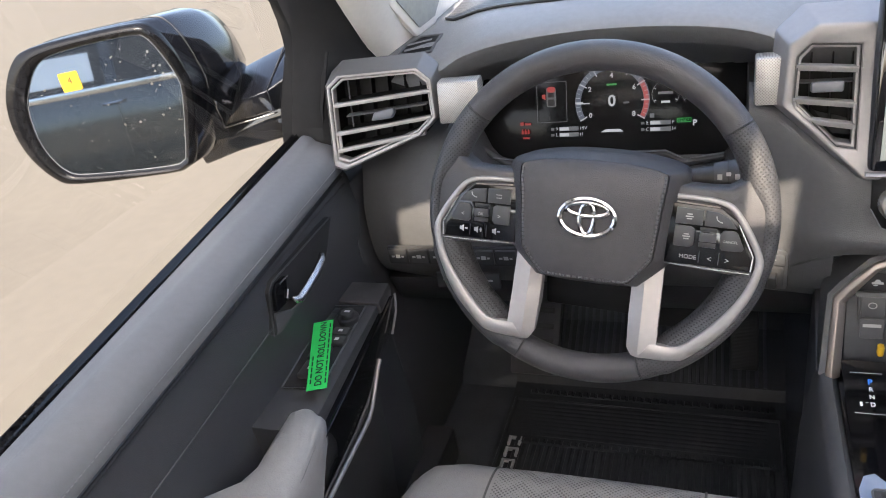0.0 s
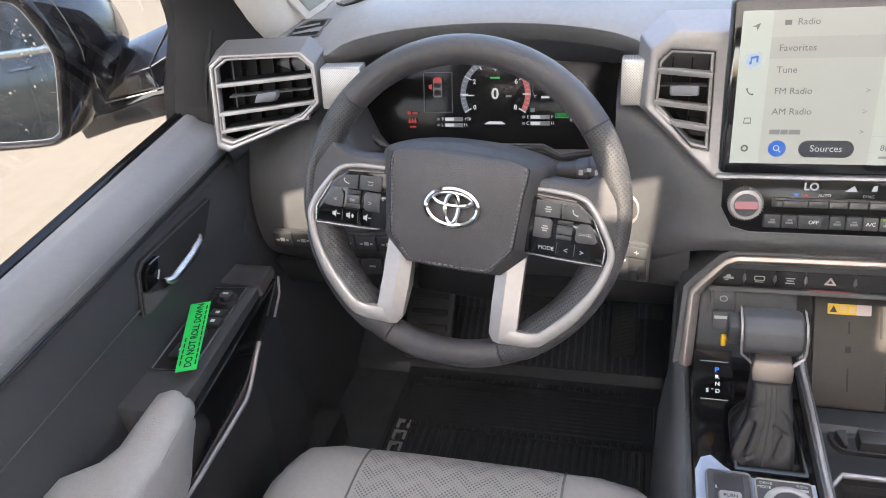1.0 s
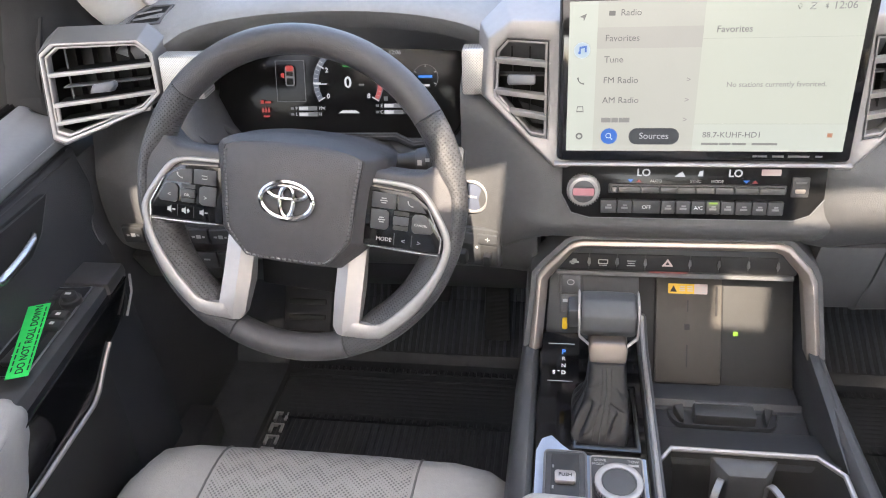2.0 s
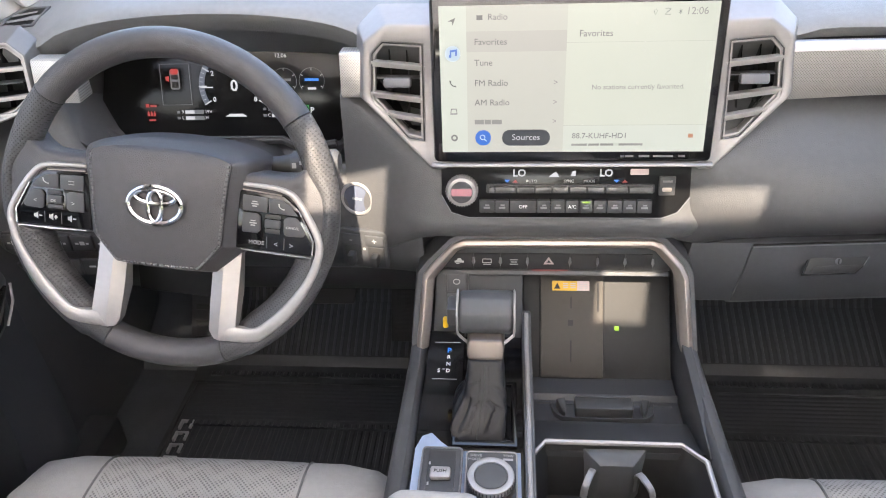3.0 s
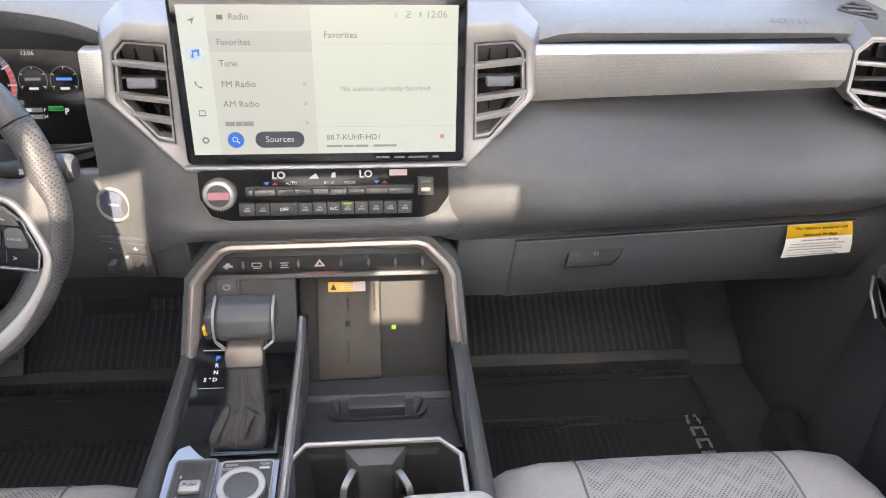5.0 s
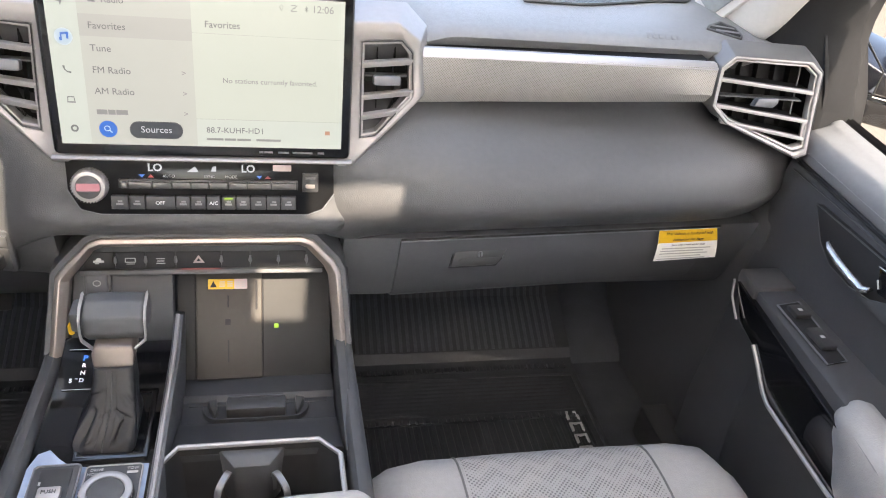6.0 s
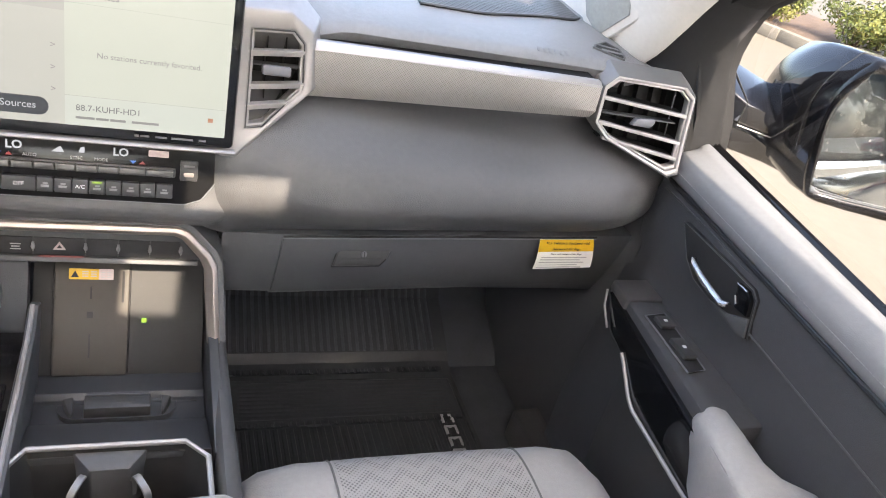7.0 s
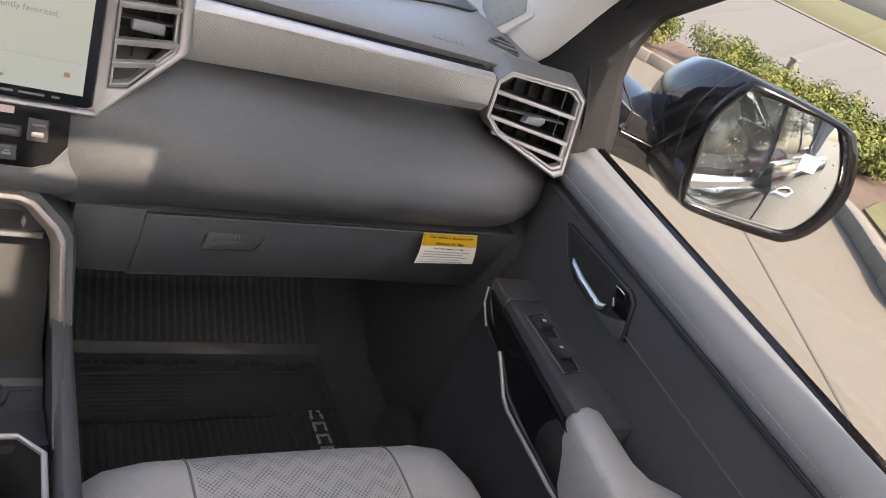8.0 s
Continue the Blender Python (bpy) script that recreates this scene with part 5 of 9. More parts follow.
part("airbag_mark", join(*[bar(-0.030 + i * 0.017, -0.020 + i * 0.017, -0.05, -0.047, Matrix(), 0.0004, 0.0327) for i in range(4)]), BLACK, hub, local=True)


def ribbon(outer, inner, zs, crown=0.0018):
    """A flat band between two lines, slightly crowned."""
    rings = []
    for p, q, z in zip(outer, inner, zs):
        m = (p + q) / 2
        rings.append([(p.x, p.y, z - 0.009), (p.x, p.y, z - 0.0006), (p.x * 0.85 + q.x * 0.15, p.y * 0.85 + q.y * 0.15, z + crown * 0.7), (m.x, m.y, z + crown), (q.x * 0.85 + p.x * 0.15, q.y * 0.85 + p.y * 0.15, z + crown * 0.7), (q.x, q.y, z - 0.0006), (q.x, q.y, z - 0.009)])
    return loft(rings)


# side spokes and button pods
for s in (-1, 1):
    body = [(0.07, 0.047), (0.12, 0.046), (0.136, 0.0475), (0.147, 0.055), (0.156, 0.066), (0.17, 0.06), (0.178, 0.0), (0.172, -0.038), (0.157, -0.042), (0.07, -0.0365)]
    part("side_spoke", loft([[(s * x * 0.99, y, -0.024) for x, y in body], [(s * x, y, 0.007) for x, y in body], [(s * x, y - 0.003 * (y > 0.03), 0.0145) for x, y in body]], b=0.003), LEATHER_BLACK, wheel, local=True)
    pod = [(0.08, 0.0285), (0.13, 0.0265), (0.1475, 0.0135), (0.1648, -0.0185), (0.1645, -0.0345), (0.08, -0.0345)]
    bz = part("pod", lifted(prism([(s * x, y, -0.01) for x, y in pod], (0, 0, 0.01), 0.0012), ), GLOSS, wheel, "piano black button pod", local=True)
    outer = smooth_line([(s * x, y, 0) for x, y in ((0.086, 0.0372), (0.110, 0.0368), (0.128, 0.0352), (0.1435, 0.0285), (0.1615, 0.005), (0.1745, -0.0205), (0.1732, -0.042), (0.1655, -0.066), (0.1465, -0.102), (0.1165, -0.133), (0.1025, -0.1405), (0.084, -0.1425), (0.064, -0.143))], 4)
    inner = smooth_line([(s * x, y, 0) for x, y in ((0.086, 0.0325), (0.110, 0.032), (0.1285, 0.0298), (0.1405, 0.0225), (0.1545, 0.003), (0.1665, -0.0205), (0.1648, -0.041), (0.1545, -0.066), (0.134, -0.095), (0.111, -0.119), (0.101, -0.125), (0.09, -0.1262), (0.076, -0.1255))], 4)
    zs = [p.z for p in smooth_line([(i, 0, z) for i, z in enumerate((0.0165, 0.0172, 0.018, 0.0185, 0.019, 0.0195, 0.0198, 0.0198, 0.0196, 0.0195, 0.019, 0.0185, 0.018))], 4)]
    part("silver_outline", ribbon(outer, inner, zs), SILVER, wheel, "satin silver outline running to the lower spoke", local=True, angle=50)
    part("pod_edge", tube([(s * 0.086, 0.0298, 0.0187), (s * 0.128, 0.0275, 0.0189)], 0.0008, 6), BRONZE, bz, "bright pod edge", local=True)
    part("pod_edge", tube([(s * 0.1478, 0.012, 0.0193), (s * 0.1642, -0.0185, 0.0197), (s * 0.1635, -0.034, 0.0197)], 0.001, 6), SATINCHROME, bz, "bright pod edge", local=True)
    part("pod_edge", tube([(s * 0.086, -0.0352, 0.018), (s * 0.125, -0.0362, 0.0183), (s * 0.163, -0.0365, 0.019)], [0.001, 0.0014, 0.0008], 6), SATINCHROME, bz, "bright pod edge", local=True)
    # keys: top pair, middle pair with a rocker, bottom strip
    keys = [[(0.087, 0.0078), (0.1133, 0.0078), (0.1133, 0.0237), (0.087, 0.0245)], [(0.1152, 0.0078), (0.1465, 0.0073), (0.1385, 0.0172), (0.129, 0.0222), (0.1152, 0.0236)],
            [(0.087, -0.0155), (0.1035, -0.0155), (0.1068, -0.0122), (0.1065, 0.0035), (0.103, 0.0058), (0.087, 0.0058)], [(0.1345, -0.0155), (0.1525, -0.0148), (0.1548, -0.0115), (0.1475, 0.0035), (0.1435, 0.0056), (0.1345, 0.005), (0.1315, 0.001), (0.132, -0.0125)]]
    for j, kpts in enumerate(keys):
        key = part("key", lifted(prism([(s * x, y, 0.0) for x, y in kpts], (0, 0, 0.0024), 0.0008)), DARK, bz, "charcoal key", local=True)
        cx, cy = s * sum(p[0] for p in kpts) / len(kpts), sum(p[1] for p in kpts) / len(kpts)
        if s < 0 and j > 1:
            sm = writing("<" if j == 3 else ">", 0.007, Matrix.Translation((cx, cy - 0.0022, 0.0025)), "CENTER")
        elif s > 0 and j == 3:
            sm = writing("CANCEL", 0.0037, Matrix.Translation((cx, cy - 0.0012, 0.0025)), "CENTER")
        elif j == 1:
            sm = tube([(cx - 0.003, cy + 0.0028, 0.0026), (cx - 0.0022, cy - 0.0006, 0.0026), (cx + 0.0005, cy - 0.0024, 0.0026), (cx + 0.0032, cy - 0.0028, 0.0026)], [0.0009, 0.0005, 0.0005, 0.0009], 5)
        elif s < 0:
            sm = tube([(cx - 0.003, cy - 0.0018, 0.0026), (cx + 0.0028, cy - 0.0018, 0.0026), (cx + 0.0028, cy + 0.0016, 0.0026), (cx - 0.0035, cy + 0.0016, 0.0026)], 0.0005, 5)
        else:
            sm = join(*[bar(cx - 0.0038 + 0.0012 * abs(k), cx + 0.0038 - 0.0012 * abs(k), cy + k * 0.0024 - 0.0006, cy + k * 0.0024 + 0.0006, Matrix(), 0.0003, 0.0025) for k in (-1, 0, 1)])
        part("key_symbol", lifted(sm), GREYMARK, key, local=True)
    for y0, y1, h, mt in ((-0.0085, 0.0005, 0.0036, DARK), (-0.0145, -0.0095, 0.0016, BLACK), (0.0015, 0.006, 0.0016, BLACK)):
        part("rocker", lifted(box(min(s * 0.1115, s * 0.128), max(s * 0.1115, s * 0.128), y0, y1, 0, h, 0.0009)), mt, bz, local=True)
    if s < 0:
        part("key_word", lifted(writing("OK", 0.0045, Matrix.Translation((-0.12, -0.0055, 0.0038)), "CENTER")), GREYMARK, bz, local=True)
    for k, xx in enumerate((0.1025, 0.1235, 0.1405)):
        sym = ("MODE", "<", ">")[k] if s > 0 else ""
        if sym:
            part("key_word", lifted(writing(sym, 0.006 if len(sym) > 1 else 0.008, Matrix.Translation((s * xx, -0.0262, 0.0004)), "CENTER")), GREYMARK, bz, local=True)
        else:
            part("key_symbol", lifted(join(prism([(s * xx - 0.004, -0.026, 0), (s * xx - 0.002, -0.026, 0), (s * xx + 0.0005, -0.028, 0), (s * xx + 0.0005, -0.02, 0), (s * xx - 0.002, -0.022, 0), (s * xx - 0.004, -0.022, 0)], (0, 0, 0.0004), 0), bar(s * xx + 0.0018, s * xx + 0.0052, -0.0247, -0.0233, Matrix(), 0.0004, 0.0), *([bar(s * xx + 0.0028, s * xx + 0.0042, -0.0263, -0.0217, Matrix(), 0.0004, 0.0002)] if k == 1 else []))), GREYMARK, bz, local=True)
    for xx in (0.1135, 0.1325):
        part("key_gap", lifted(bar(s * xx - 0.0004, s * xx + 0.0004, -0.031, -0.0185, Matrix(), 0.0003, 0.0)), DARK, bz, local=True)
    # silver lower spoke: a bright inner facet folded against the outer one
    top, bot = 0.001, 0.0185
    part("lower_spoke", loft([[(s * 0.049, -0.066, top - 0.012), (s * 0.049, -0.066, top), (s * 0.0625, -0.062, top + 0.0045), (s * 0.0805, -0.045, top - 0.002), (s * 0.0805, -0.045, top - 0.012)],
                              [(s * 0.0495, -0.10, 0.0 - 0.012), (s * 0.0495, -0.10, 0.0075), (s * 0.0635, -0.10, 0.013), (s * 0.081, -0.09, 0.0085), (s * 0.081, -0.09, -0.012)],
                              [(s * 0.0515, -0.134, bot - 0.016), (s * 0.0515, -0.134, bot - 0.004), (s * 0.064, -0.1335, bot + 0.0018), (s * 0.082, -0.1255, bot - 0.001), (s * 0.082, -0.1255, bot - 0.016)],
                              [(s * 0.057, -0.1425, bot - 0.016), (s * 0.057, -0.1425, bot - 0.003), (s * 0.064, -0.143, bot), (s * 0.07, -0.143, bot), (s * 0.07, -0.143, bot - 0.016)]]), SILVER, wheel, "satin silver lower spoke", local=True, angle=25)
# near-black plate paints the shaded void between the lower spokes
part("lower_cover", prism([(-0.05, -0.066, -0.05), (0.05, -0.066, -0.05), (0.048, -0.11, -0.055), (-0.048, -0.11, -0.055)], (0, 0, 0.03), 0.004), VENTDARK, wheel, local=True)

# ---- touchscreen ----
SM = plane_frame((0, 0.011, 1.3645), (1, 0, 0), (0, 0.022, 0.169))
SW, SH = 0.309, 0.1704
screen = root("touchscreen", SM, "large lit centre touchscreen showing a radio menu", "touchscreen")
part("housing", slab(rounded(-0.1655, 0.1655, -0.0985, 0.098, 0.006), SM, 0.022, 0.003, -0.0235), BLACK, screen, "black screen housing")
part("front_glass", slab(rounded(-0.1635, 0.1635, -0.0975, 0.096, 0.005), SM, 0.0012, 0.0004, -0.0016), GLOSS, screen, "glossy black border")


def sp(fx, fy):
    return (fx - 0.5) * SW, (0.5 - fy) * SH


def pane_on(nm, f0, g0, f1, g1, m, z):
    a, b2 = sp(f0, g0), sp(f1, g1)
    return part(nm, bar(a[0], b2[0], b2[1], a[1], SM, 0.0002, z), m, disp)


disp = part("display", bar(-SW / 2, SW / 2, -SH / 2, SH / 2, SM, 0.0003, -0.0002), S_BG, screen, "pale green-white lit display")
pane_on("menu_column", 0.1, 0, 0.467, 1, S_MENU, 0.0002)
pane_on("nav_column", 0, 0, 0.1, 1, S_NAV, 0.0002)
pane_on("selected_entry", 0.1, 0.165, 0.467, 0.30, S_SEL, 0.0005)
pane_on("divider", 0.467, 0.245, 1, 0.2475, S_SEL, 0.0005)
pane_on("player_strip", 0.467, 0.81, 1, 1, S_NAV, 0.0005)
pane_on("divider", 0.467, 0.807, 1, 0.811, S_SEL, 0.0005)


def say(txt, fx, fy, size, m=None, align="LEFT", z=0.0009):
    x, y = sp(fx, fy)
    return part("screen_word", writing(txt, size, SM @ Matrix.Translation((x, y, z)), align, 0.0001, 0.0), m or S_TEXT, disp)


say("Radio", 0.178, 0.075, 0.0098)
say("Favorites", 0.128, 0.235, 0.0102)
say("Tune", 0.128, 0.373, 0.0102)
say("FM Radio", 0.128, 0.51, 0.0102)
say("AM Radio", 0.128, 0.645, 0.0102)
say("Favorites", 0.51, 0.19, 0.0102)
say("No stations currently favorited.", 0.735, 0.545, 0.0082, S_PALE, "CENTER")
say("88.7-KUHF-HD1", 0.5, 0.885, 0.0094)
say("12:06", 0.96, 0.06, 0.011, S_PALE, "RIGHT")
for fy in (0.51, 0.645, 0.78):
    say(">", 0.432, fy, 0.009, S_PALE, "CENTER")
for a, b2 in ((0.128, 0.163), (0.166, 0.19), (0.193, 0.232)):
    pane_on("word_bar", a, 0.765, b2, 0.797, S_PALE, 0.0007)
for a, b2 in ((0.5, 0.56), (0.565, 0.605), (0.61, 0.66), (0.68, 0.77)):
    pane_on("word_bar", a, 0.94, b2, 0.955, S_PALE, 0.0007)
pane_on("radio_icon", 0.138, 0.062, 0.16, 0.092, S_TEXT, 0.0007)
for i, f in enumerate((0.775, 0.818, 0.862)):
    x, y = sp(f, 0.06)
    lines = ([[(0, -0.003), (-0.002, 0.001), (0, 0.0032), (0.002, 0.001), (0, -0.003)]], [[(-0.003, 0.0028), (0, 0.0036), (0.003, 0.0028)], [(-0.0032, -0.003), (0.0032, 0.003)], [(-0.0014, 0.0), (0, 0.0006), (0.0014, 0.0)], [(-0.003, -0.003), (0.003, -0.003)]], [[(-0.0016, 0.0014), (0.0016, -0.0014), (0, -0.003), (0, 0.003), (0.0016, 0.0014), (-0.0016, -0.0014)]])[i]
    part("status_icon", moved(join(*[tube([(x + px, y + py, 0.0008) for px, py in ln], 0.0003, 4) for ln in lines]), SM), S_PALE, disp)
pane_on("sound_icon", 0.937, 0.872, 0.955, 0.9, S_ORANGE, 0.0007)
x, y = sp(0.16, 0.895)
part("search_button", disc(SM @ Vector((x, y, 0.0006)), SM.to_3x3() @ Vector((0, 0, 1)), 0.0095, 0.0004, 32, 0), S_BLUE, disp, "round blue search button")
part("search_symbol", moved(join(tube([(0.0028 * math.cos(i * 0.3927) - 0.0008, 0.0028 * math.sin(i * 0.3927) + 0.0008, 0) for i in range(16)], 0.0005, 5, True), tube([(0.0012, -0.0012, 0), (0.004, -0.004, 0)], 0.0006, 5)), SM @ Matrix.Translation((x, y, 0.0012))), L_WHITE, disp)
x, y = sp(0.325, 0.895)
part("sources_button", slab(rounded(x - 0.0285, x + 0.0285, y - 0.0098, y + 0.0098, 0.0097, 6), SM, 0.0004, 0, 0.0006), S_PILL, disp, "dark rounded button")
say("Sources", 0.325, 0.893, 0.0105, L_WHITE, "CENTER", 0.0013)
for i, fy in enumerate((0.1, 0.31, 0.51, 0.705, 0.895)):
    x, y = sp(0.048, fy)
    if i == 1:
        part("nav_glow", disc(SM @ Vector((x, y, 0.0004)), SM.to_3x3() @ Vector((0, 0, 1)), 0.009, 0.0002, 24, 0), mat("screen_pale_blue", (0.6, 0.72, 0.8), emit=1.0), disp)
        part("nav_icon", slab([(x - 0.004, y - 0.004), (x - 0.0015, y - 0.004), (x - 0.0015, y + 0.002), (x + 0.003, y + 0.0028), (x + 0.003, y - 0.002), (x + 0.005, y - 0.002), (x + 0.005, y + 0.0052), (x - 0.003, y + 0.004), (x - 0.003, y - 0.001), (x - 0.004, y - 0.001)], SM, 0.0002, 0, 0.0008), S_BLUE, disp, "blue music note icon")
    elif i == 4:
        part("nav_icon", moved(rim(ell(x, y, 0.0042, 0.0042, 0.0007, 10), ell(x, y, 0.0022, 0.0022, 0.0007, 10), (0, 0, 0.0002), 0), SM), S_TEXT, disp)
    elif i == 0:
        part("nav_icon", slab([(x - 0.0045, y + 0.0005), (x + 0.004, y + 0.0042), (x + 0.0008, y - 0.0042), (x, y)], SM, 0.0002, 0, 0.0007), S_TEXT, disp)
    elif i == 2:
        part("nav_icon", moved(tube([(x - 0.0035, y + 0.0035, 0.0008), (x - 0.0028, y - 0.0005, 0.0008), (x, y - 0.003, 0.0008), (x + 0.0035, y - 0.0035, 0.0008)], [0.0011, 0.0006, 0.0006, 0.0011], 6), SM), S_TEXT, disp)
    else:
        part("nav_icon", moved(rim([(x - 0.0042, y - 0.0035, .0007), (x + 0.0042, y - 0.0035, .0007), (x + 0.0034, y + 0.0035, .0007), (x - 0.0034, y + 0.0035, .0007)], [(x - 0.0033, y - 0.0022, .0007), (x + 0.0033, y - 0.0022, .0007), (x + 0.0026, y + 0.0025, .0007), (x - 0.0026, y + 0.0025, .0007)], (0, 0, .0002), 0), SM), S_TEXT, disp)
for a, b2 in ((0.69, 0.705), (0.708, 0.74), (0.76, 0.8), (0.815, 0.89), (0.91, 0.935)):
    x0, y0 = sp(a, 1.035)
    x1, _ = sp(b2, 1.0)
    part("maker_mark", bar(x0, x1, y0 - 0.0012, y0 + 0.0012, SM, 0.0003, 0), DIMMARK, screen)

# ---- climate controls ----
CM = plane_frame((-0.004, 0.0035, 1.2235), (1, 0, 0), (0, 0.24, 1))
clim = root("climate_panel", CM, "piano black climate control panel with a volume knob and key rows", "climate controls")
part("fascia", slab([(-0.154, 0.033), (0.151, 0.033), (0.152, -0.006), (0.138, -0.026), (0.12, -0.033), (-0.12, -0.033), (-0.142, -0.027), (-0.154, -0.004)], CM, 0.012, 0.002, -0.008), LENS, clim)
part("fascia_edge", moved(tube([(-0.154, -0.004, 0.003), (-0.142, -0.027, 0.003), (-0.12, -0.033, 0.003), (0.12, -0.033, 0.003), (0.138, -0.026, 0.003), (0.152, -0.006, 0.003)], 0.0008, 6), CM), FRAMEGREY, clim, "thin grey lower edge")
nrm = CM.to_3x3() @ Vector((0, 0, 1))
knob = part("volume_knob", disc(CM @ Vector((-0.128, 0.004, 0.003)), nrm, 0.0195, 0.016, 40, 0.002, 0.018), SILVER, clim, "knurled silver volume knob")
part("knob_face", disc(CM @ Vector((-0.128, 0.004, 0.0185)), nrm, 0.0138, 0.0014, 32, 0.0004), DARK, knob)
part("power_lamp", slab(rounded(-0.1405, -0.1155, -0.0005, 0.0085, 0.001), CM, 0.0004, 0, 0.0199), mat("lit_pink", (0.85, 0.33, 0.37), emit=0.75), knob, "pink-red lit power mark")
for i in range(36):
    a = 2 * math.pi * i / 36
    part("knurl", moved(box(-0.0004, 0.0004, 0.0188, 0.0202, 0.004, 0.016, 0), CM @ Matrix.Translation((-0.128, 0.004, 0)) @ Matrix.Rotation(a, 4, "Z")), SILVER, knob)
part("toggle_rail", slab(rounded(-0.098, 0.108, -0.0005, 0.011, 0.002), CM, 0.0035, 0.001, 0.003), BLACK, clim)
tx = [-0.095, -0.087, -0.06, -0.038, -0.017, 0.004, 0.026, 0.048, 0.076, 0.106]
for a, b2 in zip(tx, tx[1:]):
    part("toggle", slab(rounded(a + 0.0008, b2 - 0.0008, 0.001, 0.0085, 0.001), CM, 0.0075, 0.0016, 0.004), mat("toggle_grey", (0.1, 0.098, 0.095), 0.35, metal=0.4, var=0.05) if a == tx[0] else bpy.data.materials["toggle_grey"], clim, "satin grey toggle key")
KEYMARK = mat("dim_grey_marking", (0.2, 0.2, 0.205), 0.5, var=0.0)
kx = [-0.107, -0.087, -0.069, -0.035, -0.018, 0.0, 0.017, 0.034, 0.051, 0.07, 0.087, 0.106]
for i, (a, b2) in enumerate(zip(kx, kx[1:])):
    key = part("key", slab(rounded(a + 0.0005, b2 - 0.0005, -0.0245, -0.0085, 0.001), CM, 0.0085, 0.0014, 0.003), BLACK, clim, "black climate key")
    c = (a + b2) / 2
    if i in (2, 5):
        part("key_word", writing("OFF" if i == 2 else "A/C", 0.0062, CM @ Matrix.Translation((c, -0.0165, 0.0119)), "CENTER"), WHITE, key)
    else:
        part("key_symbol", join(bar(c - 0.004, c + 0.004, -0.019, -0.0165, CM, 0.0003, 0.0115), bar(c - 0.002, c + 0.003, -0.0155, -0.0135, CM, 0.0003, 0.0115)), KEYMARK, key)
    if i == 6:
        part("key_lamp", bar(c - 0.005, c + 0.005, -0.0115, -0.0095, CM, 0.0003, 0.0116), L_LIME, key, "lime green lit bar")
for txt, x in (("LO", -0.057), ("LO", 0.049)):
    part("temperature", writing(txt, 0.0125, CM @ Matrix.Translation((x, 0.0245, 0.0045)), "CENTER", bold=0.0003), L_WHITE, clim)
part("fan_symbol", slab([(-0.021, 0.020), (-0.008, 0.020), (-0.012, 0.027), (-0.016, 0.024)], CM, 0.0003, 0, 0.0043), L_WHITE, clim)
part("flow_symbol", slab([(0.006, 0.021), (0.012, 0.021), (0.012, 0.028), (0.008, 0.027)], CM, 0.0003, 0, 0.0043), L_WHITE, clim)
part("label_plate", slab(rounded(0.078, 0.1, 0.0225, 0.0300, 0.001), CM, 0.0004, 0, 0.0043), PINKLBL, clim, "small pale label")
for x, cm_, up in ((-0.072, L_BLUE, -1), (-0.062, L_RED, 1), (0.062, L_BLUE, -1), (0.072, L_RED, 1)):
    part("arrow", slab([(x - 0.0035, 0.0145 - 0.0018 * up), (x + 0.0035, 0.0145 - 0.0018 * up), (x, 0.0145 + 0.002 * up)], CM, 0.0003, 0, 0.0043), cm_, clim)
for txt, x in (("AUTO", -0.042), ("SYNC", 0.004), ("MODE", 0.029)):
    part("key_word", writing(txt, 0.005, CM @ Matrix.Translation((x, 0.0145, 0.0043)), "CENTER"), GREYMARK, clim)
usb = part("usb_port", slab(rounded(0.113, 0.1325, -0.003, 0.021, 0.0015), CM, 0.004, 0.001, 0.003), BLACK, clim, "black charging port cover")
part("usb_symbol", bar(0.117, 0.129, 0.0135, 0.016, CM, 0.0003, 0.0071), DIMMARK, usb)
part("usb_slot", slab(rounded(0.117, 0.1285, 0.002, 0.007, 0.0015), CM, 0.0006, 0.0002, 0.0069), BRONZE, usb)

# ---- start button, trailer brake panel, left switch row ----
BM = plane_frame((-0.2745, 0.040, 1.194), (1, -0.25, 0), (0, 0.12, 1))
bn = BM.to_3x3() @ Vector((0, 0, 1))
start = root("start_button", BM, "round start button with a bright silver ring", "button")
part("ring", moved(tube([(0.0215 * math.cos(i * 0.19635), 0.0215 * math.sin(i * 0.19635), 0.004) for i in range(32)], 0.0023, 8, True), BM), SILVER, start, "bright ring")
# blue in the cap's colour paints the reflection on its face
part("cap", disc(BM @ Vector((0, 0, -0.002)), bn, 0.0195, 0.006, 32, 0.001), mat("cap_blue_reflection", (0.15, 0.17, 0.23), 0.25, metal=0.3, var=0.05), start, "satin grey button cap, coloured for a bluish reflection")
part("cap_mark", moved(rim(ell(0, 0, 0.0125, 0.0125, 0.0026, 24), ell(0, 0, 0.0105, 0.0105, 0.0026, 24), (0, 0, 0.0003), 0), BM), L_SLATE, start)
part("cap_word", bar(-0.007, 0.007, -0.0014, 0.0014, BM, 0.0003, 0.0043), GREYMARK, start)
TB = plane_frame((-0.270, 0.0295, 1.122), (1, -0.2, 0), (0, -0.06, 1))
tb = root("trailer_brake_panel", TB, "charcoal trailer brake panel with two lever keys", "switch panel")
part("plate", slab(rounded(-0.034, 0.034, -0.032, 0.03, 0.006), TB, 0.008, 0.002, -0.004), DARK, tb)
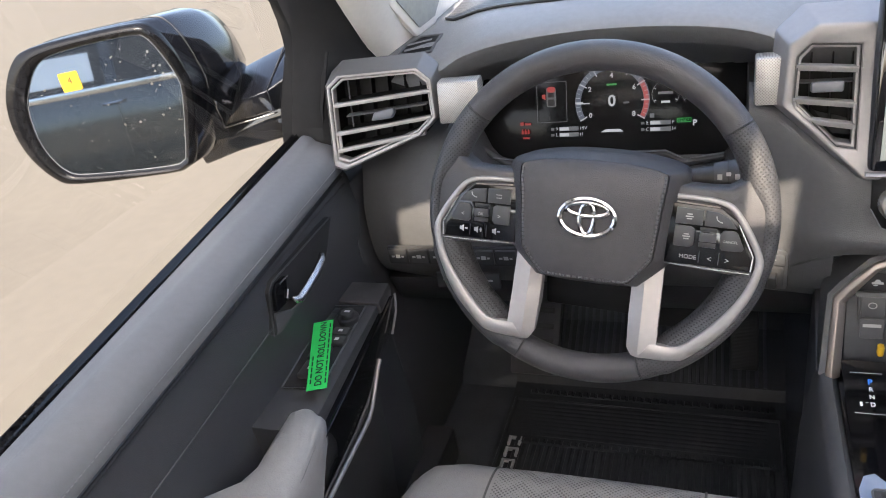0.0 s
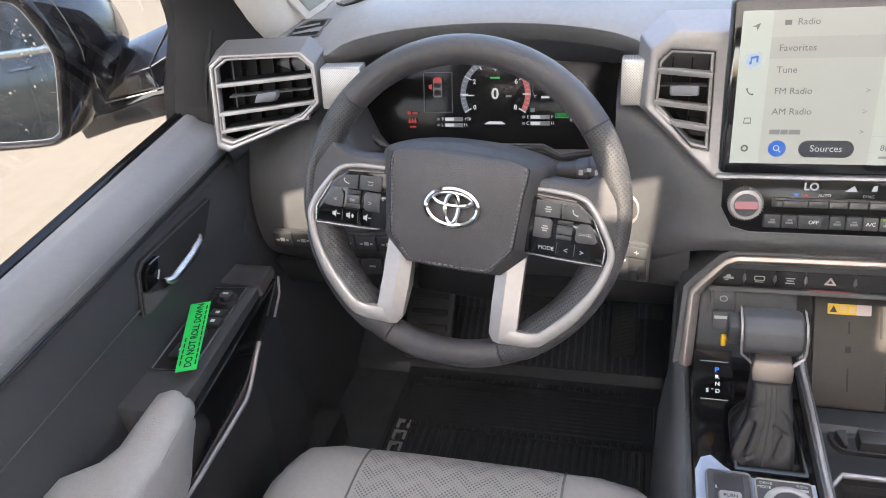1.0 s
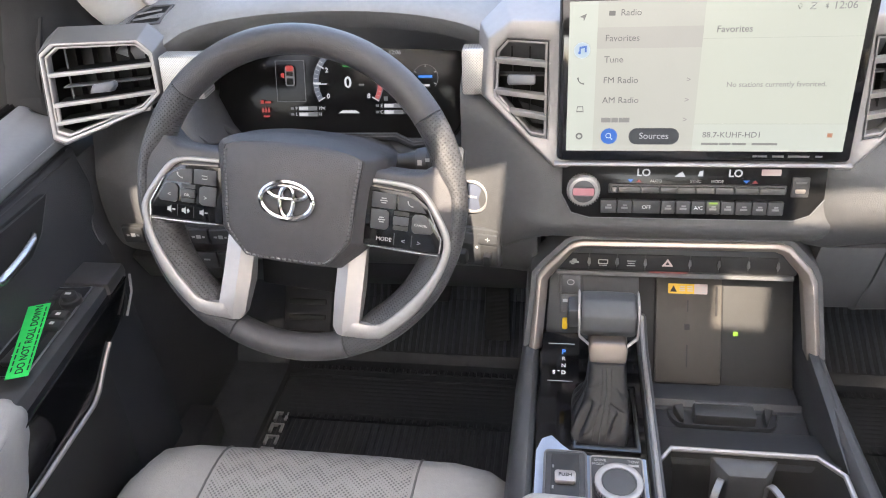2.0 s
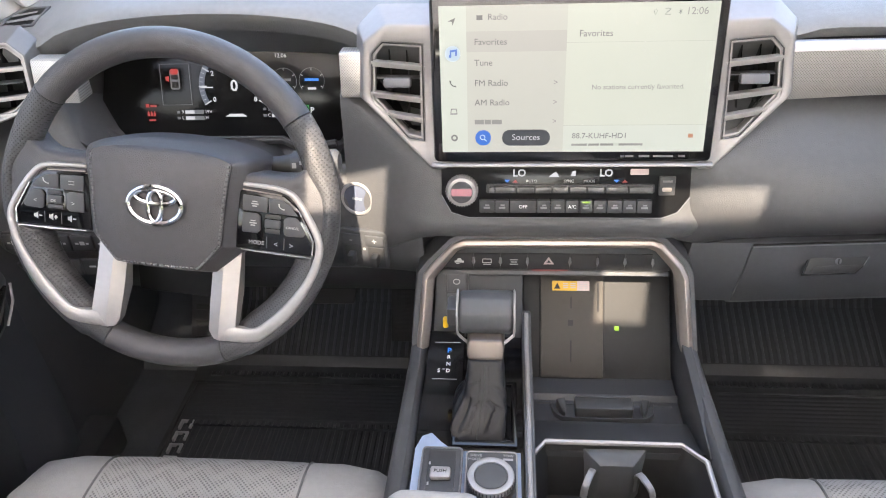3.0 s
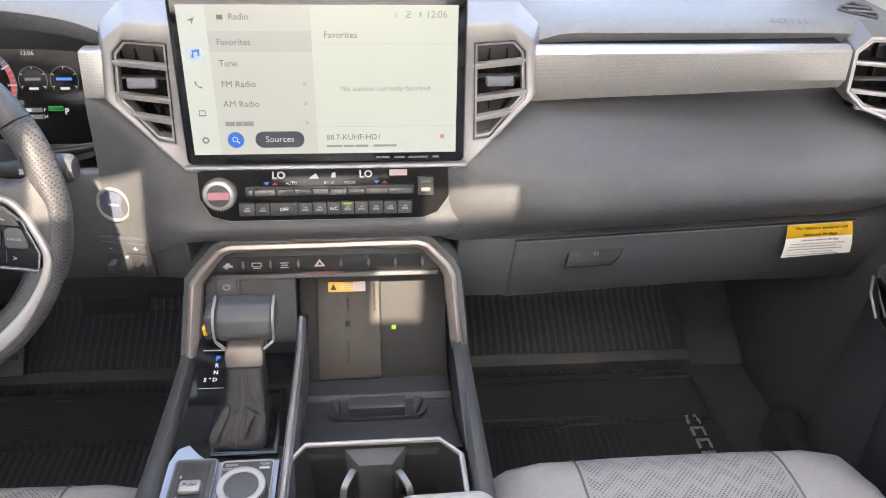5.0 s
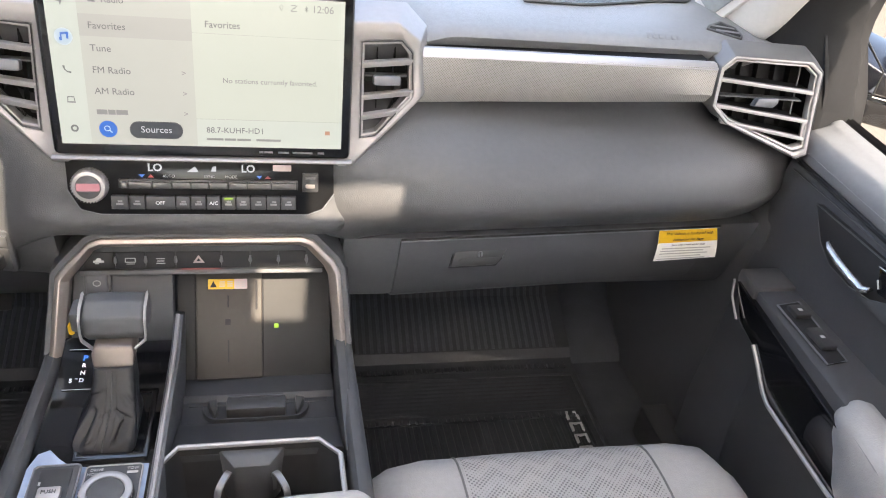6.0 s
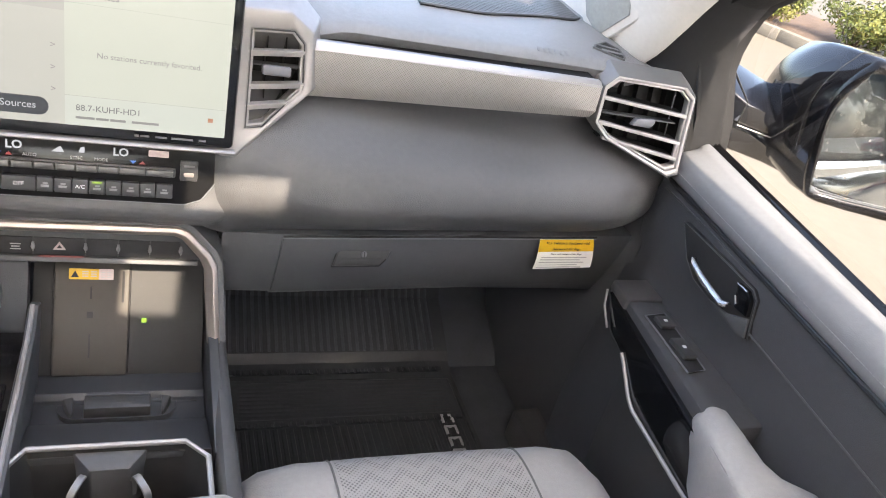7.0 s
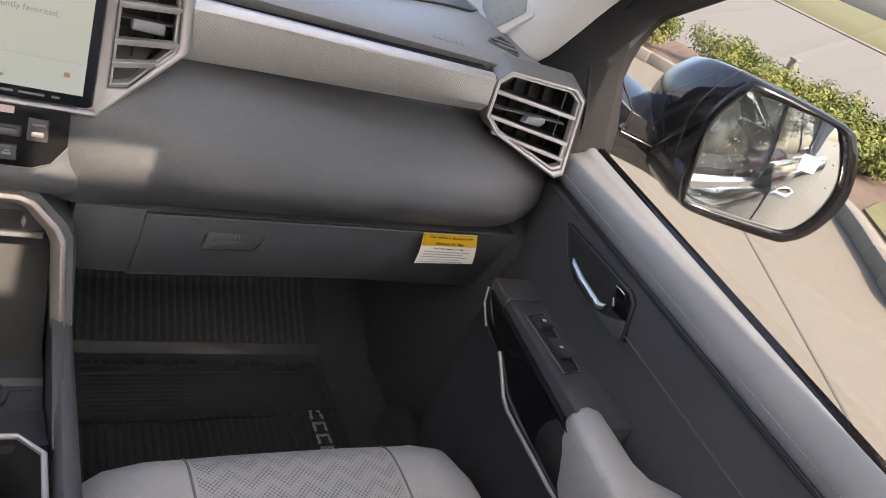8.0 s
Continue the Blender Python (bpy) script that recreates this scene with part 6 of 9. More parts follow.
for x, tx_ in ((-0.017, "-"), (0.017, "+")):
    part("key", slab(rounded(x - 0.014, x + 0.014, 0.008, 0.024, 0.002), TB, 0.003, 0.001, 0.004), DARK, tb)
    part("key_word", writing(tx_, 0.014, TB @ Matrix.Translation((x, 0.016, 0.0074)), "CENTER"), GREYMARK, tb)
    part("slider_slot", slab(rounded(x - 0.012, x + 0.012, -0.028, 0.004, 0.002), TB, 0.002, 0.0005, 0.003), BLACK, tb)
    part("slider", slab(rounded(x - 0.005, x + 0.005, -0.022, -0.004, 0.002), TB, 0.014, 0.002, 0.004), BLACK, tb)
part("lamp_dot", disc(TB @ Vector((0, 0.0, 0.004)), TB.to_3x3() @ Vector((0, 0, 1)), 0.0022, 0.0006, 12, 0), GREYMARK, tb)
LB = plane_frame((-0.705, 0.031, 1.128), (1, 0, 0), (0, -0.03, 1))
lb = root("switch_row", LB, "row of small black switches under the driver vent", "switch panel")
part("strip", slab(rounded(-0.09, 0.115, -0.016, 0.015, 0.003), LB, 0.006, 0.001, -0.003), BLACK, lb)
for i in range(6):
    x = -0.072 + i * 0.034
    part("switch", slab(rounded(x - 0.0155, x + 0.0155, -0.0125, 0.0125, 0.002), LB, 0.006, 0.0015, 0.002), BLACK, lb)
    part("switch_mark", join(bar(x - 0.01, x - 0.005, -0.001, 0.002, LB, 0.0003, 0.008), bar(x - 0.003, x + 0.004, -0.002, 0.004, LB, 0.0003, 0.008), bar(x + 0.006, x + 0.01, -0.001, 0.002, LB, 0.0003, 0.008)), GREYMARK, lb)
lb2 = root("lower_switch_row", LB @ Matrix.Translation((0.05, -0.04, 0.004)), "second row of blank black switches", "switch panel")
for i in range(3):
    part("blank_switch", slab(rounded(-0.016 + i * 0.034, 0.016 + i * 0.034, -0.054, -0.027, 0.002), LB, 0.006, 0.0015, 0.003), BLACK, lb2)
    part("switch_mark", bar(-0.005 + i * 0.034, 0.005 + i * 0.034, -0.04, -0.037, LB, 0.0003, 0.009), GREYMARK, lb2)

# ---- centre console ----
con = root("centre_console", (-0.014, -0.2, 0.63), "tall charcoal centre console with a champagne metal arch and cupholders", "console")
A_OUT = [(-0.1955, -0.062, 1.02), (-0.1875, -0.012, 1.112), (-0.176, -0.008, 1.126), (-0.146, -0.003, 1.157), (-0.132, -0.002, 1.162), (0.110, -0.002, 1.164), (0.124, -0.003, 1.159), (0.152, -0.009, 1.130), (0.160, -0.013, 1.115), (0.1675, -0.062, 1.02)]
A_IN = [(-0.179, -0.060, 1.02), (-0.1725, -0.008, 1.104), (-0.163, -0.004, 1.116), (-0.141, 0.001, 1.144), (-0.131, 0.002, 1.148), (0.106, 0.002, 1.150), (0.116, 0.001, 1.146), (0.138, -0.005, 1.122), (0.1445, -0.009, 1.108), (0.1515, -0.060, 1.02)]
A_OUT, A_IN = [[(x, y, z - 0.009 * ease(1.03, 1.12, z)) for x, y, z in pts] for pts in (A_OUT, A_IN)]
rings = []
for o, i in zip(A_OUT, A_IN):
    o, i = Vector(o), Vector(i)
    rings.append([o + Vector((0, 0.01, 0)), o, o.lerp(i, 0.35) + Vector((0, -0.005, 0)), i + Vector((0, 0.0, 0)), i + Vector((0, 0.022, 0))])
part("arch_trim", loft(rings, b=0.0012), BRONZE, con, "satin champagne metal arch")
rings = []
for o in A_OUT:
    o = Vector(o)
    c = Vector((-0.014, o.y, 1.03))
    d = (o - c).normalized()
    rings.append([o + d * 0.009 + Vector((0, 0.05, 0)), o + d * 0.007 + Vector((0, 0.006, 0)), o - d * 0.001 + Vector((0, 0.004, 0)), o - d * 0.001 + Vector((0, 0.05, 0))])
part("arch_shell", loft(rings), DARK, con, "charcoal outer arch")
for s, xo, xi in ((-1, -0.204, -0.183), (1, 0.176, 0.156)):
    rows = [(-0.04, 1.024, 0.0), (-0.07, 1.022, 0.0), (-0.12, 1.02, 0.001), (-0.2, 1.02, 0.002), (-0.3, 1.022, 0.003), (-0.42, 1.03, 0.003)]
    part("side_rail", loft([[(xi, y, z - 0.05), (xi - s * 0.0, y, z - 0.006), (xi + s * 0.006, y, z), (xo - s * 0.006, y, z - 0.001), (xo + s * k, y, z - 0.01), (xo + s * (0.012 + k), y, z - 0.1), (xo + s * 0.02, y, 0.62), (xi, y, 0.62)] for y, z, k in rows]), DARK, con, "soft charcoal side rail", angle=50)
    part("front_side", loft([[(xo - s * 0.002, 0.06, 0.62), (xo - s * 0.002, 0.06, 1.10), (xo - s * 0.012, 0.06, 1.11), (xo - s * 0.012, 0.06, 0.62)], [(xo + s * 0.004, -0.045, 0.62), (xo + s * 0.0, -0.045, 1.02), (xo - s * 0.012, -0.045, 1.035), (xo - s * 0.012, -0.045, 0.62)]]), DARK, con)
part("base", box(-0.19, 0.165, -0.75, 0.1, 0.60, 0.925, 0.004), BLACK, con)
# shelf of lock keys under the arch
part("shelf_ledge", loft([[(x, 0.004, 1.1025), (x, 0.0005, 1.098), (x, 0.006, 1.0955), (x, 0.03, 1.0955), (x, 0.03, 1.1025)] for x in (-0.162, 0.137)], b=0.0008), DARK, con, "charcoal ledge under the keys")
part("key_shelf", loft([[(x, 0.035, 1.137), (x, 0.012, 1.135), (x, 0.007, 1.103), (x, 0.016, 1.096), (x, 0.035, 1.096)] for x in (-0.166, 0.14)], b=0.001), BLACK, con, "black key shelf under the arch")
kx = [-0.158, -0.12, -0.084, -0.048, 0.008, 0.044, 0.08, 0.116]
for i, (a, b2) in enumerate(zip(kx, kx[1:])):
    KM = plane_frame(((a + b2) / 2, 0.0092, 1.1145), (1, 0, 0), (0, 0.22, 1))
    w = (b2 - a) / 2
    key = part("shelf_key", slab(rounded(-w + 0.0006, w - 0.0006, -0.010, 0.012, 0.001), KM, 0.002, 0.0004, 0.0004), BLACKOUT, con)
    if i == 0:
        part("key_symbol", join(bar(-0.0065, 0.006, -0.0015, 0.0012, KM, 0.0003, 0.0026), slab([(-0.004, 0.0012), (0.0035, 0.0012), (0.002, 0.0045), (-0.002, 0.0045)], KM, 0.0003, 0, 0.0026), bar(-0.0045, 0.0, -0.0035, -0.0022, KM, 0.0003, 0.0026)), GREYMARK, key)
    elif i == 1:
        part("key_symbol", moved(join(rim([(x, y, .0026) for x, y in rounded(-0.0065, 0.0065, -0.002, 0.0045, 0.0015)], [(x, y, .0026) for x, y in rounded(-0.0052, 0.0052, -0.0008, 0.0033, 0.0008)], (0, 0, 0.0003), 0), bar(-0.005, 0.005, -0.0042, -0.0032, Matrix(), 0.0003, 0.0026)), KM), GREYMARK, key)
    elif i == 2:
        part("key_symbol", join(*[bar(-0.0055 + 0.0012 * (k % 2), 0.0055 - 0.0012 * (k % 2), -0.004 + k * 0.0032, -0.0026 + k * 0.0032, KM, 0.0003, 0.0026) for k in range(3)]), GREYMARK, key)
    elif i == 3:
        part("hazard_mark", moved(rim([(-0.0072, -0.003, .0026), (0.0072, -0.003, .0026), (0, 0.0075, .0026)], [(-0.003, -0.001, .0026), (0.003, -0.001, .0026), (0, 0.0034, .0026)], (0, 0, .0004), 0), KM), PINKLBL, key, "pale hazard triangle")
        part("red_line", bar(-0.022, 0.026, -0.0138, -0.0118, KM, 0.002, 0.0), mat("lit_soft_red", (0.8, 0.12, 0.12), emit=0.45), key, "red lit line")
    part("bullet", tube([(b2, 0.0095, 1.108), (b2, 0.0072, 1.1145), (b2, 0.008, 1.1215)], [0.0018, 0.0025, 0.0012], 10), bpy.data.materials["post_grey"] if i else mat("post_grey", (0.22, 0.22, 0.225), 0.35, metal=0.4, var=0.05), con, "small grey lock bullet")
# charger bay: sloping back, lid, tray
TRAYGREY = mat("tray_plastic", (0.036, 0.038, 0.042), 0.48, grain=1000, bump=0.2, var=0.1)
back_pts = [(-0.052, 0.066, 1.115), (0.148, 0.066, 1.115), (0.150, -0.045, 0.955), (-0.052, -0.045, 0.955)]
SATINBLACK = mat("satin_black", (0.031, 0.031, 0.031), 0.6, grain=900, bump=0.1, var=0.05, spec=0.2)
part("charger_back", prism(back_pts, (0, 0.02, -0.01), 0.001), SATINBLACK, con, "black sloping charger back")
PM = plane_frame((0.0135, 0.0085, 1.0322), (1, 0, 0), (0, 0.111, 0.16))
# brown tint in the pad's colour stands for the warm light it catches
lid = part("charger_pad", slab(rounded(-0.0415, 0.044, -0.0915, 0.0505, 0.004), PM, 0.004, 0.0012, 0.001), mat("charger_rubber_warmlit", (0.047, 0.042, 0.036), 0.55, grain=1200, bump=0.1, var=0.06, spec=0.3), con, "satin black phone charging pad, tinted brown for warm light")
part("pad_groove", tube([PM @ Vector((x, y, 0.0012)) for x, y in rounded(-0.0425, 0.045, -0.0925, 0.0515, 0.004)], 0.0012, 5, True), BLACKOUT, lid)
part("warning_label", slab(rounded(-0.026, 0.025, 0.0285, 0.042, 0.001), PM, 0.0004, 0, 0.0052), YELLOW, lid, "yellow warning label")
part("label_end", slab(rounded(0.008, 0.025, 0.0285, 0.042, 0.001), PM, 0.0005, 0, 0.0054), PINKLBL, lid, "pale pink label end")
part("label_mark", slab([(-0.0235, 0.031), (-0.0145, 0.031), (-0.019, 0.0395)], PM, 0.0004, 0, 0.0056), BLACKINK, lid)
part("label_mark", join(*[bar(xa, xb, zz, zz + 0.0012, PM, 0.0004, 0.0056) for xa, xb in ((-0.011, -0.004), (-0.001, 0.006)) for zz in (0.032, 0.0348, 0.0376)], *[bar(xa, xb, zz, zz + 0.001, PM, 0.0004, 0.006) for xa, xb in ((0.0105, 0.0155), (0.0175, 0.0225)) for zz in (0.031, 0.034, 0.037)]), GREYMARK, lid)
for sx0, sx1, sy0, sy1 in ((-0.001, 0.001, 0.004, 0.02), (-0.001, 0.001, -0.07, -0.04), (-0.004, 0.003, -0.02, -0.012)):
    part("pad_symbol", bar(sx0, sx1, sy0, sy1, PM, 0.0004, 0.0052), BLACKOUT, lid)
part("pad_window", slab(rounded(0.0355, 0.0385, 0.0, 0.04, 0.001), PM, 0.0004, 0, 0.0052), BLACKOUT, lid)
part("charge_lamp", slab(rounded(0.060, 0.066, -0.026, -0.020, 0.001), PM, 0.002, 0.0004, 0.0), L_LIME, con, "small lime charging lamp")
part("tray", loft([[(x, -0.03, 0.957), (x, -0.075, 0.955), (x, -0.082, 0.963), (x, -0.088, 0.956), (x, -0.128, 0.955), (x, -0.137, 0.968), (x, -0.15, 0.974), (x, -0.2, 0.992), (x, -0.222, 1.008), (x, -0.226, 0.9), (x, -0.03, 0.9)] for x in (-0.042, 0.152)], b=0.0012), TRAYGREY, con, "charcoal tray with a raised lip")
rest = part("phone_rest", box(0.014, 0.088, -0.122, -0.098, 0.956, 0.976, 0.003), BLACK, con, "black phone rest")
lipline = smooth_line([(-0.016, -0.098, 0.960), (-0.0135, -0.112, 0.960), (-0.006, -0.1215, 0.960), (0.006, -0.1245, 0.960), (0.051, -0.1255, 0.960), (0.096, -0.1245, 0.960), (0.108, -0.1215, 0.960), (0.1155, -0.112, 0.960), (0.118, -0.098, 0.960)], 4)
part("rest_lip", loft([[(x, y - 0.0013, z - 0.005), (x, y - 0.001, z + 0.003), (x, y + 0.001, z + 0.003), (x, y + 0.0013, z - 0.005)] for x, y, z in lipline], b=0), TRAYGREY, rest, "thin curved lip", angle=40)
for xa, xb in ((-0.0095, 0.002), (0.1115, 0.1)):
    part("rest_ear", loft([[(xa, -0.1, 0.956), (xb, -0.1, 0.956), (xb, -0.1, 0.974), (xa, -0.1, 0.971)], [(xb + (xa - xb) * 0.2, -0.121, 0.956), (xb, -0.121, 0.956), (xb, -0.121, 0.968), (xb + (xa - xb) * 0.2, -0.121, 0.965)]], b=0.001), BLACK, rest)
part("rest_cap", box(0.016, 0.086, -0.1015, -0.0975, 0.9755, 0.9775, 0.0008), DARK, rest)
part("tray_slot", box(-0.034, 0.142, -0.0955, -0.089, 0.952, 0.9572, 0.0008), BLACK, con, "long shallow slot")
part("right_wall", prism([(0.153, 0.07, 1.12), (0.153, -0.05, 1.03), (0.154, -0.23, 1.01), (0.154, -0.23, 0.94), (0.153, 0.07, 0.94)], (0.012, 0, 0), 0.001), BLACK, con)
part("divider", prism([(-0.054, 0.012, 1.03), (-0.054, -0.012, 1.042), (-0.054, -0.03, 1.034), (-0.054, -0.06, 1.0255), (-0.054, -0.45, 1.022), (-0.054, -0.45, 0.93), (-0.054, 0.03, 0.93)], (0.012, 0, 0), 0.002), DARK, con, "charcoal divider wall")
part("divider_trim", tube([(-0.0485, -0.012, 1.0425), (-0.0485, -0.03, 1.0355), (-0.0485, -0.06, 1.0275), (-0.0485, -0.24, 1.0245), (-0.0485, -0.46, 1.0245)], 0.0028, 8), SILVER, con, "slim silver divider edge")
# cupholder well with its bright rim
rim_o = [(-0.0475, -0.46, 1.0185), (-0.0475, -0.243, 1.0185), (-0.030, -0.2185, 1.0185), (0.1235, -0.2185, 1.0185), (0.1465, -0.2425, 1.0185), (0.1505, -0.46, 1.0185)]
part("cup_rim", tube(rim_o, 0.0032, 8), SILVER, con, "bright cupholder rim")
CUPBLACK = mat("cup_rubber", (0.017, 0.0175, 0.0185), 0.6, grain=900, bump=0.15, var=0.1)
part("cup_well", loft([[(x * k + 0.05 * (1 - k), (y + 0.33) * k - 0.33, z) for x, y, _ in rim_o] for k, z in ((1.0, 1.017), (0.95, 0.99), (0.92, 0.935))], caps=False), CUPBLACK, con, "black cupholder well", angle=50)
part("cup_floor", box(-0.045, 0.147, -0.45, -0.22, 0.925, 0.9365, 0.001), CUPBLACK, con)
part("cup_bridge", prism([(0.012, -0.2195, 1.012), (0.086, -0.2195, 1.012), (0.068, -0.243, 1.008), (0.03, -0.243, 1.008)], (0, 0, -0.07), 0.003), DARK, con)
for x, y, a in ((0.020, -0.246, -26), (0.079, -0.250, 30)):
    m = Matrix.Translation((x, y, 0.990)) @ Matrix.Rotation(radians(a), 4, "Z")
    bow = smooth_line([(0, -0.019, -0.012), (0, -0.015, 0.001), (0, -0.005, 0.006), (0, 0.008, 0.0065), (0, 0.013, -0.004), (0, 0.014, -0.03)], 3)
    part("cup_arm", moved(loft([[(-0.0042, p.y, p.z - 0.001), (0.0042, p.y, p.z - 0.001), (0.0034, p.y, p.z + 0.0012), (-0.0034, p.y, p.z + 0.0012)] for p in bow], b=0), m), bpy.data.materials["post_grey"], con, "grey cup gripping arm", angle=40)
# shifter bay
part("bay_back", prism([(-0.17, 0.02, 1.115), (-0.054, 0.02, 1.115), (-0.054, -0.03, 1.012), (-0.175, -0.045, 1.012)], (0, 0.02, -0.005), 0.001), TRAYGREY, con, "charcoal wall behind the shifter")
part("gloss_panel", loft([[(x, -0.035, 1.016 + 0.003), (x, -0.1, 1.013), (x, -0.24, 1.011), (x, -0.46, 1.013), (x, -0.46, 0.94), (x, -0.035, 0.94)] for x in (-0.181, -0.055)]), GLOSS, con, "piano black shifter panel")
HB = plane_frame((-0.143, -0.0, 1.075), (1, 0, 0), (0, 0.44, 1))
hold = part("hold_switch", slab(rounded(-0.016, 0.016, -0.05, 0.026, 0.003), HB, 0.006, 0.001, -0.001), BLACK, con, "black parking brake switch")
part("switch_key", slab(rounded(-0.013, 0.013, -0.003, 0.022, 0.002), HB, 0.003, 0.001, 0.005), DARK, hold)
part("switch_key", slab(rounded(-0.013, 0.013, -0.03, -0.006, 0.002), HB, 0.003, 0.001, 0.005), DARK, hold)
part("key_symbol", moved(rim(ell(0, 0.011, 0.005, 0.004, 0.008, 12), ell(0, 0.011, 0.004, 0.003, 0.008, 12), (0, 0, 0.0003), 0), HB), GREYMARK, hold)
part("key_symbol", bar(-0.01, 0.01, -0.016, -0.012, HB, 0.0003, 0.008), GREYMARK, hold)
part("gear_display", loft([[(x, -0.045, 1.036), (x, -0.125, 1.0158), (x, -0.158, 1.0128), (x, -0.2, 1.0118), (x, -0.2, 1.0105), (x, -0.045, 1.0105)] for x in (-0.1775, -0.131)]), GLOSS, con, "sloping gloss black gear display")
GM = plane_frame((-0.148, -0.078, 1.0281), (1, 0, 0), (0, 0.085, 0.0215))
for i, (txt, m_) in enumerate((("P", L_BLUE), ("R", WHITE), ("N", WHITE), ("D", WHITE))):
    part("gear_mark", writing(txt, 0.0105 if i == 0 else 0.0075, GM @ Matrix.Translation((-0.002, 0.002 - i * 0.0105, 0.0008)), "CENTER", bold=0.0002), m_, con)
part("gear_mark", writing("S", 0.0075, GM @ Matrix.Translation((-0.014, -0.0295, 0.0008)), "CENTER", bold=0.0002), WHITE, con)
part("gear_mark", bar(-0.0095, -0.0065, -0.0275, -0.0267, GM, 0.0004, 0.0006), WHITE, con)
part("gear_line", bar(-0.022, 0.012, 0.0145, 0.0155, GM, 0.0004, 0.0006), GREYMARK, con)
part("gear_line", bar(-0.022, 0.01, -0.0425, -0.0415, GM, 0.0004, 0.0006), GREYMARK, con)
# pale blue glossy sheet round the tow switch and dial
part("film_plate", slab([(-0.1795, -0.46), (-0.1795, -0.232), (-0.173, -0.213), (-0.162, -0.2075), (-0.150, -0.221), (-0.137, -0.232), (-0.12, -0.2345), (-0.058, -0.2345), (-0.058, -0.46)], Matrix.Translation((0, 0, 1.0128)), 0.003, 0.0006), PALEBLUE, con, "pale blue glossy sheet on the switch plate")
tow = part("tow_switch", box(-0.169, -0.124, -0.305, -0.236, 1.0155, 1.0225, 0.003), DARK, con, "charcoal tow mode switch")
part("tow_well", box(-0.162, -0.131, -0.302, -0.241, 1.0215, 1.0235, 0.001), BLACK, tow)
part("tow_roller", box(-0.158, -0.135, -0.284, -0.268, 1.0225, 1.030, 0.003), SILVER, tow, "silver roller")
part("roller_mark", writing("PUSH", 0.006, Matrix.Translation((-0.1465, -0.276, 1.0304)), "CENTER"), BLACKINK, tow)
dial = part("drive_dial", disc((-0.091, -0.285, 1.016), (0, 0, 1), 0.0265, 0.012, 40, 0.001), BLACK, con, "black drive mode dial")
part("dial_plate", slab(rounded(-0.119, -0.063, -0.318, -0.238, 0.004), Matrix.Translation((0, 0, 1.0155)), 0.004, 0.001), DARK, con)
part("dial_ring", moved(rim(ell(-0.091, -0.285, 0.0255, 0.0255, 1.028, 40), ell(-0.091, -0.285, 0.0176, 0.0176, 1.028, 40), (0, 0, 0.009), 0.0022), Matrix()), SILVER, dial, "knurled silver ring")
part("dial_cap", disc((-0.091, -0.285, 1.028), (0, 0, 1), 0.0176, 0.0082, 32, 0.001), DARK, dial)
for i in range(40):
    t = 2 * math.pi * i / 40
    part("dial_notch", moved(box(0.0246, 0.0259, -0.0006, 0.0006, 1.0285, 1.0352, 0), Matrix.Translation((-0.091, -0.285, 0)) @ Matrix.Rotation(t, 4, "Z")), BLACK, dial)
for txt, x, y in (("DRIVE", -0.1085, -0.2435), ("MODE", -0.1105, -0.2490), ("TOW", -0.0725, -0.2435)):
    part("dial_word", writing(txt, 0.0048, Matrix.Translation((x, y, 1.0198)), "CENTER"), GREYMARK, con)
part("dial_word", bar(-0.078, -0.067, -0.2500, -0.2470, Matrix.Translation((0, 0, 1.0196)), 0.0003), GREYMARK, con)
part("plate_edge", tube([(x, y, 1.0197) for x, y in rounded(-0.119, -0.063, -0.318, -0.238, 0.004)], 0.0009, 6, True), SILVER, con, "thin bright plate edge")
part("tow_edge", tube([(x, y, 1.0225) for x, y in rounded(-0.169, -0.124, -0.305, -0.236, 0.005)], 0.0012, 6, True), FRAMEGREY, tow)
for y in (-0.262, -0.29):
    part("tow_word", bar(-0.1605, -0.1585, y, y + 0.004, Matrix.Translation((0, 0, 1.0237)), 0.0003), GREYMARK, tow)

# gear shifter
sh = root("gear_shifter", (-0.1, -0.18, 1.012), "black gear shifter with a leather boot and chunky knob", "gear shifter")
knobring = [[(-0.1365, y, z) for y, z in ((-0.125, 1.098), (-0.1325, 1.112), (-0.128, 1.130), (-0.11, 1.1405), (-0.09, 1.1385), (-0.074, 1.125), (-0.072, 1.108), (-0.085, 1.096))]]
knobring = [[(x, (y + 0.102) * k - 0.102, (z - 1.118) * k + 1.118) for _, y, z in knobring[0]] for x, k in ((-0.133, 0.9), (-0.128, 1.0), (-0.1, 1.03), (-0.072, 1.0), (-0.067, 0.9))]
kb = part("knob", loft(knobring, b=0.003), DARK, sh, "charcoal leather shift knob", angle=50)
part("release_button", box(-0.1475, -0.134, -0.118, -0.088, 1.103, 1.13, 0.004), DARK, sh)
part("yellow_tag", box(-0.1535, -0.147, -0.108, -0.1, 1.092, 1.106, 0.002), YELLOW, sh, "small yellow plug")
for x in (-0.134, -0.066):
    k = x + 0.1
    part("knob_trim", loft([[(-0.1 + k * f - 0.0014, y, z + 0.001), (-0.1 + k * f, y - 0.0016, z), (-0.1 + k * f + 0.0014, y, z - 0.001), (-0.1 + k * f, y + 0.005, z)] for f, y, z in ((1.0, -0.098, 1.143), (1.0, -0.118, 1.139), (1.0, -0.130, 1.128), (1.0, -0.1335, 1.112), (0.97, -0.134, 1.1035), (0.6, -0.1395, 1.0945), (0.54, -0.142, 1.088))]), SILVER, sh, "slim silver knob edge")
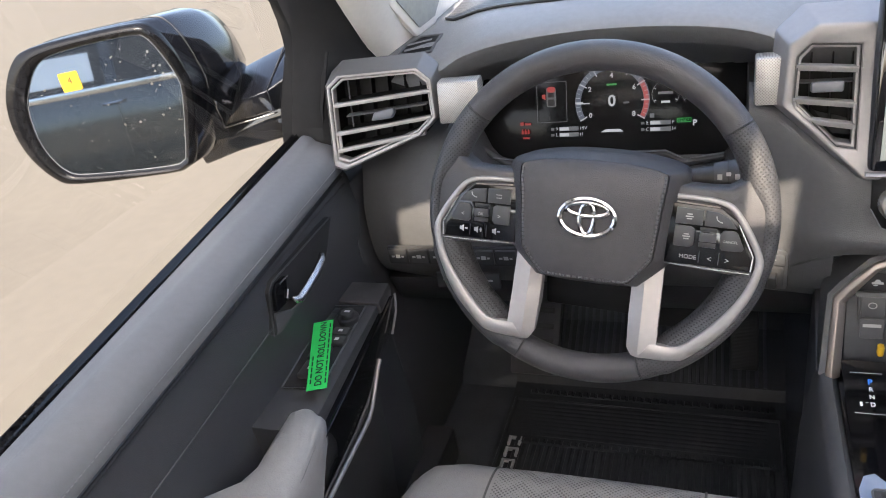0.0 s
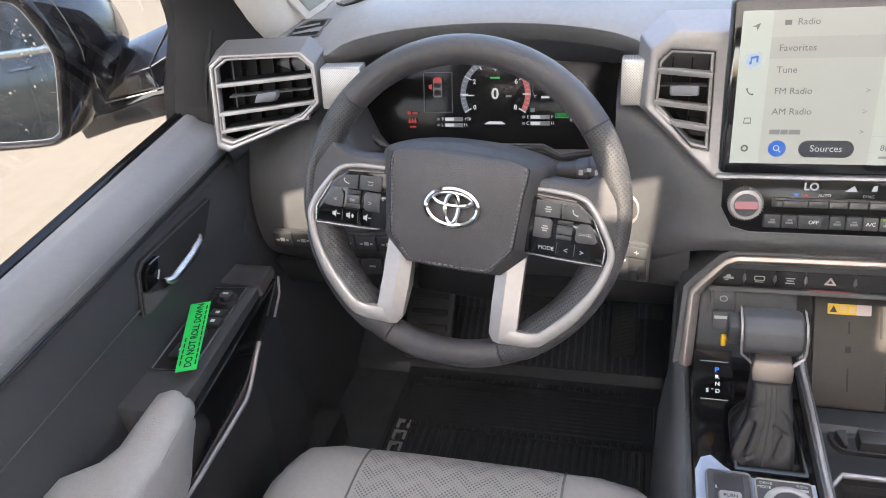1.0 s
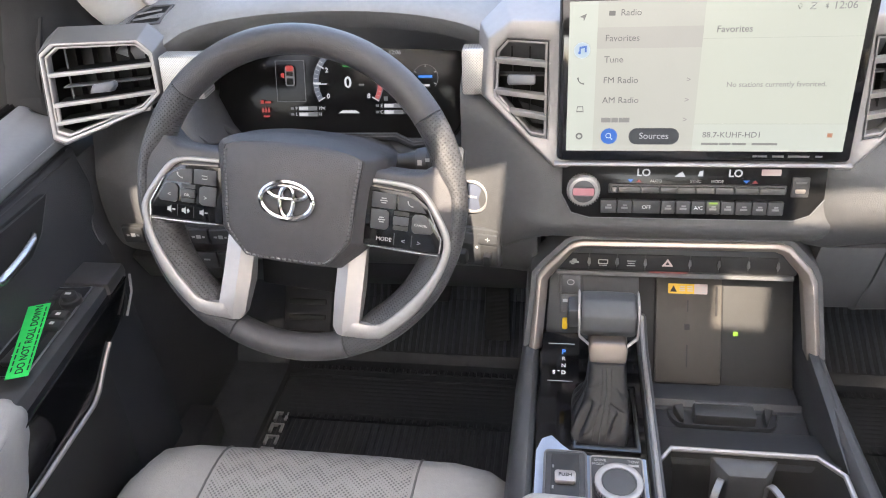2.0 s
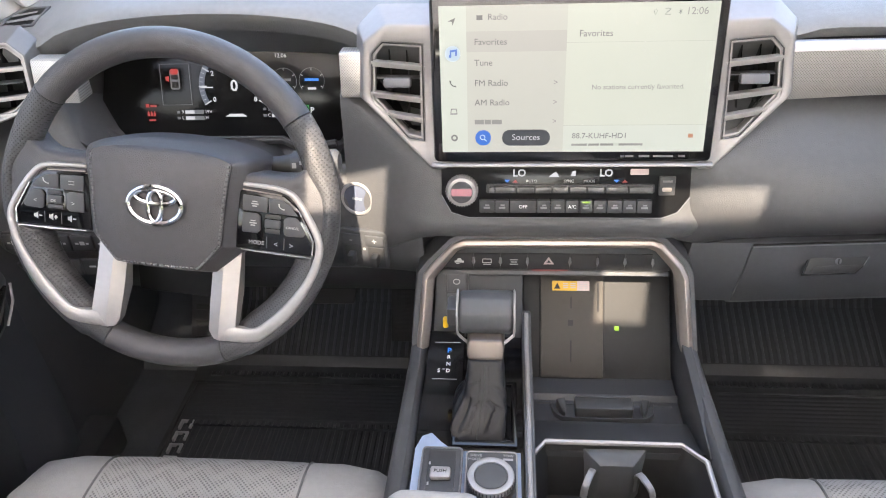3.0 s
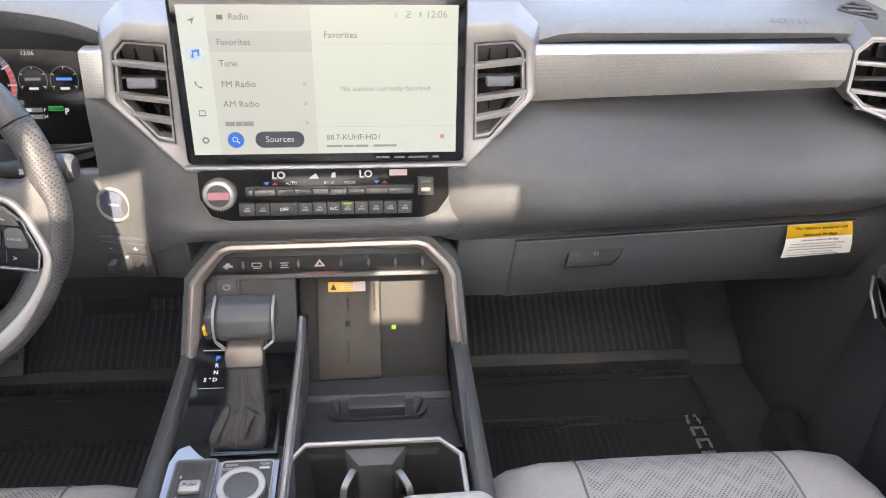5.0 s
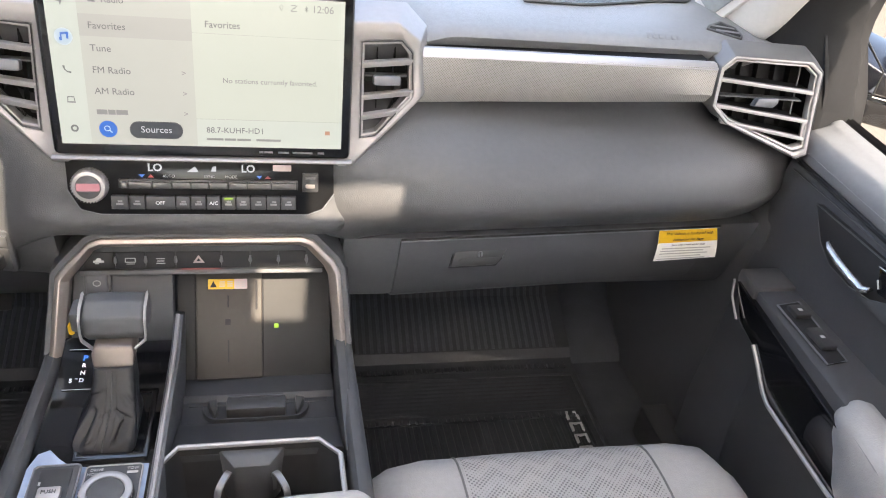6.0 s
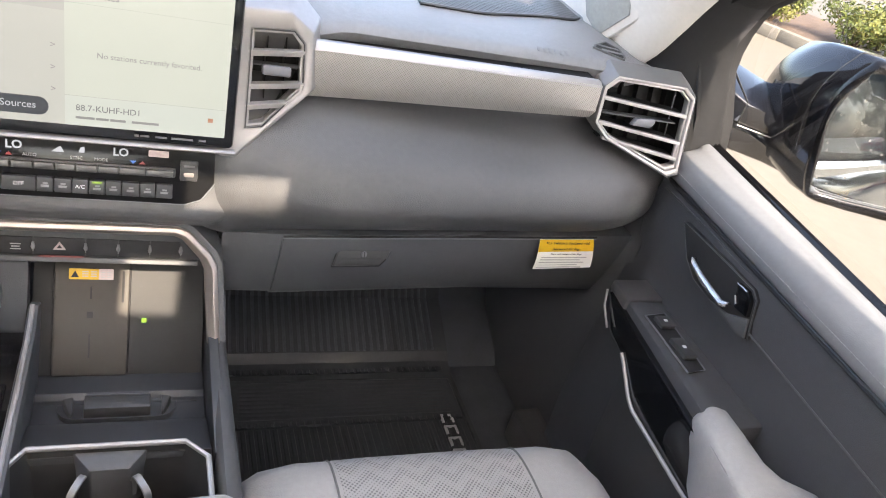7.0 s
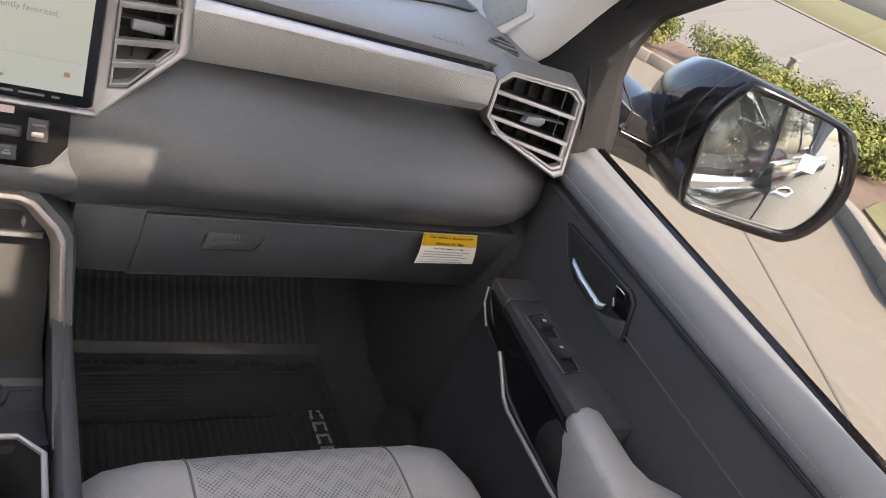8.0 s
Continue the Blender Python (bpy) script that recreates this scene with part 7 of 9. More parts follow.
part("collar", loft([[(-0.1 + sx * w, y0 + sy * d, z) for sx, sy in ((-1, -1), (1, -1), (1, 1), (-1, 1))] for w, d, y0, z in ((0.020, 0.018, -0.124, 1.102), (0.0225, 0.019, -0.128, 1.094), (0.0215, 0.019, -0.133, 1.084), (0.0195, 0.018, -0.136, 1.079))], b=0.003), mat("dark_bronze", (0.16, 0.135, 0.12), 0.42, metal=0.7, var=0.05), sh, "satin dark bronze collar")
BOOTLEATHER = mat("boot_leather", (0.013, 0.013, 0.0145), 0.36, grain=900, bump=0.25, var=0.15, spec=0.3)
# creases: angle from the front and height at both ends, depth, width
CREASES = ((0.12, 0.50, 0.85, 0.66, 0.0042, 0.14), (0.62, 0.60, 0.34, 0.90, 0.006, 0.14), (-0.66, 0.48, -0.70, 0.97, 0.0075, 0.12), (-0.06, 0.52, -0.55, 0.63, 0.0028, 0.10), (0.50, 0.30, 0.85, 0.48, 0.003, 0.10), (-0.35, 0.22, -0.85, 0.36, 0.0025, 0.10), (-0.30, 0.80, -0.62, 0.92, 0.003, 0.10), (1.25, 0.40, 1.15, 0.95, 0.007, 0.16), (-1.35, 0.35, -1.2, 0.95, 0.006, 0.16), (2.2, 0.4, 2.4, 0.95, 0.005, 0.2), (-2.3, 0.4, -2.2, 0.95, 0.005, 0.2))
boot_rings = []
for i in range(37):
    t = i / 36
    w = 0.0213 + 0.002 * ease(0.03, 0.45, t) + 0.0085 * ease(0.5, 0.93, t)
    d = 0.019 + 0.004 * ease(0.1, 0.5, t) + 0.018 * ease(0.45, 1.0, t)
    y0, z = -0.138 - 0.037 * t ** 0.8, 1.082 - 0.0695 * t
    e = 5 + 5 * t
    ring = []
    for j in range(96):
        a = 2 * math.pi * j / 96
        ca, sa = math.cos(a), math.sin(a)
        q = 1 / max(abs(ca) ** e + abs(sa) ** e, 1e-6) ** (1 / e)
        f = math.atan2(ca, -sa)
        dent = 0.0
        for a0, t0, a1, t1, depth, wide in CREASES:
            if t0 < t < t1:
                u = (t - t0) / (t1 - t0)
                g = (f - a0 - (a1 - a0) * u) / wide
                dent += depth * (math.exp(-abs(g) * 1.6) - 0.45 * math.exp(-(abs(g) - 1.6) ** 2)) * math.sin(math.pi * u) ** 0.6
        r_ = math.hypot(w * ca * q, d * sa * q)
        k = 1 - dent / r_
        ring.append((-0.1 - 0.008 * ease(0.35, 1, t) + w * ca * q * k, y0 + d * sa * q * k, z))
    boot_rings.append(ring)
part("boot", loft(boot_rings), BOOTLEATHER, sh, "creased black leather boot", angle=35)
stz = []
for jj in (68, 75):
    for i in range(1, 34):
        p, q = Vector(boot_rings[i][jj]), Vector(boot_rings[i + 1][jj])
        out = Vector((0, -0.0005, 0.0002))
        stz.append(tube([p + out, p.lerp(q, 0.6) + out], 0.0005, 5))
part("boot_stitching", join(*stz), mat("boot_thread", (0.014, 0.014, 0.014), 0.7, var=0.0), sh, "double row of dark stitches")
mid = [Vector(r[72]).lerp(Vector(r[71]), 0.5) + Vector((0, -0.0002, 0)) for r in boot_rings]
part("boot_seam", tube(mid[1:], 0.0007, 5), BLACK, sh)
part("boot_frame", moved(rim([(-0.138, -0.225, 0), (-0.062, -0.225, 0), (-0.062, -0.118, 0), (-0.138, -0.118, 0)], [(-0.131, -0.216, 0), (-0.069, -0.216, 0), (-0.069, -0.125, 0), (-0.131, -0.125, 0)], (0, 0, 0.004), 0.0015), Matrix.Translation((0, 0, 1.0115))), GLOSS, sh, "gloss black boot frame")

# armrest lid behind the cupholders
lidm = root("console_lid", (-0.014, -0.6, 0.92), "grey padded console armrest lid with a notched front", "armrest")
part("pad", prism([(-0.195, -0.8, 1.03), (-0.195, -0.345, 1.03), (-0.18, -0.333, 1.03), (-0.105, -0.335, 1.03), (-0.09, -0.36, 1.03), (0.06, -0.36, 1.03), (0.075, -0.335, 1.03), (0.155, -0.333, 1.03), (0.17, -0.345, 1.03), (0.17, -0.8, 1.03)], (0, 0, 0.045), 0.012, 3), GREY_SEAT, lidm)
part("bin", box(-0.185, 0.16, -0.79, -0.465, 0.915, 1.035, 0.003), BLACK, lidm)

# ---- front doors ----
DOORTRIM = mat("door_trim_plastic", (0.05, 0.052, 0.057), 0.5, grain=900, bump=0.25, var=0.1)
def door(s, driver):
    d = root("driver_door" if driver else "passenger_door", (s * 0.93, -0.3, 0.6), ("closed driver door, charcoal with a grey padded top and a green window notice" if driver else "closed passenger door, charcoal with a grey padded top and armrest"), "car door", "front doors")

    def X(pts):
        return [(s * p[0], p[1], p[2]) for p in pts]
    ys = [0.05, 0.0, -0.1, -0.25, -0.4, -0.55, -0.7, -0.88]

    def inset(y):
        return 0.0 + 0.055 * (0.05 - y)      # the panel draws nearer towards the rear
    def belt(y):
        """The height of the window line, which falls towards the rear."""
        return 1.310 + 0.085 * (y + 0.08)
    # inner panel
    part("inner_panel", loft([X([(0.9, y, min(1.29, belt(y) - 0.02)), (0.856 - 0.6 * inset(y), y, 1.275), (0.843 - 0.6 * inset(y), y, 1.255), (0.842 - 0.5 * inset(y), y, 1.235), (0.836 - 0.3 * inset(y), y, 1.2), (0.849 - 0.3 * inset(y), y, 1.13), (0.84, y, 1.06), (0.835, y, 0.95), (0.825, y, 0.8), (0.83, y, 0.66), (0.9, y, 0.62), (0.925, y, 0.9)]) for y in ys], b=0.003), DOORTRIM, d, "charcoal door panel")
    # grey padded top with a rounded front end
    rings = []
    for y, k in ((0.058, 0.72), (0.05, 0.9), (0.035, 1.0), (0.0, 1.0), (-0.1, 1.0), (-0.25, 1.0), (-0.4, 1.0), (-0.55, 1.0), (-0.72, 1.0), (-0.88, 1.0)):
        dr = 0.035 * max(0, 0.03 - y)
        xi = 0.835 - 0.045 * (0.04 - y) - (1 - k) * -0.12
        zo = belt(y)
        rings.append(smooth_line(X([(0.903, y, zo - 0.016), (0.9025, y, zo - 0.003), (0.896, y, zo + 0.001), ((0.89 + xi + 0.035) / 2, y, (zo + 1.318 - dr * .9) / 2 - (1 - k) * 0.015), (xi + 0.035, y, 1.314 - dr * .9 - (1 - k) * 0.03), (xi + 0.008, y, 1.304 - dr - (1 - k) * 0.03), (xi, y, 1.288 - dr - (1 - k) * 0.02), (xi + 0.004, y, 1.27 - dr), (xi + 0.02, y, 1.262 - dr)]), 3) + [Vector((s * 0.9, y, 1.262 - dr))])
    pad = part("top_pad", loft(rings), GREY_PAD, d, "grey padded door top", angle=60)
    part("pad_gap", tube(X([(0.8442 - 0.045 * (0.04 - y), y, 1.2605 - 0.035 * max(0, 0.03 - y)) for y in (0.03, -0.1, -0.25, -0.4, -0.55, -0.72, -0.86)]), 0.0026, 6), BLACKOUT, d, "dark gap under the pad")
    stch = []
    n = 170
    for i in range(n):
        y0 = 0.03 - 0.88 * i / n
        y1 = y0 - 0.0032
        p = []
        for y in (y0, y1):
            dr = 0.035 * max(0, 0.03 - y)
            xi = 0.835 - 0.045 * (0.04 - y)
            p.append((s * (xi - 0.0008), y, 1.286 - dr))
        stch.append(tube(p, 0.0007, 4))
    part("pad_stitching", join(*stch), PALESTITCH, pad)
    part("pad_lip", tube(X([(0.8475 - 0.045 * (0.04 - y), y, 1.261 - 0.035 * max(0, 0.03 - y)) for y in (0.04, -0.1, -0.25, -0.4, -0.6, -0.88)]), 0.004, 6), BLACK, pad)
    # rubber seal, glass, window frame
    part("belt_seal", loft([X([(0.9035, y, belt(y) - 0.02), (0.9035, y, belt(y) - 0.003), (0.9075, y, belt(y) + 0.004), (0.9105, y, belt(y) - 0.001), (0.9135, y, belt(y) + 0.004), (0.9185, y, belt(y) + 0.001), (0.9185, y, belt(y) - 0.02)]) for y in (0.075, -0.2, -0.5, -0.9)], b=0.001), LIPBLACK, d, "black double-lipped window seal")
    part("outer_trim", loft([X([(0.9285, y, belt(y) - 0.03), (0.9285, y, belt(y) - 0.012), (0.945, y, belt(y) - 0.022), (0.947, y, belt(y) - 0.045)]) for y in (0.16, -0.2, -0.5, -0.91)]), CHROME, d, "bright chrome window moulding")
    g = loft([X([(0.928, 0.2, 1.27), (0.79, -0.2, 1.85)]), X([(0.928, -0.9, 1.26), (0.79, -0.9, 1.85)])], closed=False, caps=False)
    part("window_glass", g, FILM, d, "side window with a light film")
    # front sail and sloping frame
    fr = [(0.04, 1.29, 0.925), (0.05, 1.36, 0.915), (0.092, 1.49, 0.885), (0.02, 1.535, 0.87), (-0.13, 1.63, 0.85), (-0.42, 1.80, 0.80), (-0.6, 1.845, 0.79), (-0.9, 1.85, 0.79)]
    rings = [X([(x - 0.06, y, z), (x - 0.06, y + 0.03, z + 0.02), (x + 0.02, y + 0.06, z + 0.04), (x + 0.012, y, z)]) for y, z, x in fr]
    part("window_frame", loft(rings, b=0.003), BLACKOUT, d, "black window frame")
    part("outer_skin", loft([X([(0.945, y, belt(y) - 0.04), (0.985, y, 1.17), (0.998, y, 1.0), (0.983, y, 0.75), (0.955, y, 0.52), (0.91, y, 0.52), (0.915, y, belt(y) - 0.03)]) for y in (0.35, 0.0, -0.4, -0.905)]), PAINT, d, "glossy black outer skin")
    # pull recess and chrome release lever
    rec = [(0.0, y, z) for y, z in ((-0.05, 1.237), (-0.12, 1.2365), (-0.214, 1.2355), (-0.227, 1.227), (-0.236, 1.199), (-0.243, 1.175), (-0.226, 1.171), (-0.115, 1.180), (-0.085, 1.197))]
    rx = 0.827
    part("recess_line", tube(X([(rx + 0.0012, p[1], p[2]) for p in rec]), 0.0012, 6, True), BLACK, d)
    part("handle_recess", prism(X([(rx + 0.0, p[1], p[2]) for p in rec]), (s * 0.012, 0, 0), 0.002), BLACKOUT, d, "black handle recess")
    part("recess_plate", prism(X([(rx - 0.003, y, z) for y, z in ((-0.196, 1.183), (-0.232, 1.201), (-0.240, 1.176), (-0.226, 1.1725), (-0.16, 1.1775))]), (s * 0.006, 0, 0), 0.001), DARK, d)
    part("release_lever", loft([X([(rx - 0.004 - k, y, z + w), (rx - 0.011 - k, y, z + 0.001), (rx - 0.008 - k, y, z - w), (rx + 0.002 - k, y, z)]) for y, z, k, w in ((-0.1, 1.2075, -0.004, 0.003), (-0.108, 1.203, 0.0, 0.0055), (-0.135, 1.198, 0.003, 0.006), (-0.165, 1.194, 0.004, 0.0062), (-0.186, 1.192, 0.004, 0.006), (-0.196, 1.197, 0.001, 0.005))], b=0.0015), SATINCHROME, d, "satin chrome door release lever")
    lock = part("lock_tab", prism(X([(rx - 0.006, y, z) for y, z in ((-0.192, 1.231), (-0.213, 1.2325), (-0.224, 1.225), (-0.231, 1.2025), (-0.205, 1.200))]), (s * 0.008, 0, 0), 0.002), LIPBLACK, d, "black lock tab")
    part("lock_edge", tube(X([(rx - 0.008, -0.194, 1.2315), (rx - 0.008, -0.205, 1.2325), (rx - 0.008, -0.214, 1.232)]), 0.0011, 6), SATINCHROME, lock)
    part("lock_mark", tube(X([(rx - 0.0075, -0.2, 1.216), (rx - 0.0075, -0.207, 1.207)]), 0.0011, 6), GREYMARK, lock)
    # armrest block with switch top
    top = [(0.866, -0.012), (0.787, -0.013), (0.781, -0.08), (0.766, -0.288), (0.775, -0.32), (0.85, -0.32)]
    rings = [X([(x, y, 1.098 - 0.01 * max(0, -y - 0.05)) for x, y in top]), X([(x + 0.008, y, 1.03) for x, y in top]), X([(x + 0.03, y - 0.01, 0.995) for x, y in top])]
    part("armrest_block", loft(rings, b=0.004), DOORTRIM, d, "charcoal switch panel block")
    part("front_cap", loft([X([(x + dx, y, z) for x, y in ((0.868, -0.010), (0.784, -0.0105), (0.7785, -0.064), (0.866, -0.063))]) for dx, z in ((0.003, 1.075), (-0.0015, 1.09), (0.0, 1.1025))], b=0.003), mat("satin_dark_metal", (0.13, 0.125, 0.125), 0.4, metal=0.6, var=0.05) if driver else bpy.data.materials["satin_dark_metal"], d, "satin dark grey cap")
    part("gloss_insert", prism(X([(0.777, -0.02, 1.086), (0.7715, -0.085, 1.083), (0.757, -0.288, 1.073), (0.758, -0.36, 1.06), (0.774, -0.36, 0.972), (0.778, -0.175, 0.98), (0.78, -0.15, 0.988), (0.782, -0.105, 1.02), (0.783, -0.05, 1.034)]), (s * 0.012, 0, 0), 0.002), GLOSS, d, "piano black insert")
    bz_ = [(0.853, -0.075), (0.797, -0.07), (0.782, -0.247), (0.836, -0.252)] if driver else [(0.828, -0.094), (0.79, -0.1), (0.786, -0.222), (0.818, -0.217)]
    part("switch_bezel", prism(X([(x, y, 1.0985 + 0.01 * (y + 0.075)) for x, y in bz_]), (0, 0, 0.003), 0.001), BLACKOUT, d, "black switch bezel")
    part("bezel_line", tube(X([(x, y, 1.1013 + 0.01 * (y + 0.075)) for x, y in bz_]), 0.0014, 6, True), FRAMEGREY, d)
    sw = [((0.815, 0.791), (-0.147, -0.131)), ((0.812, 0.788), (-0.166, -0.15)), ((0.826, 0.8), (-0.2, -0.172)), ((0.822, 0.797), (-0.235, -0.205))] if driver else [((0.822, 0.798), (-0.132, -0.108)), ((0.816, 0.794), (-0.198, -0.158))]
    for (xa, xb), (ya, yb) in sw:
        k = part("window_switch", box(min(s * xa, s * xb), max(s * xa, s * xb), ya, yb, 1.1005, 1.1085, 0.002), BLACK, d, "black window switch")
        part("switch_mark", box(s * (xa + xb) / 2 - 0.003, s * (xa + xb) / 2 + 0.003, (ya + yb) / 2 - 0.003, (ya + yb) / 2 + 0.002, 1.1084, 1.1089, 0), WHITE, k)
    if driver:
        kn = part("mirror_knob", disc((s * 0.806, -0.107, 1.101), (0, 0, 1), 0.0145, 0.008, 24, 0.001), BLACK, d, "black mirror adjuster")
        part("knob_top", disc((s * 0.806, -0.107, 1.108), (0, 0, 1), 0.010, 0.009, 20, 0.002), BLACK, kn)
        part("knob_mark", box(s * 0.806 - 0.004, s * 0.806 + 0.004, -0.109, -0.105, 1.117, 1.1175, 0), WHITE, kn)
        for i in range(3):
            part("memory_key", box(s * 0.836 - 0.004, s * 0.836 + 0.006, -0.098 - i * 0.012, -0.083 - i * 0.012, 1.1005, 1.105, 0.001), BLACK, d)
    # grey armrest: a slim pull in front, broad behind
    rings = []
    for y, xo, xi, zt, zb in ((-0.283, 0.806, 0.763, 1.095, 1.03), (-0.293, 0.81, 0.757, 1.1, 1.005), (-0.33, 0.808, 0.750, 1.1, 0.985), (-0.375, 0.806, 0.744, 1.098, 0.972), (-0.40, 0.815, 0.742, 1.097, 0.968), (-0.425, 0.845, 0.740, 1.096, 0.965), (-0.6, 0.85, 0.735, 1.094, 0.96), (-0.85, 0.85, 0.735, 1.092, 0.96)):
        rings.append(smooth_line(X([(xo, y, zt - 0.012), (xo - 0.012, y, zt), ((xo + xi) / 2, y, zt + 0.003), (xi + 0.012, y, zt), (xi, y, zt - 0.014), (xi + 0.006, y, (zt + zb) / 2), (xi + 0.02, y, zb)]), 3) + [Vector((s * xo, y, zb))])
    arm = part("armrest", loft(rings), GREY_SEAT, d, "grey leather armrest", angle=60)
    part("arm_seam", tube(X([(0.7645, -0.293, 1.094), (0.7515, -0.33, 1.087), (0.745, -0.375, 1.085), (0.7425, -0.6, 1.081), (0.7425, -0.85, 1.08)]), 0.0012, 5), PALESTITCH, arm)
    # map pocket with its bright edge
    part("pocket", loft([X([(0.80, y, zt), (0.79, y, zt - 0.004), (0.795, y, zt - 0.15), (0.81, y, 0.72), (0.835, y, 0.72), (0.835, y, zt)]) for y, zt in ((-0.105, 1.022), (-0.16, 0.985), (-0.31, 0.974), (-0.6, 0.966), (-0.86, 0.962))], b=0.002), BLACK, d, "black map pocket")
    part("pocket_trim", tube(X([(0.779, -0.10, 1.028), (0.779, -0.112, 1.020), (0.777, -0.155, 0.987), (0.775, -0.175, 0.981), (0.773, -0.31, 0.974), (0.778, -0.6, 0.967)]), 0.0032, 8), SILVER, d, "slim silver pocket edge")
    part("front_trim", tube(X([(0.777, -0.014, 1.085), (0.777, -0.022, 1.06), (0.779, -0.047, 1.034)]), 0.002, 6), SILVER, d)
    part("panel_seam", tube(X([(0.8405 - 0.0165 * (0.05 - y), y, 1.249 - 0.04 * max(0, -y - 0.05)) for y in (0.03, -0.1, -0.25, -0.4, -0.6, -0.85)]), 0.0016, 5), BLACK, d)
    part("panel_seam", tube(X([(0.8345 - 0.0165 * (0.05 - y), y, 1.185 + 0.06 * (y + 0.22)) for y in (-0.235, -0.4, -0.6, -0.85)]), 0.0012, 5), DARK, d)
    return d


ddoor = door(-1, True)
pdoor = door(1, False)
pdoor.location.x -= 0.024

# green notice on the driver's switches
NM = plane_frame((-0.8035, -0.197, 1.1145), (-0.0565, 0.1355, 0.004), (-1, -0.42, 0.0))
note = root("window_notice", NM, "green paper notice taped over the window switches", "label")
part("paper", slab([(-0.072, -0.0125), (0.07, -0.0135), (0.07, 0.0145), (-0.072, 0.0135)], NM, 0.0004, 0), GREENPAPER, note)
part("headline", writing("DO NOT ROLL DOWN", 0.0128, NM @ Matrix.Translation((0.001, -0.001, 0.0006)), "CENTER", 0.0001, 0.0002), BLACKINK, note)
part("small_print", join(*[bar(-0.062 + i * 0.0115, -0.053 + i * 0.0115, -0.0105, -0.0088, NM, 0.0002, 0.0005) for i in range(11)], *[bar(-0.06 + i * 0.0115, -0.0515 + i * 0.0115, 0.0085, 0.0102, NM, 0.0002, 0.0005) for i in range(5)]), BLACKINK, note)

# airbag tag hanging from the glove box edge
TG = plane_frame((0.688, 0.0445, 1.109), (1, 0.03, 0.02), (0, -0.1, 1))
tag = root("airbag_tag", TG, "yellow and white paper airbag tag hanging below the dash pad", "label")
part("paper", moved(loft([[(-0.05 - 0.004 * t + 0.012 * t, 0.03 - 0.06 * t, 0.004 * math.sin(3 * t)), (0.047 + 0.018 * t, 0.031 - 0.058 * t, 0.004 * math.sin(3 * t)), (0.047 + 0.018 * t, 0.031 - 0.058 * t, 0.004 * math.sin(3 * t) + 0.0005), (-0.05 + 0.008 * t, 0.03 - 0.06 * t, 0.004 * math.sin(3 * t) + 0.0005)] for t in (0, .2, .4, .6, .8, 1)]), TG), WHITEPAPER, tag)
part("yellow_band", moved(loft([[(-0.05 + 0.008 * t, 0.03 - 0.06 * t, 0.004 * math.sin(3 * t) + 0.0008), (0.047 + 0.018 * t, 0.031 - 0.058 * t, 0.004 * math.sin(3 * t) + 0.0008), (0.047 + 0.018 * t, 0.031 - 0.058 * t, 0.004 * math.sin(3 * t) + 0.001), (-0.05 + 0.008 * t, 0.03 - 0.06 * t, 0.004 * math.sin(3 * t) + 0.001)] for t in (0, .18, .36)]), TG), YELLOW, tag, "yellow heading band")
part("heading", writing("This Vehicle is Equipped with", 0.0068, TG @ Matrix.Translation((0.002, 0.0245, 0.0028)), "CENTER", 0.0001, 0.0001), BLACKINK, tag)
part("heading", writing("Advanced Air Bags", 0.0068, TG @ Matrix.Translation((0.002, 0.0145, 0.0048)), "CENTER", 0.0001, 0.0001), BLACKINK, tag)
part("heading", writing("Even with Advanced Air Bags", 0.0048, TG @ Matrix.Translation((0.005, 0.0045, 0.0052)), "CENTER", 0.0001), BLACKINK, tag)
part("small_print", join(*[bar(-0.038, 0.045 - 0.01 * (i % 2), -0.003 - i * 0.0058, -0.001 - i * 0.0058, TG, 0.0002, 0.0053 - 0.0009 * i) for i in range(5)]), GREYMARK, tag)


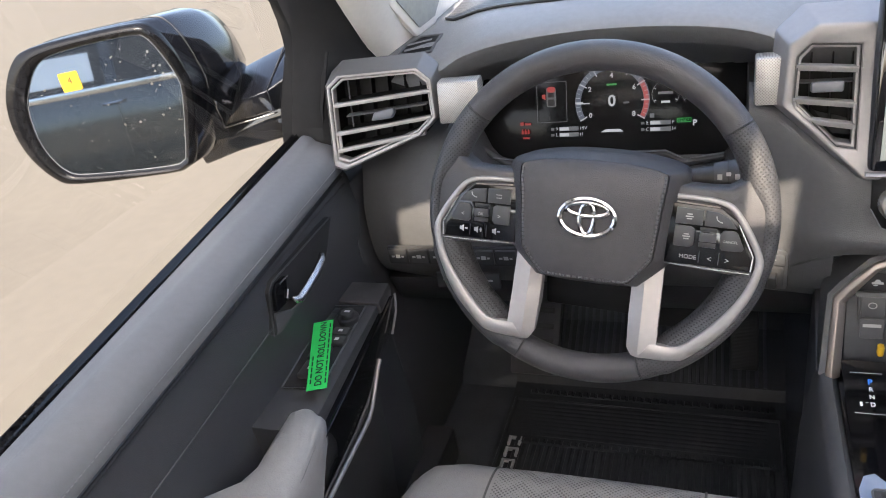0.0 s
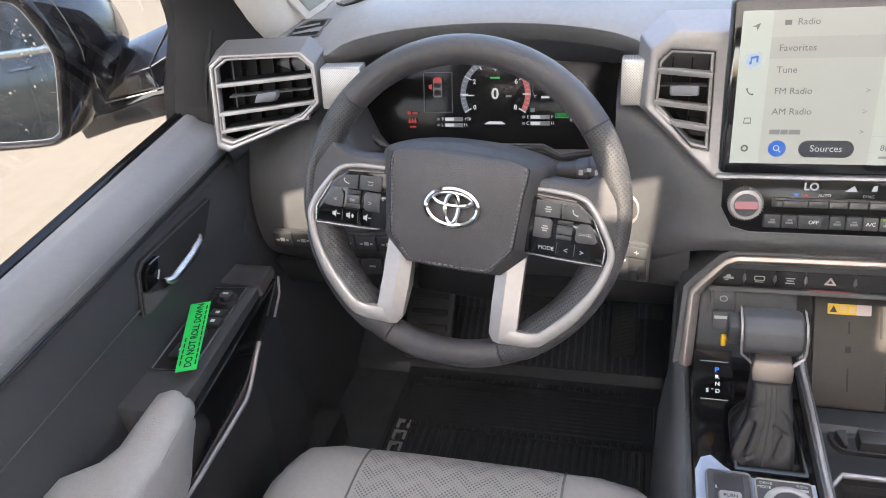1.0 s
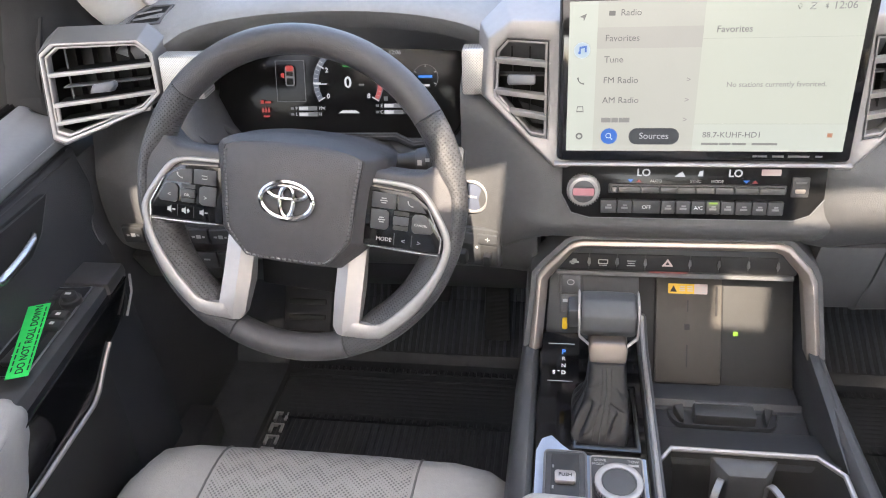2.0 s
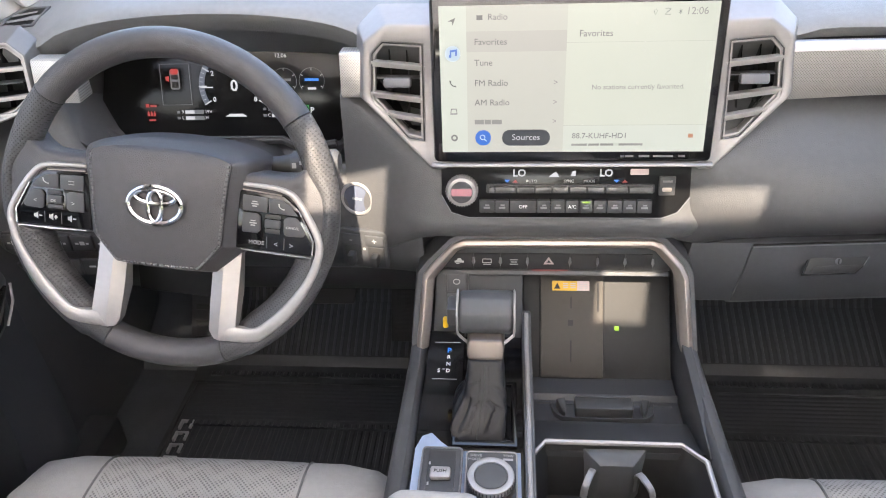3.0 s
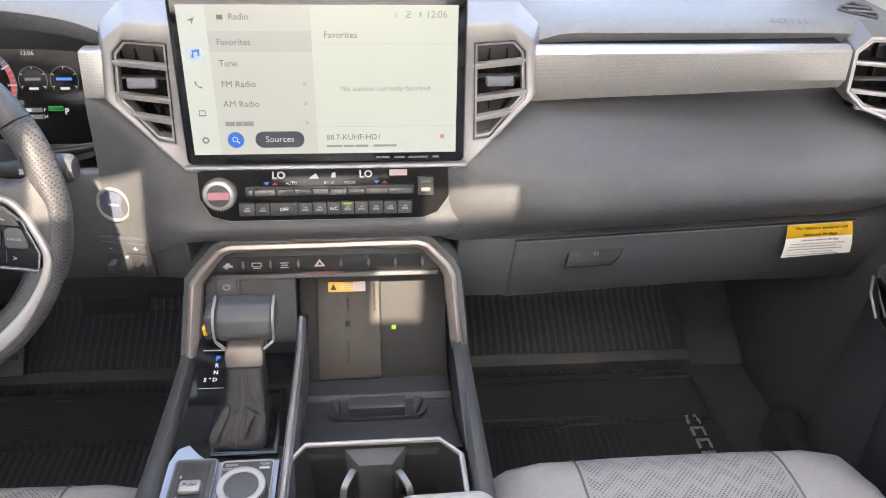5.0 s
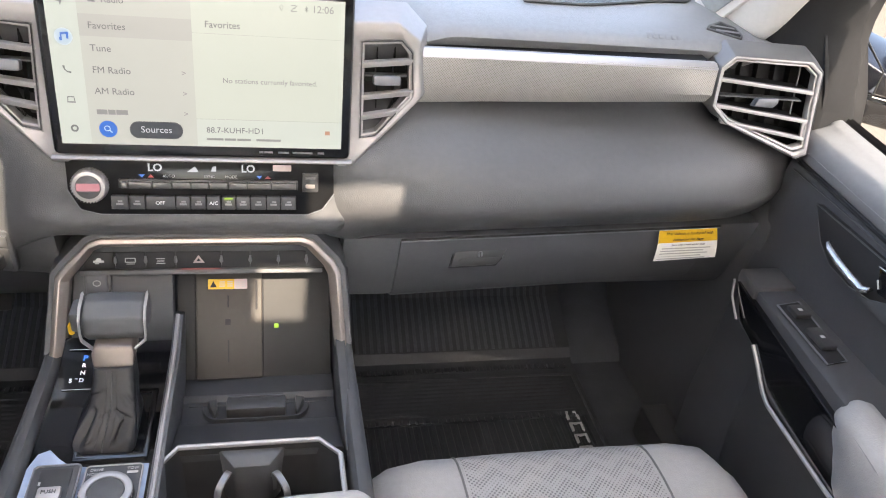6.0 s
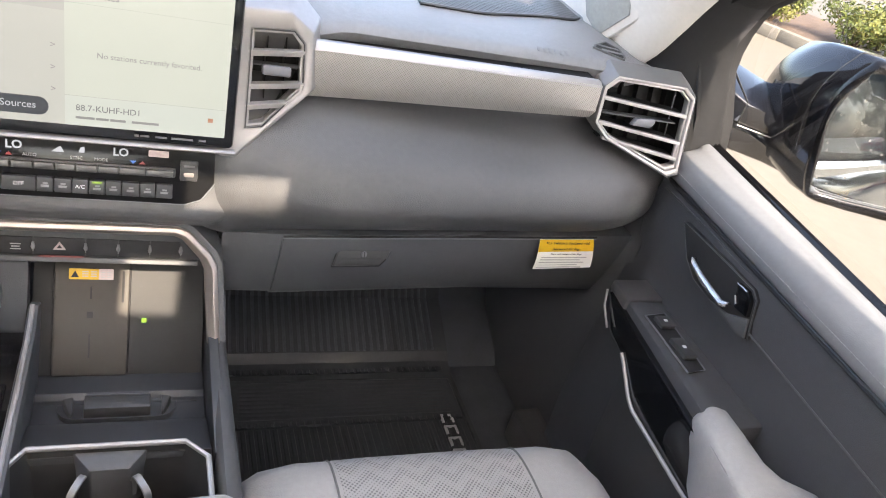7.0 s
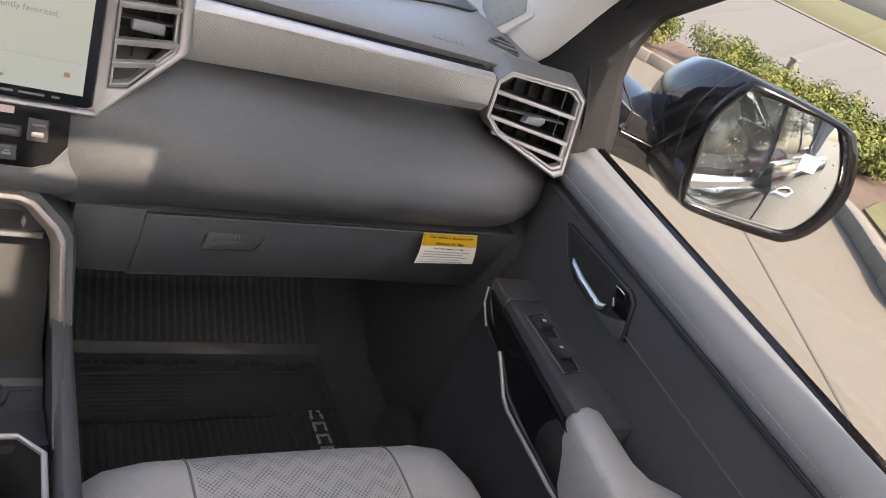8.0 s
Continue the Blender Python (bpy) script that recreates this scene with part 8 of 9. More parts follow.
# ---- seats ----
def seat(cx, driver):
    r = root("driver_seat" if driver else "passenger_seat", (cx, -0.45, 0.622), "light grey leather front seat with a perforated centre and stitched seams", "car seat", "front seats")
    prof = [(-0.215, 0.80), (-0.178, 0.845), (-0.16, 0.888), (-0.178, 0.918), (-0.225, 0.93), (-0.3, 0.928), (-0.45, 0.906), (-0.72, 0.885)]

    def ring(y, z, w, dip, under):
        out = []
        for t in (-1, -0.97, -0.88, -0.7, -0.535, -0.4, -0.2, 0, 0.2, 0.4, 0.535, 0.7, 0.88, 0.97, 1):
            a = abs(t)
            edge = -0.035 * max(0, (a - 0.78) / 0.22) ** 2
            bol = 0.012 * max(0, min(1, (a - 0.535) / 0.2)) * dip
            out.append((cx + t * w, y - 0.012 * max(0, (a - 0.6)) * 2, z + edge + bol))
        return out + [(cx + w * 0.97, y, under), (cx - w * 0.97, y, under)]
    pr = smooth_line([(0, y, z) for y, z in prof], 3)
    bm = loft([ring(p.y, p.z, 0.253 - 0.03 * max(0, (0.9 - p.z) / 0.1) + (0.006 if p.y < -0.22 else 0), 0.3 + min(1, max(0, (-p.y - 0.2) * 3)), 0.74) for p in pr])
    cu = part("cushion", bm, GREY_SEAT, r, "light grey leather cushion", angle=60)
    # perforated insert between the seams, and the seams themselves
    part("insert", loft([[(cx + t * 0.128, p.y - 0.0003, p.z + 0.003 - 0.002 * abs(t) ** 6) for t in (-1, -0.6, -0.2, 0.2, 0.6, 1)] + [(cx + t * 0.128, p.y, p.z - 0.004) for t in (1, -1)] for p in pr[5:]]), GREY_PERF, cu, "perforated grey leather centre", angle=60)
    for t in (-0.1335, 0.1335):
        part("seam", tube([(cx + t, p.y, p.z + 0.0012) for p in pr], 0.0016, 6), mat("seam_thread", (0.14, 0.14, 0.142), 0.8) if "seam_thread" not in bpy.data.materials else bpy.data.materials["seam_thread"], cu)
    for t in (-1, 1):
        part("piping", tube([(cx + t * (0.2535 + (0.005 if p.y < -0.22 else 0) - 0.03 * max(0, (0.9 - p.z) / 0.1)), p.y - 0.012, p.z - 0.035) for p in pr[3:]], 0.004, 6), GREY_SEAT, cu)
    part("valance", loft([[(cx - 0.235, y, z), (cx + 0.235, y, z), (cx + 0.235, y - 0.02, z), (cx - 0.235, y - 0.02, z)] for y, z in ((-0.225, 0.66), (-0.235, 0.76))]), BLACK, r)
    part("base", box(cx - 0.22, cx + 0.22, -0.72, -0.25, 0.63, 0.76, 0.01), BLACK, r)
    for sx in (-1, 1):
        part("slide_rail", box(cx + sx * 0.19 - 0.02, cx + sx * 0.19 + 0.02, -0.75, -0.24, 0.62, 0.645, 0.003), BLACK, r)
    back = [(-0.74, 0.86, 0.25, 0.12), (-0.8, 1.0, 0.25, 0.12), (-0.9, 1.25, 0.235, 0.11), (-0.97, 1.42, 0.19, 0.09), (-1.0, 1.47, 0.15, 0.06)]
    part("backrest", loft([[(cx - w, y, z), (cx - w * 0.8, y + 0.02, z), (cx + w * 0.8, y + 0.02, z), (cx + w, y, z), (cx + w * 0.95, y - dd, z), (cx - w * 0.95, y - dd, z)] for y, z, w, dd in back], b=0.02), GREY_SEAT, r)
    part("headrest", loft([[(cx - w, y, z), (cx + w, y, z), (cx + w * .9, y - 0.09, z), (cx - w * .9, y - 0.09, z)] for y, z, w in ((-0.985, 1.5, 0.1), (-0.975, 1.53, 0.135), (-0.98, 1.62, 0.135), (-1.0, 1.66, 0.1))], b=0.02), GREY_SEAT, r)
    for sx in (-0.06, 0.06):
        part("headrest_post", tube([(cx + sx, -1.03, 1.42), (cx + sx, -1.03, 1.55)], 0.006, 8), CHROME, r)
    return r


seat(-0.4625, True)
seat(0.4385, False)


# ---- floor mats and pedals ----
BADGE = mat("pale_badge", (0.34, 0.34, 0.34), 0.5, var=0.1)
def floor_mat(cx, letters):
    r = root("floor_mat", (cx, 0.1, 0.622), "black ribbed rubber floor mat with a pale lettered badge", "floor mat", "floor mats")
    part("base_sheet", loft([[(cx - 0.26, y, z), (cx + 0.26, y, z), (cx + 0.26, y, z + 0.008), (cx - 0.26, y, z + 0.008)] for y, z in ((-0.35, 0.6235), (0.28, 0.6235), (0.315, 0.632), (0.33, 0.648), (0.445, 0.7055), (0.60, 0.932))], b=0), RUBBER, r, angle=20)
    def comb(x0, x1, pitch, duty, y0, y1, zl, zh):
        """One sheet with raised ribs along y."""
        pts, x = [], x0
        while x < x1:
            pts += [(x, zl), (x + pitch * 0.12, zh), (x + pitch * duty, zh), (x + pitch * (duty + 0.12), zl)]
            x += pitch
        rr = [[(px, y, pz) for px, pz in pts] + [(pts[-1][0], y, zl - 0.004), (pts[0][0], y, zl - 0.004)] for y in (y0, y1)]
        return loft(rr)
    part("rib_field", comb(cx - 0.225, cx + 0.225, 0.0145, 0.55, -0.34, 0.146, 0.6340, 0.6362), RUBBER, r, "long raised ribs", angle=20)
    part("cross_ridge", comb(cx - 0.225, cx + 0.235, 0.0152, 0.62, 0.15, 0.160, 0.636, 0.6385), RUBBER, r, "raised toothed ridge", angle=20)
    part("toe_ridge", comb(cx - 0.225, cx + 0.235, 0.0152, 0.62, 0.288, 0.3, 0.636, 0.6385), RUBBER, r, "raised toothed ridge", angle=20)
    mid = [(0.172 + i * 0.0105 + o, z) for i in range(10) for o, z in ((0, 0.6325), (0.002, 0.6332), (0.006, 0.6332), (0.008, 0.6325))]
    part("middle_ribs", loft([[(x, y, z) for y, z in mid] + [(x, mid[-1][0], 0.627), (x, mid[0][0], 0.627)] for x in (cx - 0.225, cx + 0.225)]), RUBBER, r, angle=20)
    # ribs that climb the toe board over its two slopes
    for (ya, za), (yb, zb) in (((0.333, 0.6565), (0.443, 0.7120)), ((0.445, 0.7125), (0.60, 0.939))):
        nrm_ = Vector((0, za - zb, yb - ya)).normalized()
        rows = []
        for y, z in ((ya, za), (yb, zb)):
            row, x = [], cx - 0.222
            while x < cx + 0.222:
                row += [Vector((x, y, z)), Vector((x + 0.0015, y, z)) + nrm_ * 0.0022, Vector((x + 0.0065, y, z)) + nrm_ * 0.0022, Vector((x + 0.008, y, z))]
                x += 0.0153
            rows.append(row + [row[-1] - nrm_ * 0.006, row[0] - nrm_ * 0.006])
        part("toe_ribs", loft(rows), TOERUBBER, r, angle=20)
    ed = [(cx - 0.25, -0.34), (cx + 0.25, -0.34), (cx + 0.25, 0.27), (cx - 0.25, 0.27)]
    part("raised_edge", tube([(x, y, 0.634) for x, y in ed], 0.005, 6, True), RUBBER, r)
    bx = cx + letters
    for i in range(6):
        y = 0.15 - i * 0.03
        # a plain open block for each letter
        body = [box(bx - 0.013, bx - 0.008, y - 0.011, y + 0.011, 0.6305, 0.638, 0.0008, 1), box(bx + 0.008, bx + 0.013, y - 0.011, y + 0.011, 0.6305, 0.638, 0.0008, 1), box(bx - 0.0085, bx + 0.0085, y + 0.006, y + 0.011, 0.6305, 0.6378, 0.0008, 1)]
        part("badge_mark", join(*body), BADGE, r, "pale grey badge block")
    return r


floor_mat(-0.46, -0.226)
floor_mat(0.44, 0.208)
br = root("brake_pedal", (-0.418, 0.33, 0.84), "black rubber brake pedal on its arm", "pedal", "pedals")
part("pad", moved(prism([(-0.055, -0.026, 0), (0.055, -0.026, 0), (0.065, 0.03, 0), (-0.065, 0.03, 0)], (0, 0, 0.014), 0.004), plane_frame((-0.418, 0.31, 0.842), (1, 0, 0), (0, 0.55, 0.83))), PEDALRUB, br)
part("arm", tube(smooth_line([(-0.418, 0.318, 0.85), (-0.418, 0.36, 0.92), (-0.418, 0.44, 1.05), (-0.418, 0.5, 1.2)], 4), 0.011, 8), BLACK, br)
ac = root("accelerator_pedal", (-0.27, 0.36, 0.75), "long black rubber accelerator pedal", "pedal", "pedals")
part("pad", moved(prism([(-0.025, -0.08, 0), (0.025, -0.08, 0), (0.022, 0.08, 0), (-0.022, 0.08, 0)], (0, 0, 0.014), 0.004), plane_frame((-0.275, 0.335, 0.80), (1, 0, 0), (0, 0.4, 0.92))), PEDALRUB, ac)
part("arm", tube([(-0.275, 0.35, 0.85), (-0.275, 0.45, 0.98), (-0.275, 0.55, 1.1)], 0.009, 8), BLACK, ac)
fr_ = root("foot_rest", (-0.70, 0.36, 0.66), "black ribbed foot rest", "foot rest")
part("plate", moved(prism([(-0.05, -0.1, 0), (0.05, -0.1, 0), (0.055, 0.1, 0), (-0.055, 0.1, 0)], (0, 0, 0.02), 0.006), plane_frame((-0.68, 0.385, 0.735), (1, 0, 0), (0, 0.62, 0.78))), DARK, fr_)
for i in range(5):
    part("rib", moved(box(-0.04, 0.04, -0.07 + i * 0.033, -0.058 + i * 0.033, 0.019, 0.024, 0.002), plane_frame((-0.68, 0.385, 0.735), (1, 0, 0), (0, 0.62, 0.78))), BLACK, fr_)


# ---- outside mirrors ----
SPOT = mat("dried_water_spot", (0.12, 0.12, 0.115), 0.7, var=0.0)


def inside(p, poly):
    c = False
    for (x0, y0), (x1, y1) in zip(poly, poly[1:] + poly[:1]):
        if (y0 > p[1]) != (y1 > p[1]) and p[0] < (x1 - x0) * (p[1] - y0) / (y1 - y0) + x0:
            c = not c
    return c


def side_mirror(s, n, driver, gl, lip, back, off):
    M = plane_frame((-1.094 if driver else 1.07, -0.092, 1.41), Vector((0, 0, 1)).cross(Vector(n)), Vector(n).cross(Vector((0, 0, 1)).cross(Vector(n))))
    r = root("side_mirror", M, "gloss black side mirror" + (" with a yellow sticker on its glass" if driver else " with a white sticker on its glass"), "side mirror", "side mirrors")

    def ring(pts, k, d, y0=0.0, x0=0.0, z0=0.0):
        """An outline in the glass plane, shrunk by k, set d out of it, then carried ahead and inwards."""
        cx, cy = sum(p[0] for p in pts) / len(pts), sum(p[1] for p in pts) / len(pts)
        out = []
        for q in smooth_line([(p[0], p[1], 0) for p in pts], 3, True):
            p = M @ Vector((cx + (q.x - cx) * k, cy + (q.y - cy) * k, d))
            out.append((p.x - s * x0, p.y + y0, p.z + z0))
        return out
    gc = (sum(p[0] for p in gl) / len(gl), sum(p[1] for p in gl) / len(gl))
    # the passenger glass is convex, and set inwards in its shell
    bend, turn = (0.0, 0.0) if driver else (1 / 2.8, 0.065)

    def gz(x, y):
        return 0.003 - bend * ((x - gc[0]) ** 2 + (y - gc[1]) ** 2) + turn * x
    edge_ = smooth_line([(x, y, 0) for x, y in gl], 3, True)
    face = []
    for k in (1.0, 0.9, 0.8, 0.7, 0.6, 0.5, 0.4, 0.3, 0.2, 0.1, 0.02):
        pts_ = [(gc[0] + (q.x - gc[0]) * k, gc[1] + (q.y - gc[1]) * k) for q in edge_]
        face.append([(x, y, gz(x, y)) for x, y in pts_])
    glass = part("glass", moved(loft([[(x, y, z - 0.003) for x, y, z in face[0]]] + face), M), MIRROR, r, "mirror glass with dried water spots", angle=20)
    mid = [((a[0] + b[0]) / 2, (a[1] + b[1]) / 2) for a, b in zip(lip, gl)]
    part("lip", loft([ring(gl, 1.0, -0.004 if driver else -0.016), ring(gl, 1.01, 0.0055), ring(gl, 1.035, 0.0085), ring(mid, 1.0, 0.0095), ring(lip, 0.975, 0.0065), ring(lip, 0.995, 0.001), ring(lip, 1.0, -0.0075)], caps=False), LIPBLACK, r, "satin black mirror lip", angle=50)
    part("shell", loft([ring(lip, 0.992, -0.0075), ring(lip, 1.0, -0.0085), ring(lip, 0.995, -0.01, 0.03, 0.004), ring(back, 1.0, -0.01, 0.095), ring(back, 0.9, -0.01, 0.14), ring(back, 0.68, -0.01, 0.17, 0.006), ring(back, 0.35, -0.01, 0.185, 0.01)]), PAINT, r, "gloss black mirror shell", angle=50)
    sl = [Vector(a) for a in ring(lip, 1.002, -0.012, 0.022, 0.003)]
    part("seam", tube(sl[len(sl) // 12: len(sl) // 2], 0.0011, 5), BLACK, r)
    part("inner_rim", moved(tube([(x, y, z + 0.0005) for x, y, z in face[0]], 0.0006, 6, True), M), FRAMEGREY, r, "thin bright rim round the glass")
    rnd = random.Random(11 if driver else 12)
    dots = []
    while len(dots) < 130:
        p = (rnd.uniform(-0.11, 0.11), rnd.uniform(-0.1, 0.1))
        # denser towards the inboard edge
        if inside(p, gl) and rnd.random() < 0.18 + 7.0 * max(0.0, -s * p[0]) * (0.4 + max(0.0, p[1] + 0.04) * 12):
            k = rnd.uniform(0.0003, 0.0008) if rnd.random() < 0.8 else rnd.uniform(0.0009, 0.0016)
            dots.append(slab(rounded(p[0] - k, p[0] + k * rnd.uniform(0.8, 1.4), p[1] - k, p[1] + k, k * 0.8, 2), M, 0.0002, 0, gz(*p) + 0.00005))
    part("water_spots", join(*dots), SPOT, glass)
    if driver:
        SMt = M @ Matrix.Translation((-0.038, 0.0595, 0)) @ Matrix.Rotation(radians(2), 4, "Z")
        st = part("sticker", slab(rounded(-0.0135, 0.0135, -0.0125, 0.0125, 0.002), SMt, 0.0005, 0, 0.0034), YELLOW, r, "yellow square sticker")
    else:
        SMt = M @ Matrix.Translation((0.056, 0.021, gz(0.056, 0.021) - 0.0017)) @ Matrix.Rotation(-0.025, 4, "Y") @ Matrix.Rotation(radians(4), 4, "Z")
        st = part("sticker", slab(rounded(-0.0135, 0.0135, -0.0125, 0.0125, 0.002), SMt, 0.0005, 0, 0.0022), WHITEPAPER, r, "white square sticker")
    part("sticker_digit", writing("4", 0.0135, SMt @ Matrix.Translation((0, 0.001, 0.0041 if driver else 0.0029)), "CENTER"), BLACKINK if driver else GREYMARK, st)
    # arm: body below, folding hinge cover above it
    part("arm", loft([[(s * x + off, y + 0.09, zt), (s * x + off, y, zt), (s * x + off, y - 0.01, zm), (s * x + off, y + 0.0, zb), (s * x + off, y + 0.09, zb)] for x, y, zt, zm, zb in ((0.875, 0.105, 1.43, 1.36, 1.30), (0.915, 0.085, 1.40, 1.345, 1.312), (0.96, 0.072, 1.365, 1.34, 1.306), (1.02, 0.05, 1.355, 1.325, 1.298), (1.075, 0.03, 1.36, 1.32, 1.285))], b=0.004), PAINT, r, "gloss black folding mirror arm")
    part("arm_blade", loft([[(s * x + off, yb, zt), (s * x + off, yf, zf), (s * x + off, yf + 0.004, zl), (s * x + off, yb, zl)] for x, yb, zt, yf, zf, zl in ((0.895, 0.16, 1.447, 0.088, 1.412, 1.36), (0.942, 0.14, 1.433, 0.062, 1.390, 1.356), (0.95, 0.138, 1.431, 0.058, 1.387, 1.354), (1.05, 0.09, 1.40, 0.03, 1.372, 1.341))], b=0.002), PAINT, r, "gloss black hinge cover")
    part("arm_edge", tube([(s * 0.945 + off, 0.06, 1.3525), (s * 1.052 + off, 0.031, 1.3385)], 0.0012, 6), SILVER, r)
    part("hinge_seam", tube([(s * 0.945 + off, 0.139, 1.434), (s * 0.946 + off, 0.0605, 1.3895), (s * 0.947 + off, 0.0622, 1.355)], 0.0011, 5), BLACK, r)
    return r


GL_L = [(-0.1, 0.053), (-0.078, 0.083), (-0.052, 0.096), (0.009, 0.102), (0.064, 0.103), (0.079, 0.098), (0.09, 0.081), (0.103, 0.047), (0.104, 0.019), (0.084, -0.058), (0.076, -0.071), (0.053, -0.0755), (-0.062, -0.068), (-0.09, -0.058), (-0.105, -0.034), (-0.111, -0.006), (-0.109, 0.028)]
LIP_L = [(-0.13, 0.062), (-0.107, 0.096), (-0.077, 0.110), (0.003, 0.116), (0.07, 0.117), (0.09, 0.109), (0.105, 0.083), (0.115, 0.048), (0.118, 0.013), (0.094, -0.067), (0.08, -0.082), (0.05, -0.087), (-0.08, -0.081), (-0.111, -0.068), (-0.133, -0.035), (-0.141, -0.003), (-0.14, 0.03)]
BACK_L = [(-0.118, 0.055), (-0.1, 0.086), (-0.07, 0.1), (0.0, 0.110), (0.06, 0.113), (0.091, 0.102), (0.114, 0.068), (0.124, 0.034), (0.122, 0.005), (0.08, -0.065), (0.06, -0.082), (0.03, -0.083), (-0.07, -0.07), (-0.095, -0.058), (-0.115, -0.03), (-0.122, -0.003), (-0.124, 0.025)]
GL_R = [(-0.084, -0.085), (-0.094, -0.037), (-0.104, 0.003), (-0.101, 0.035), (-0.084, 0.072), (-0.07, 0.082), (0.048, 0.084), (0.071, 0.073), (0.097, 0.036), (0.111, 0.001), (0.11, -0.039), (0.099, -0.069), (0.085, -0.084), (0.06, -0.091), (-0.066, -0.1)]
LIP_R = [(-0.09, -0.1), (-0.103, -0.06), (-0.115, 0.004), (-0.109, 0.05), (-0.088, 0.089), (-0.065, 0.1), (0.075, 0.091), (0.104, 0.073), (0.127, 0.042), (0.142, -0.003), (0.139, -0.042), (0.124, -0.079), (0.1, -0.103), (0.068, -0.112), (-0.065, -0.117)]
BACK_R = [(-0.1, -0.09), (-0.112, -0.05), (-0.117, -0.005), (-0.108, 0.045), (-0.082, 0.083), (-0.055, 0.094), (0.05, 0.09), (0.085, 0.07), (0.105, 0.04), (0.118, -0.006), (0.115, -0.039), (0.1, -0.07), (0.08, -0.09), (0.055, -0.095), (-0.06, -0.103)]
side_mirror(-1, (0.322, -0.944, 0.079), True, GL_L, LIP_L, BACK_L, 0.0)
side_mirror(1, (-0.497, -0.8675, 0.023), False, GL_R, LIP_R, BACK_R, -0.024)

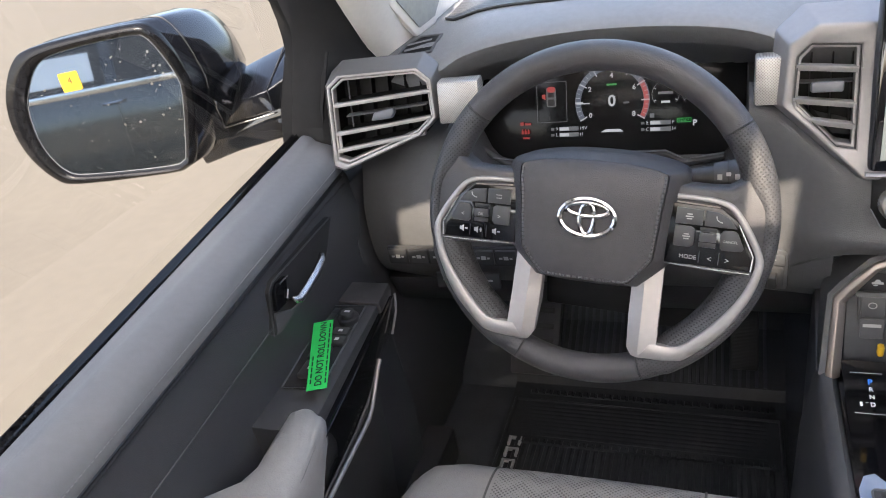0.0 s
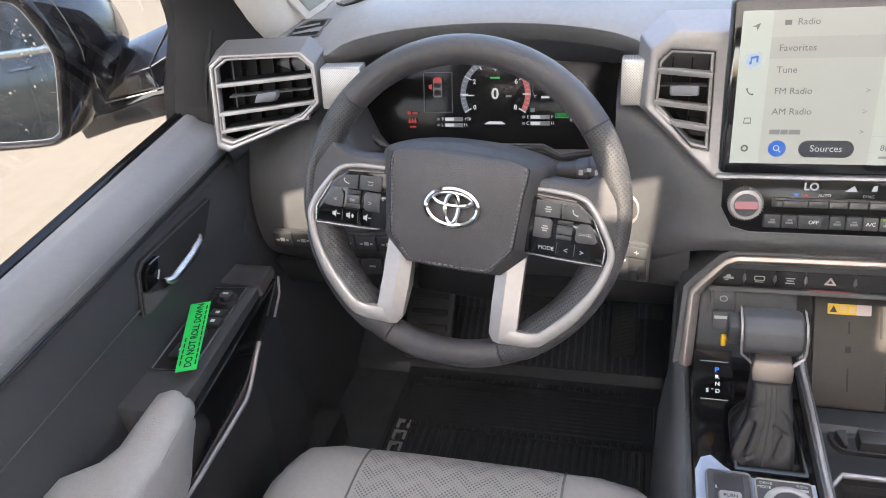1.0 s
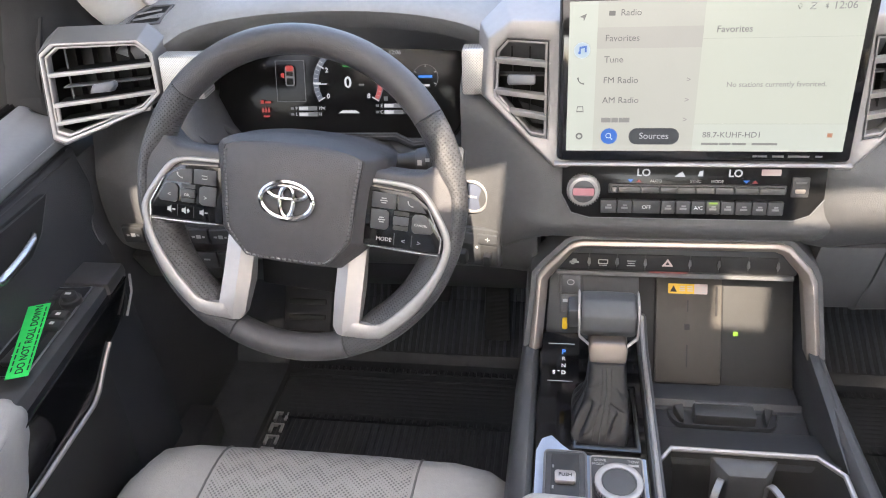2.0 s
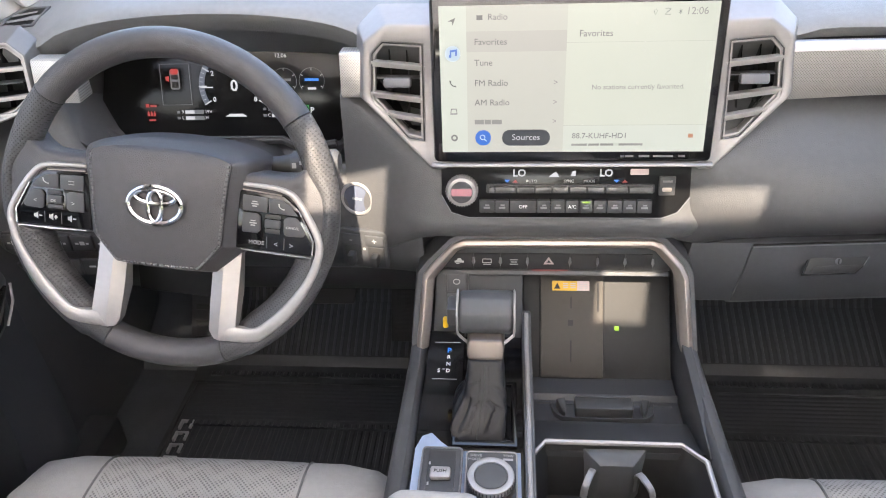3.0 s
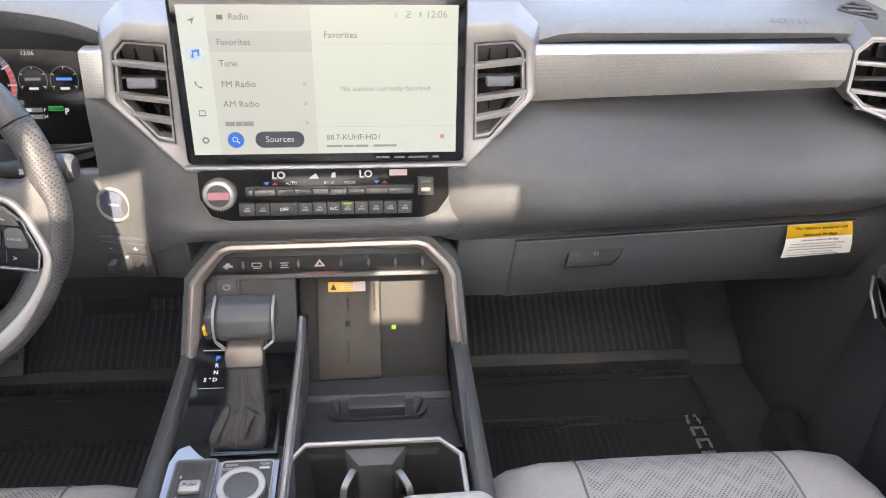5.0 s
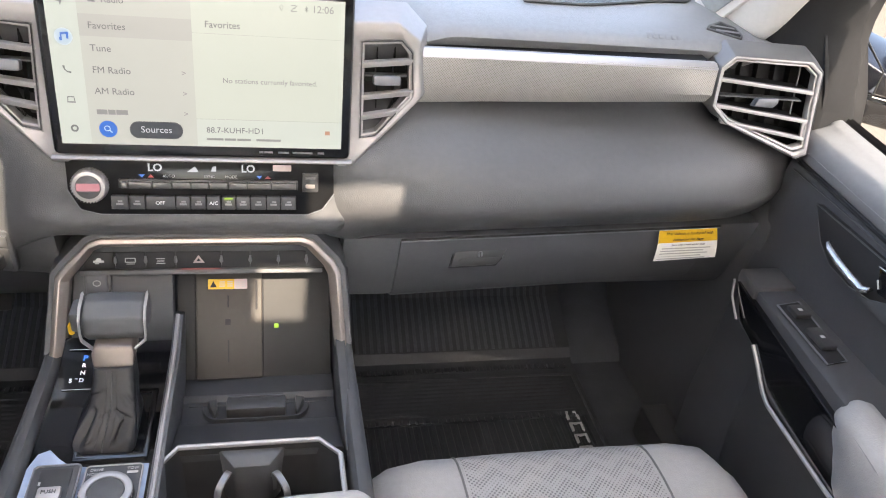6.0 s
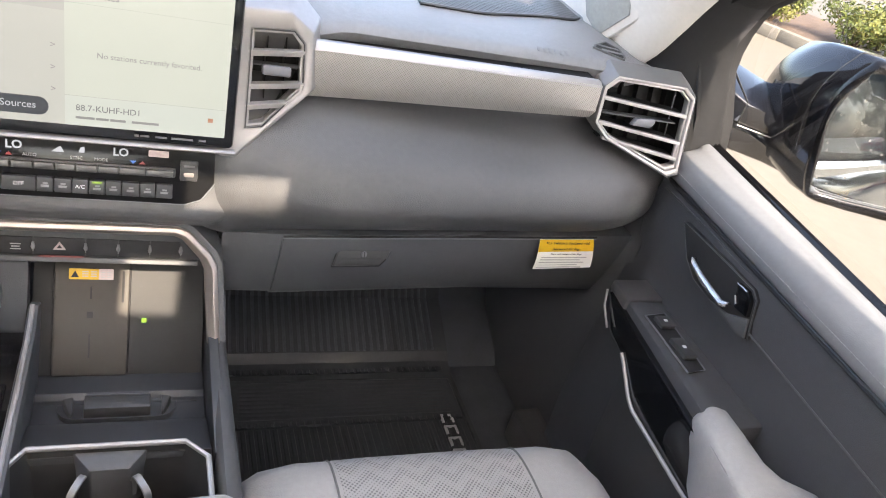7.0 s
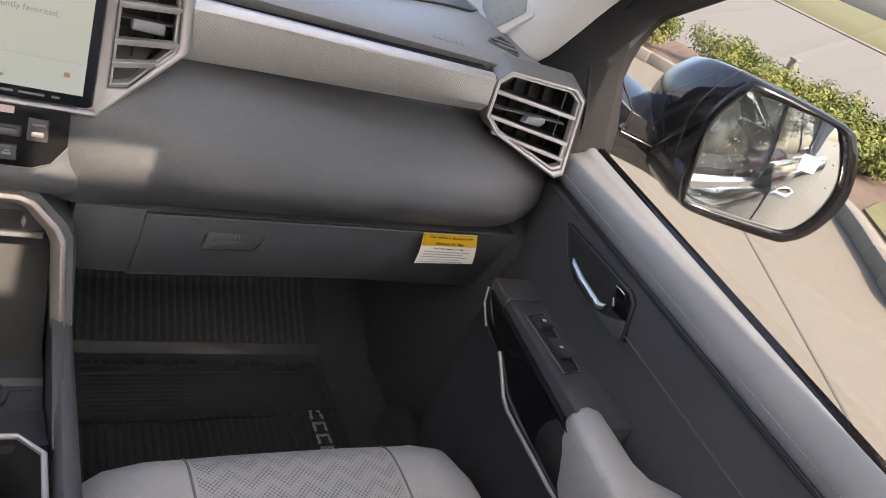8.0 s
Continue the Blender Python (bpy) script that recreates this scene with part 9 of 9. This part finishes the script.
# ---- parked cars behind, seen in the mirrors ----
def parked_car(x, y, yaw, paint, label, sheet=False):
    M = Matrix.Translation((x, y, 0)) @ Matrix.Rotation(radians(yaw), 4, "Z")
    r = root("parked_car", M, label, "car", "cars parked behind")
    # along its length: place, belt, roof, half width at the belt, half width at the roof
    st = [(2.42, 0.72, 0.74, 0.72, 0.66), (2.36, 0.9, 0.93, 0.86, 0.76), (2.1, 0.99, 1.03, 0.93, 0.78), (1.3, 1.08, 1.13, 0.95, 0.8), (1.1, 1.1, 1.16, 0.95, 0.8), (0.45, 1.12, 1.62, 0.95, 0.66), (0.2, 1.13, 1.72, 0.95, 0.65), (-0.8, 1.135, 1.76, 0.95, 0.65), (-1.9, 1.15, 1.7, 0.95, 0.64), (-2.2, 1.15, 1.3, 0.93, 0.75), (-2.34, 0.95, 0.97, 0.9, 0.8), (-2.38, 0.6, 0.62, 0.86, 0.8)]
    rings = []
    for X, zb, zr, w, wr in st:
        low = 0.34 if abs(X) < 2.2 else 0.42
        rings.append([(X, -w * 0.93, low), (X, -w * 1.02, low + 0.2), (X, -w * 1.02, min(0.8, zb - 0.05)), (X, -w, zb), (X, -wr, zr - 0.05), (X, -wr * 0.8, zr), (X, wr * 0.8, zr), (X, wr, zr - 0.05), (X, w, zb), (X, w * 1.02, min(0.8, zb - 0.05)), (X, w * 1.02, low + 0.2), (X, w * 0.93, low)])
    part("body", moved(loft(rings), M), paint, r, angle=40)
    for s in (-1, 1):
        for X0, X1, X2, X3 in ((0.92, 0.06, 0.06, 0.46), (-0.04, -0.98, -0.98, -0.04), (-1.08, -1.95, -1.8, -1.08)):
            q = [(X0, s * 0.952, 1.15), (X1, s * 0.952, 1.15), (X2, s * 0.69, 1.66), (X3, s * 0.70, 1.64)]
            part("side_window", moved(prism(q, (0, s * 0.004, 0.002), 0), M), TINTGLASS, r, "dark side window")
        part("belt_moulding", moved(box(-1.95, 0.95, s * 0.952 - 0.01, s * 0.952 + 0.01, 1.085, 1.14, 0.003), M), CHROME, r, "bright window moulding")
        for X in (0.08, -0.92):
            part("door_handle", moved(tube([(X, s * 0.965, 0.99), (X - 0.02, s * 0.995, 0.99), (X - 0.17, s * 0.995, 0.985), (X - 0.19, s * 0.965, 0.985)], 0.011, 6), M), CHROME, r)
        for X in (0.98, 0.01, -1.03):
            part("door_seam", moved(tube([(X, s * 0.952, 1.1), (X, s * 0.971, 0.8), (X, s * 0.971, 0.5)], 0.004, 5), M), BLACK, r)
        for X in (1.5, -1.45):
            wheel_ = part("car_wheel", moved(disc((X, s * 0.78, 0.36), (0, s, 0), 0.36, 0.2, 28, 0.03), M), RUBBER, r, "black tyre")
            part("rim", moved(disc((X, s * 0.96, 0.36), (0, s, 0), 0.24, 0.025, 24, 0.01), M), SILVER, wheel_)
        part("headlight", moved(prism([(2.28, s * 0.86, 0.78), (2.38, s * 0.6, 0.78), (2.36, s * 0.6, 0.88), (2.22, s * 0.88, 0.9)], (0.03, s * 0.02, 0), 0.004), M), WHITEPAPER, r, "clear headlight")
    part("windshield", moved(prism([(1.12, -0.72, 1.18), (1.12, 0.72, 1.18), (0.47, 0.6, 1.62), (0.47, -0.6, 1.62)], (0.01, 0, 0.012), 0), M), TINTGLASS, r, "dark windshield")
    part("grille", moved(box(2.37, 2.43, -0.5, 0.5, 0.55, 0.72, 0.01), M), BLACK, r)
    if sheet:
        part("window_sheet", moved(prism([(-0.12, 0.945, 1.19), (-0.75, 0.945, 1.19), (-0.75, 0.83, 1.42), (-0.12, 0.83, 1.42)], (0, 0.006, 0.004), 0), M), WHITEPAPER, r, "white price sheet on the side window")
    return r


TINTGLASS = mat("dark_car_glass", (0.012, 0.014, 0.015), 0.06, var=0.05, coat=0.3)
parked_car(-1.8, -6.97, 0, mat("blue_black_car_paint", (0.022, 0.03, 0.036), 0.12, var=0.1, coat=1.0), "blue-black car parked crosswise with a white sheet in its window", True)
parked_car(6.2, -19.0, 78, mat("red_car_paint", (0.32, 0.02, 0.025), 0.25, var=0.05, coat=0.8), "red car parked facing forward behind the truck")
parked_car(3.4, -22.5, 90, mat("silver_car_paint", (0.4, 0.4, 0.39), 0.3, metal=0.4, var=0.05, coat=0.8), "silver car parked facing forward behind the truck")
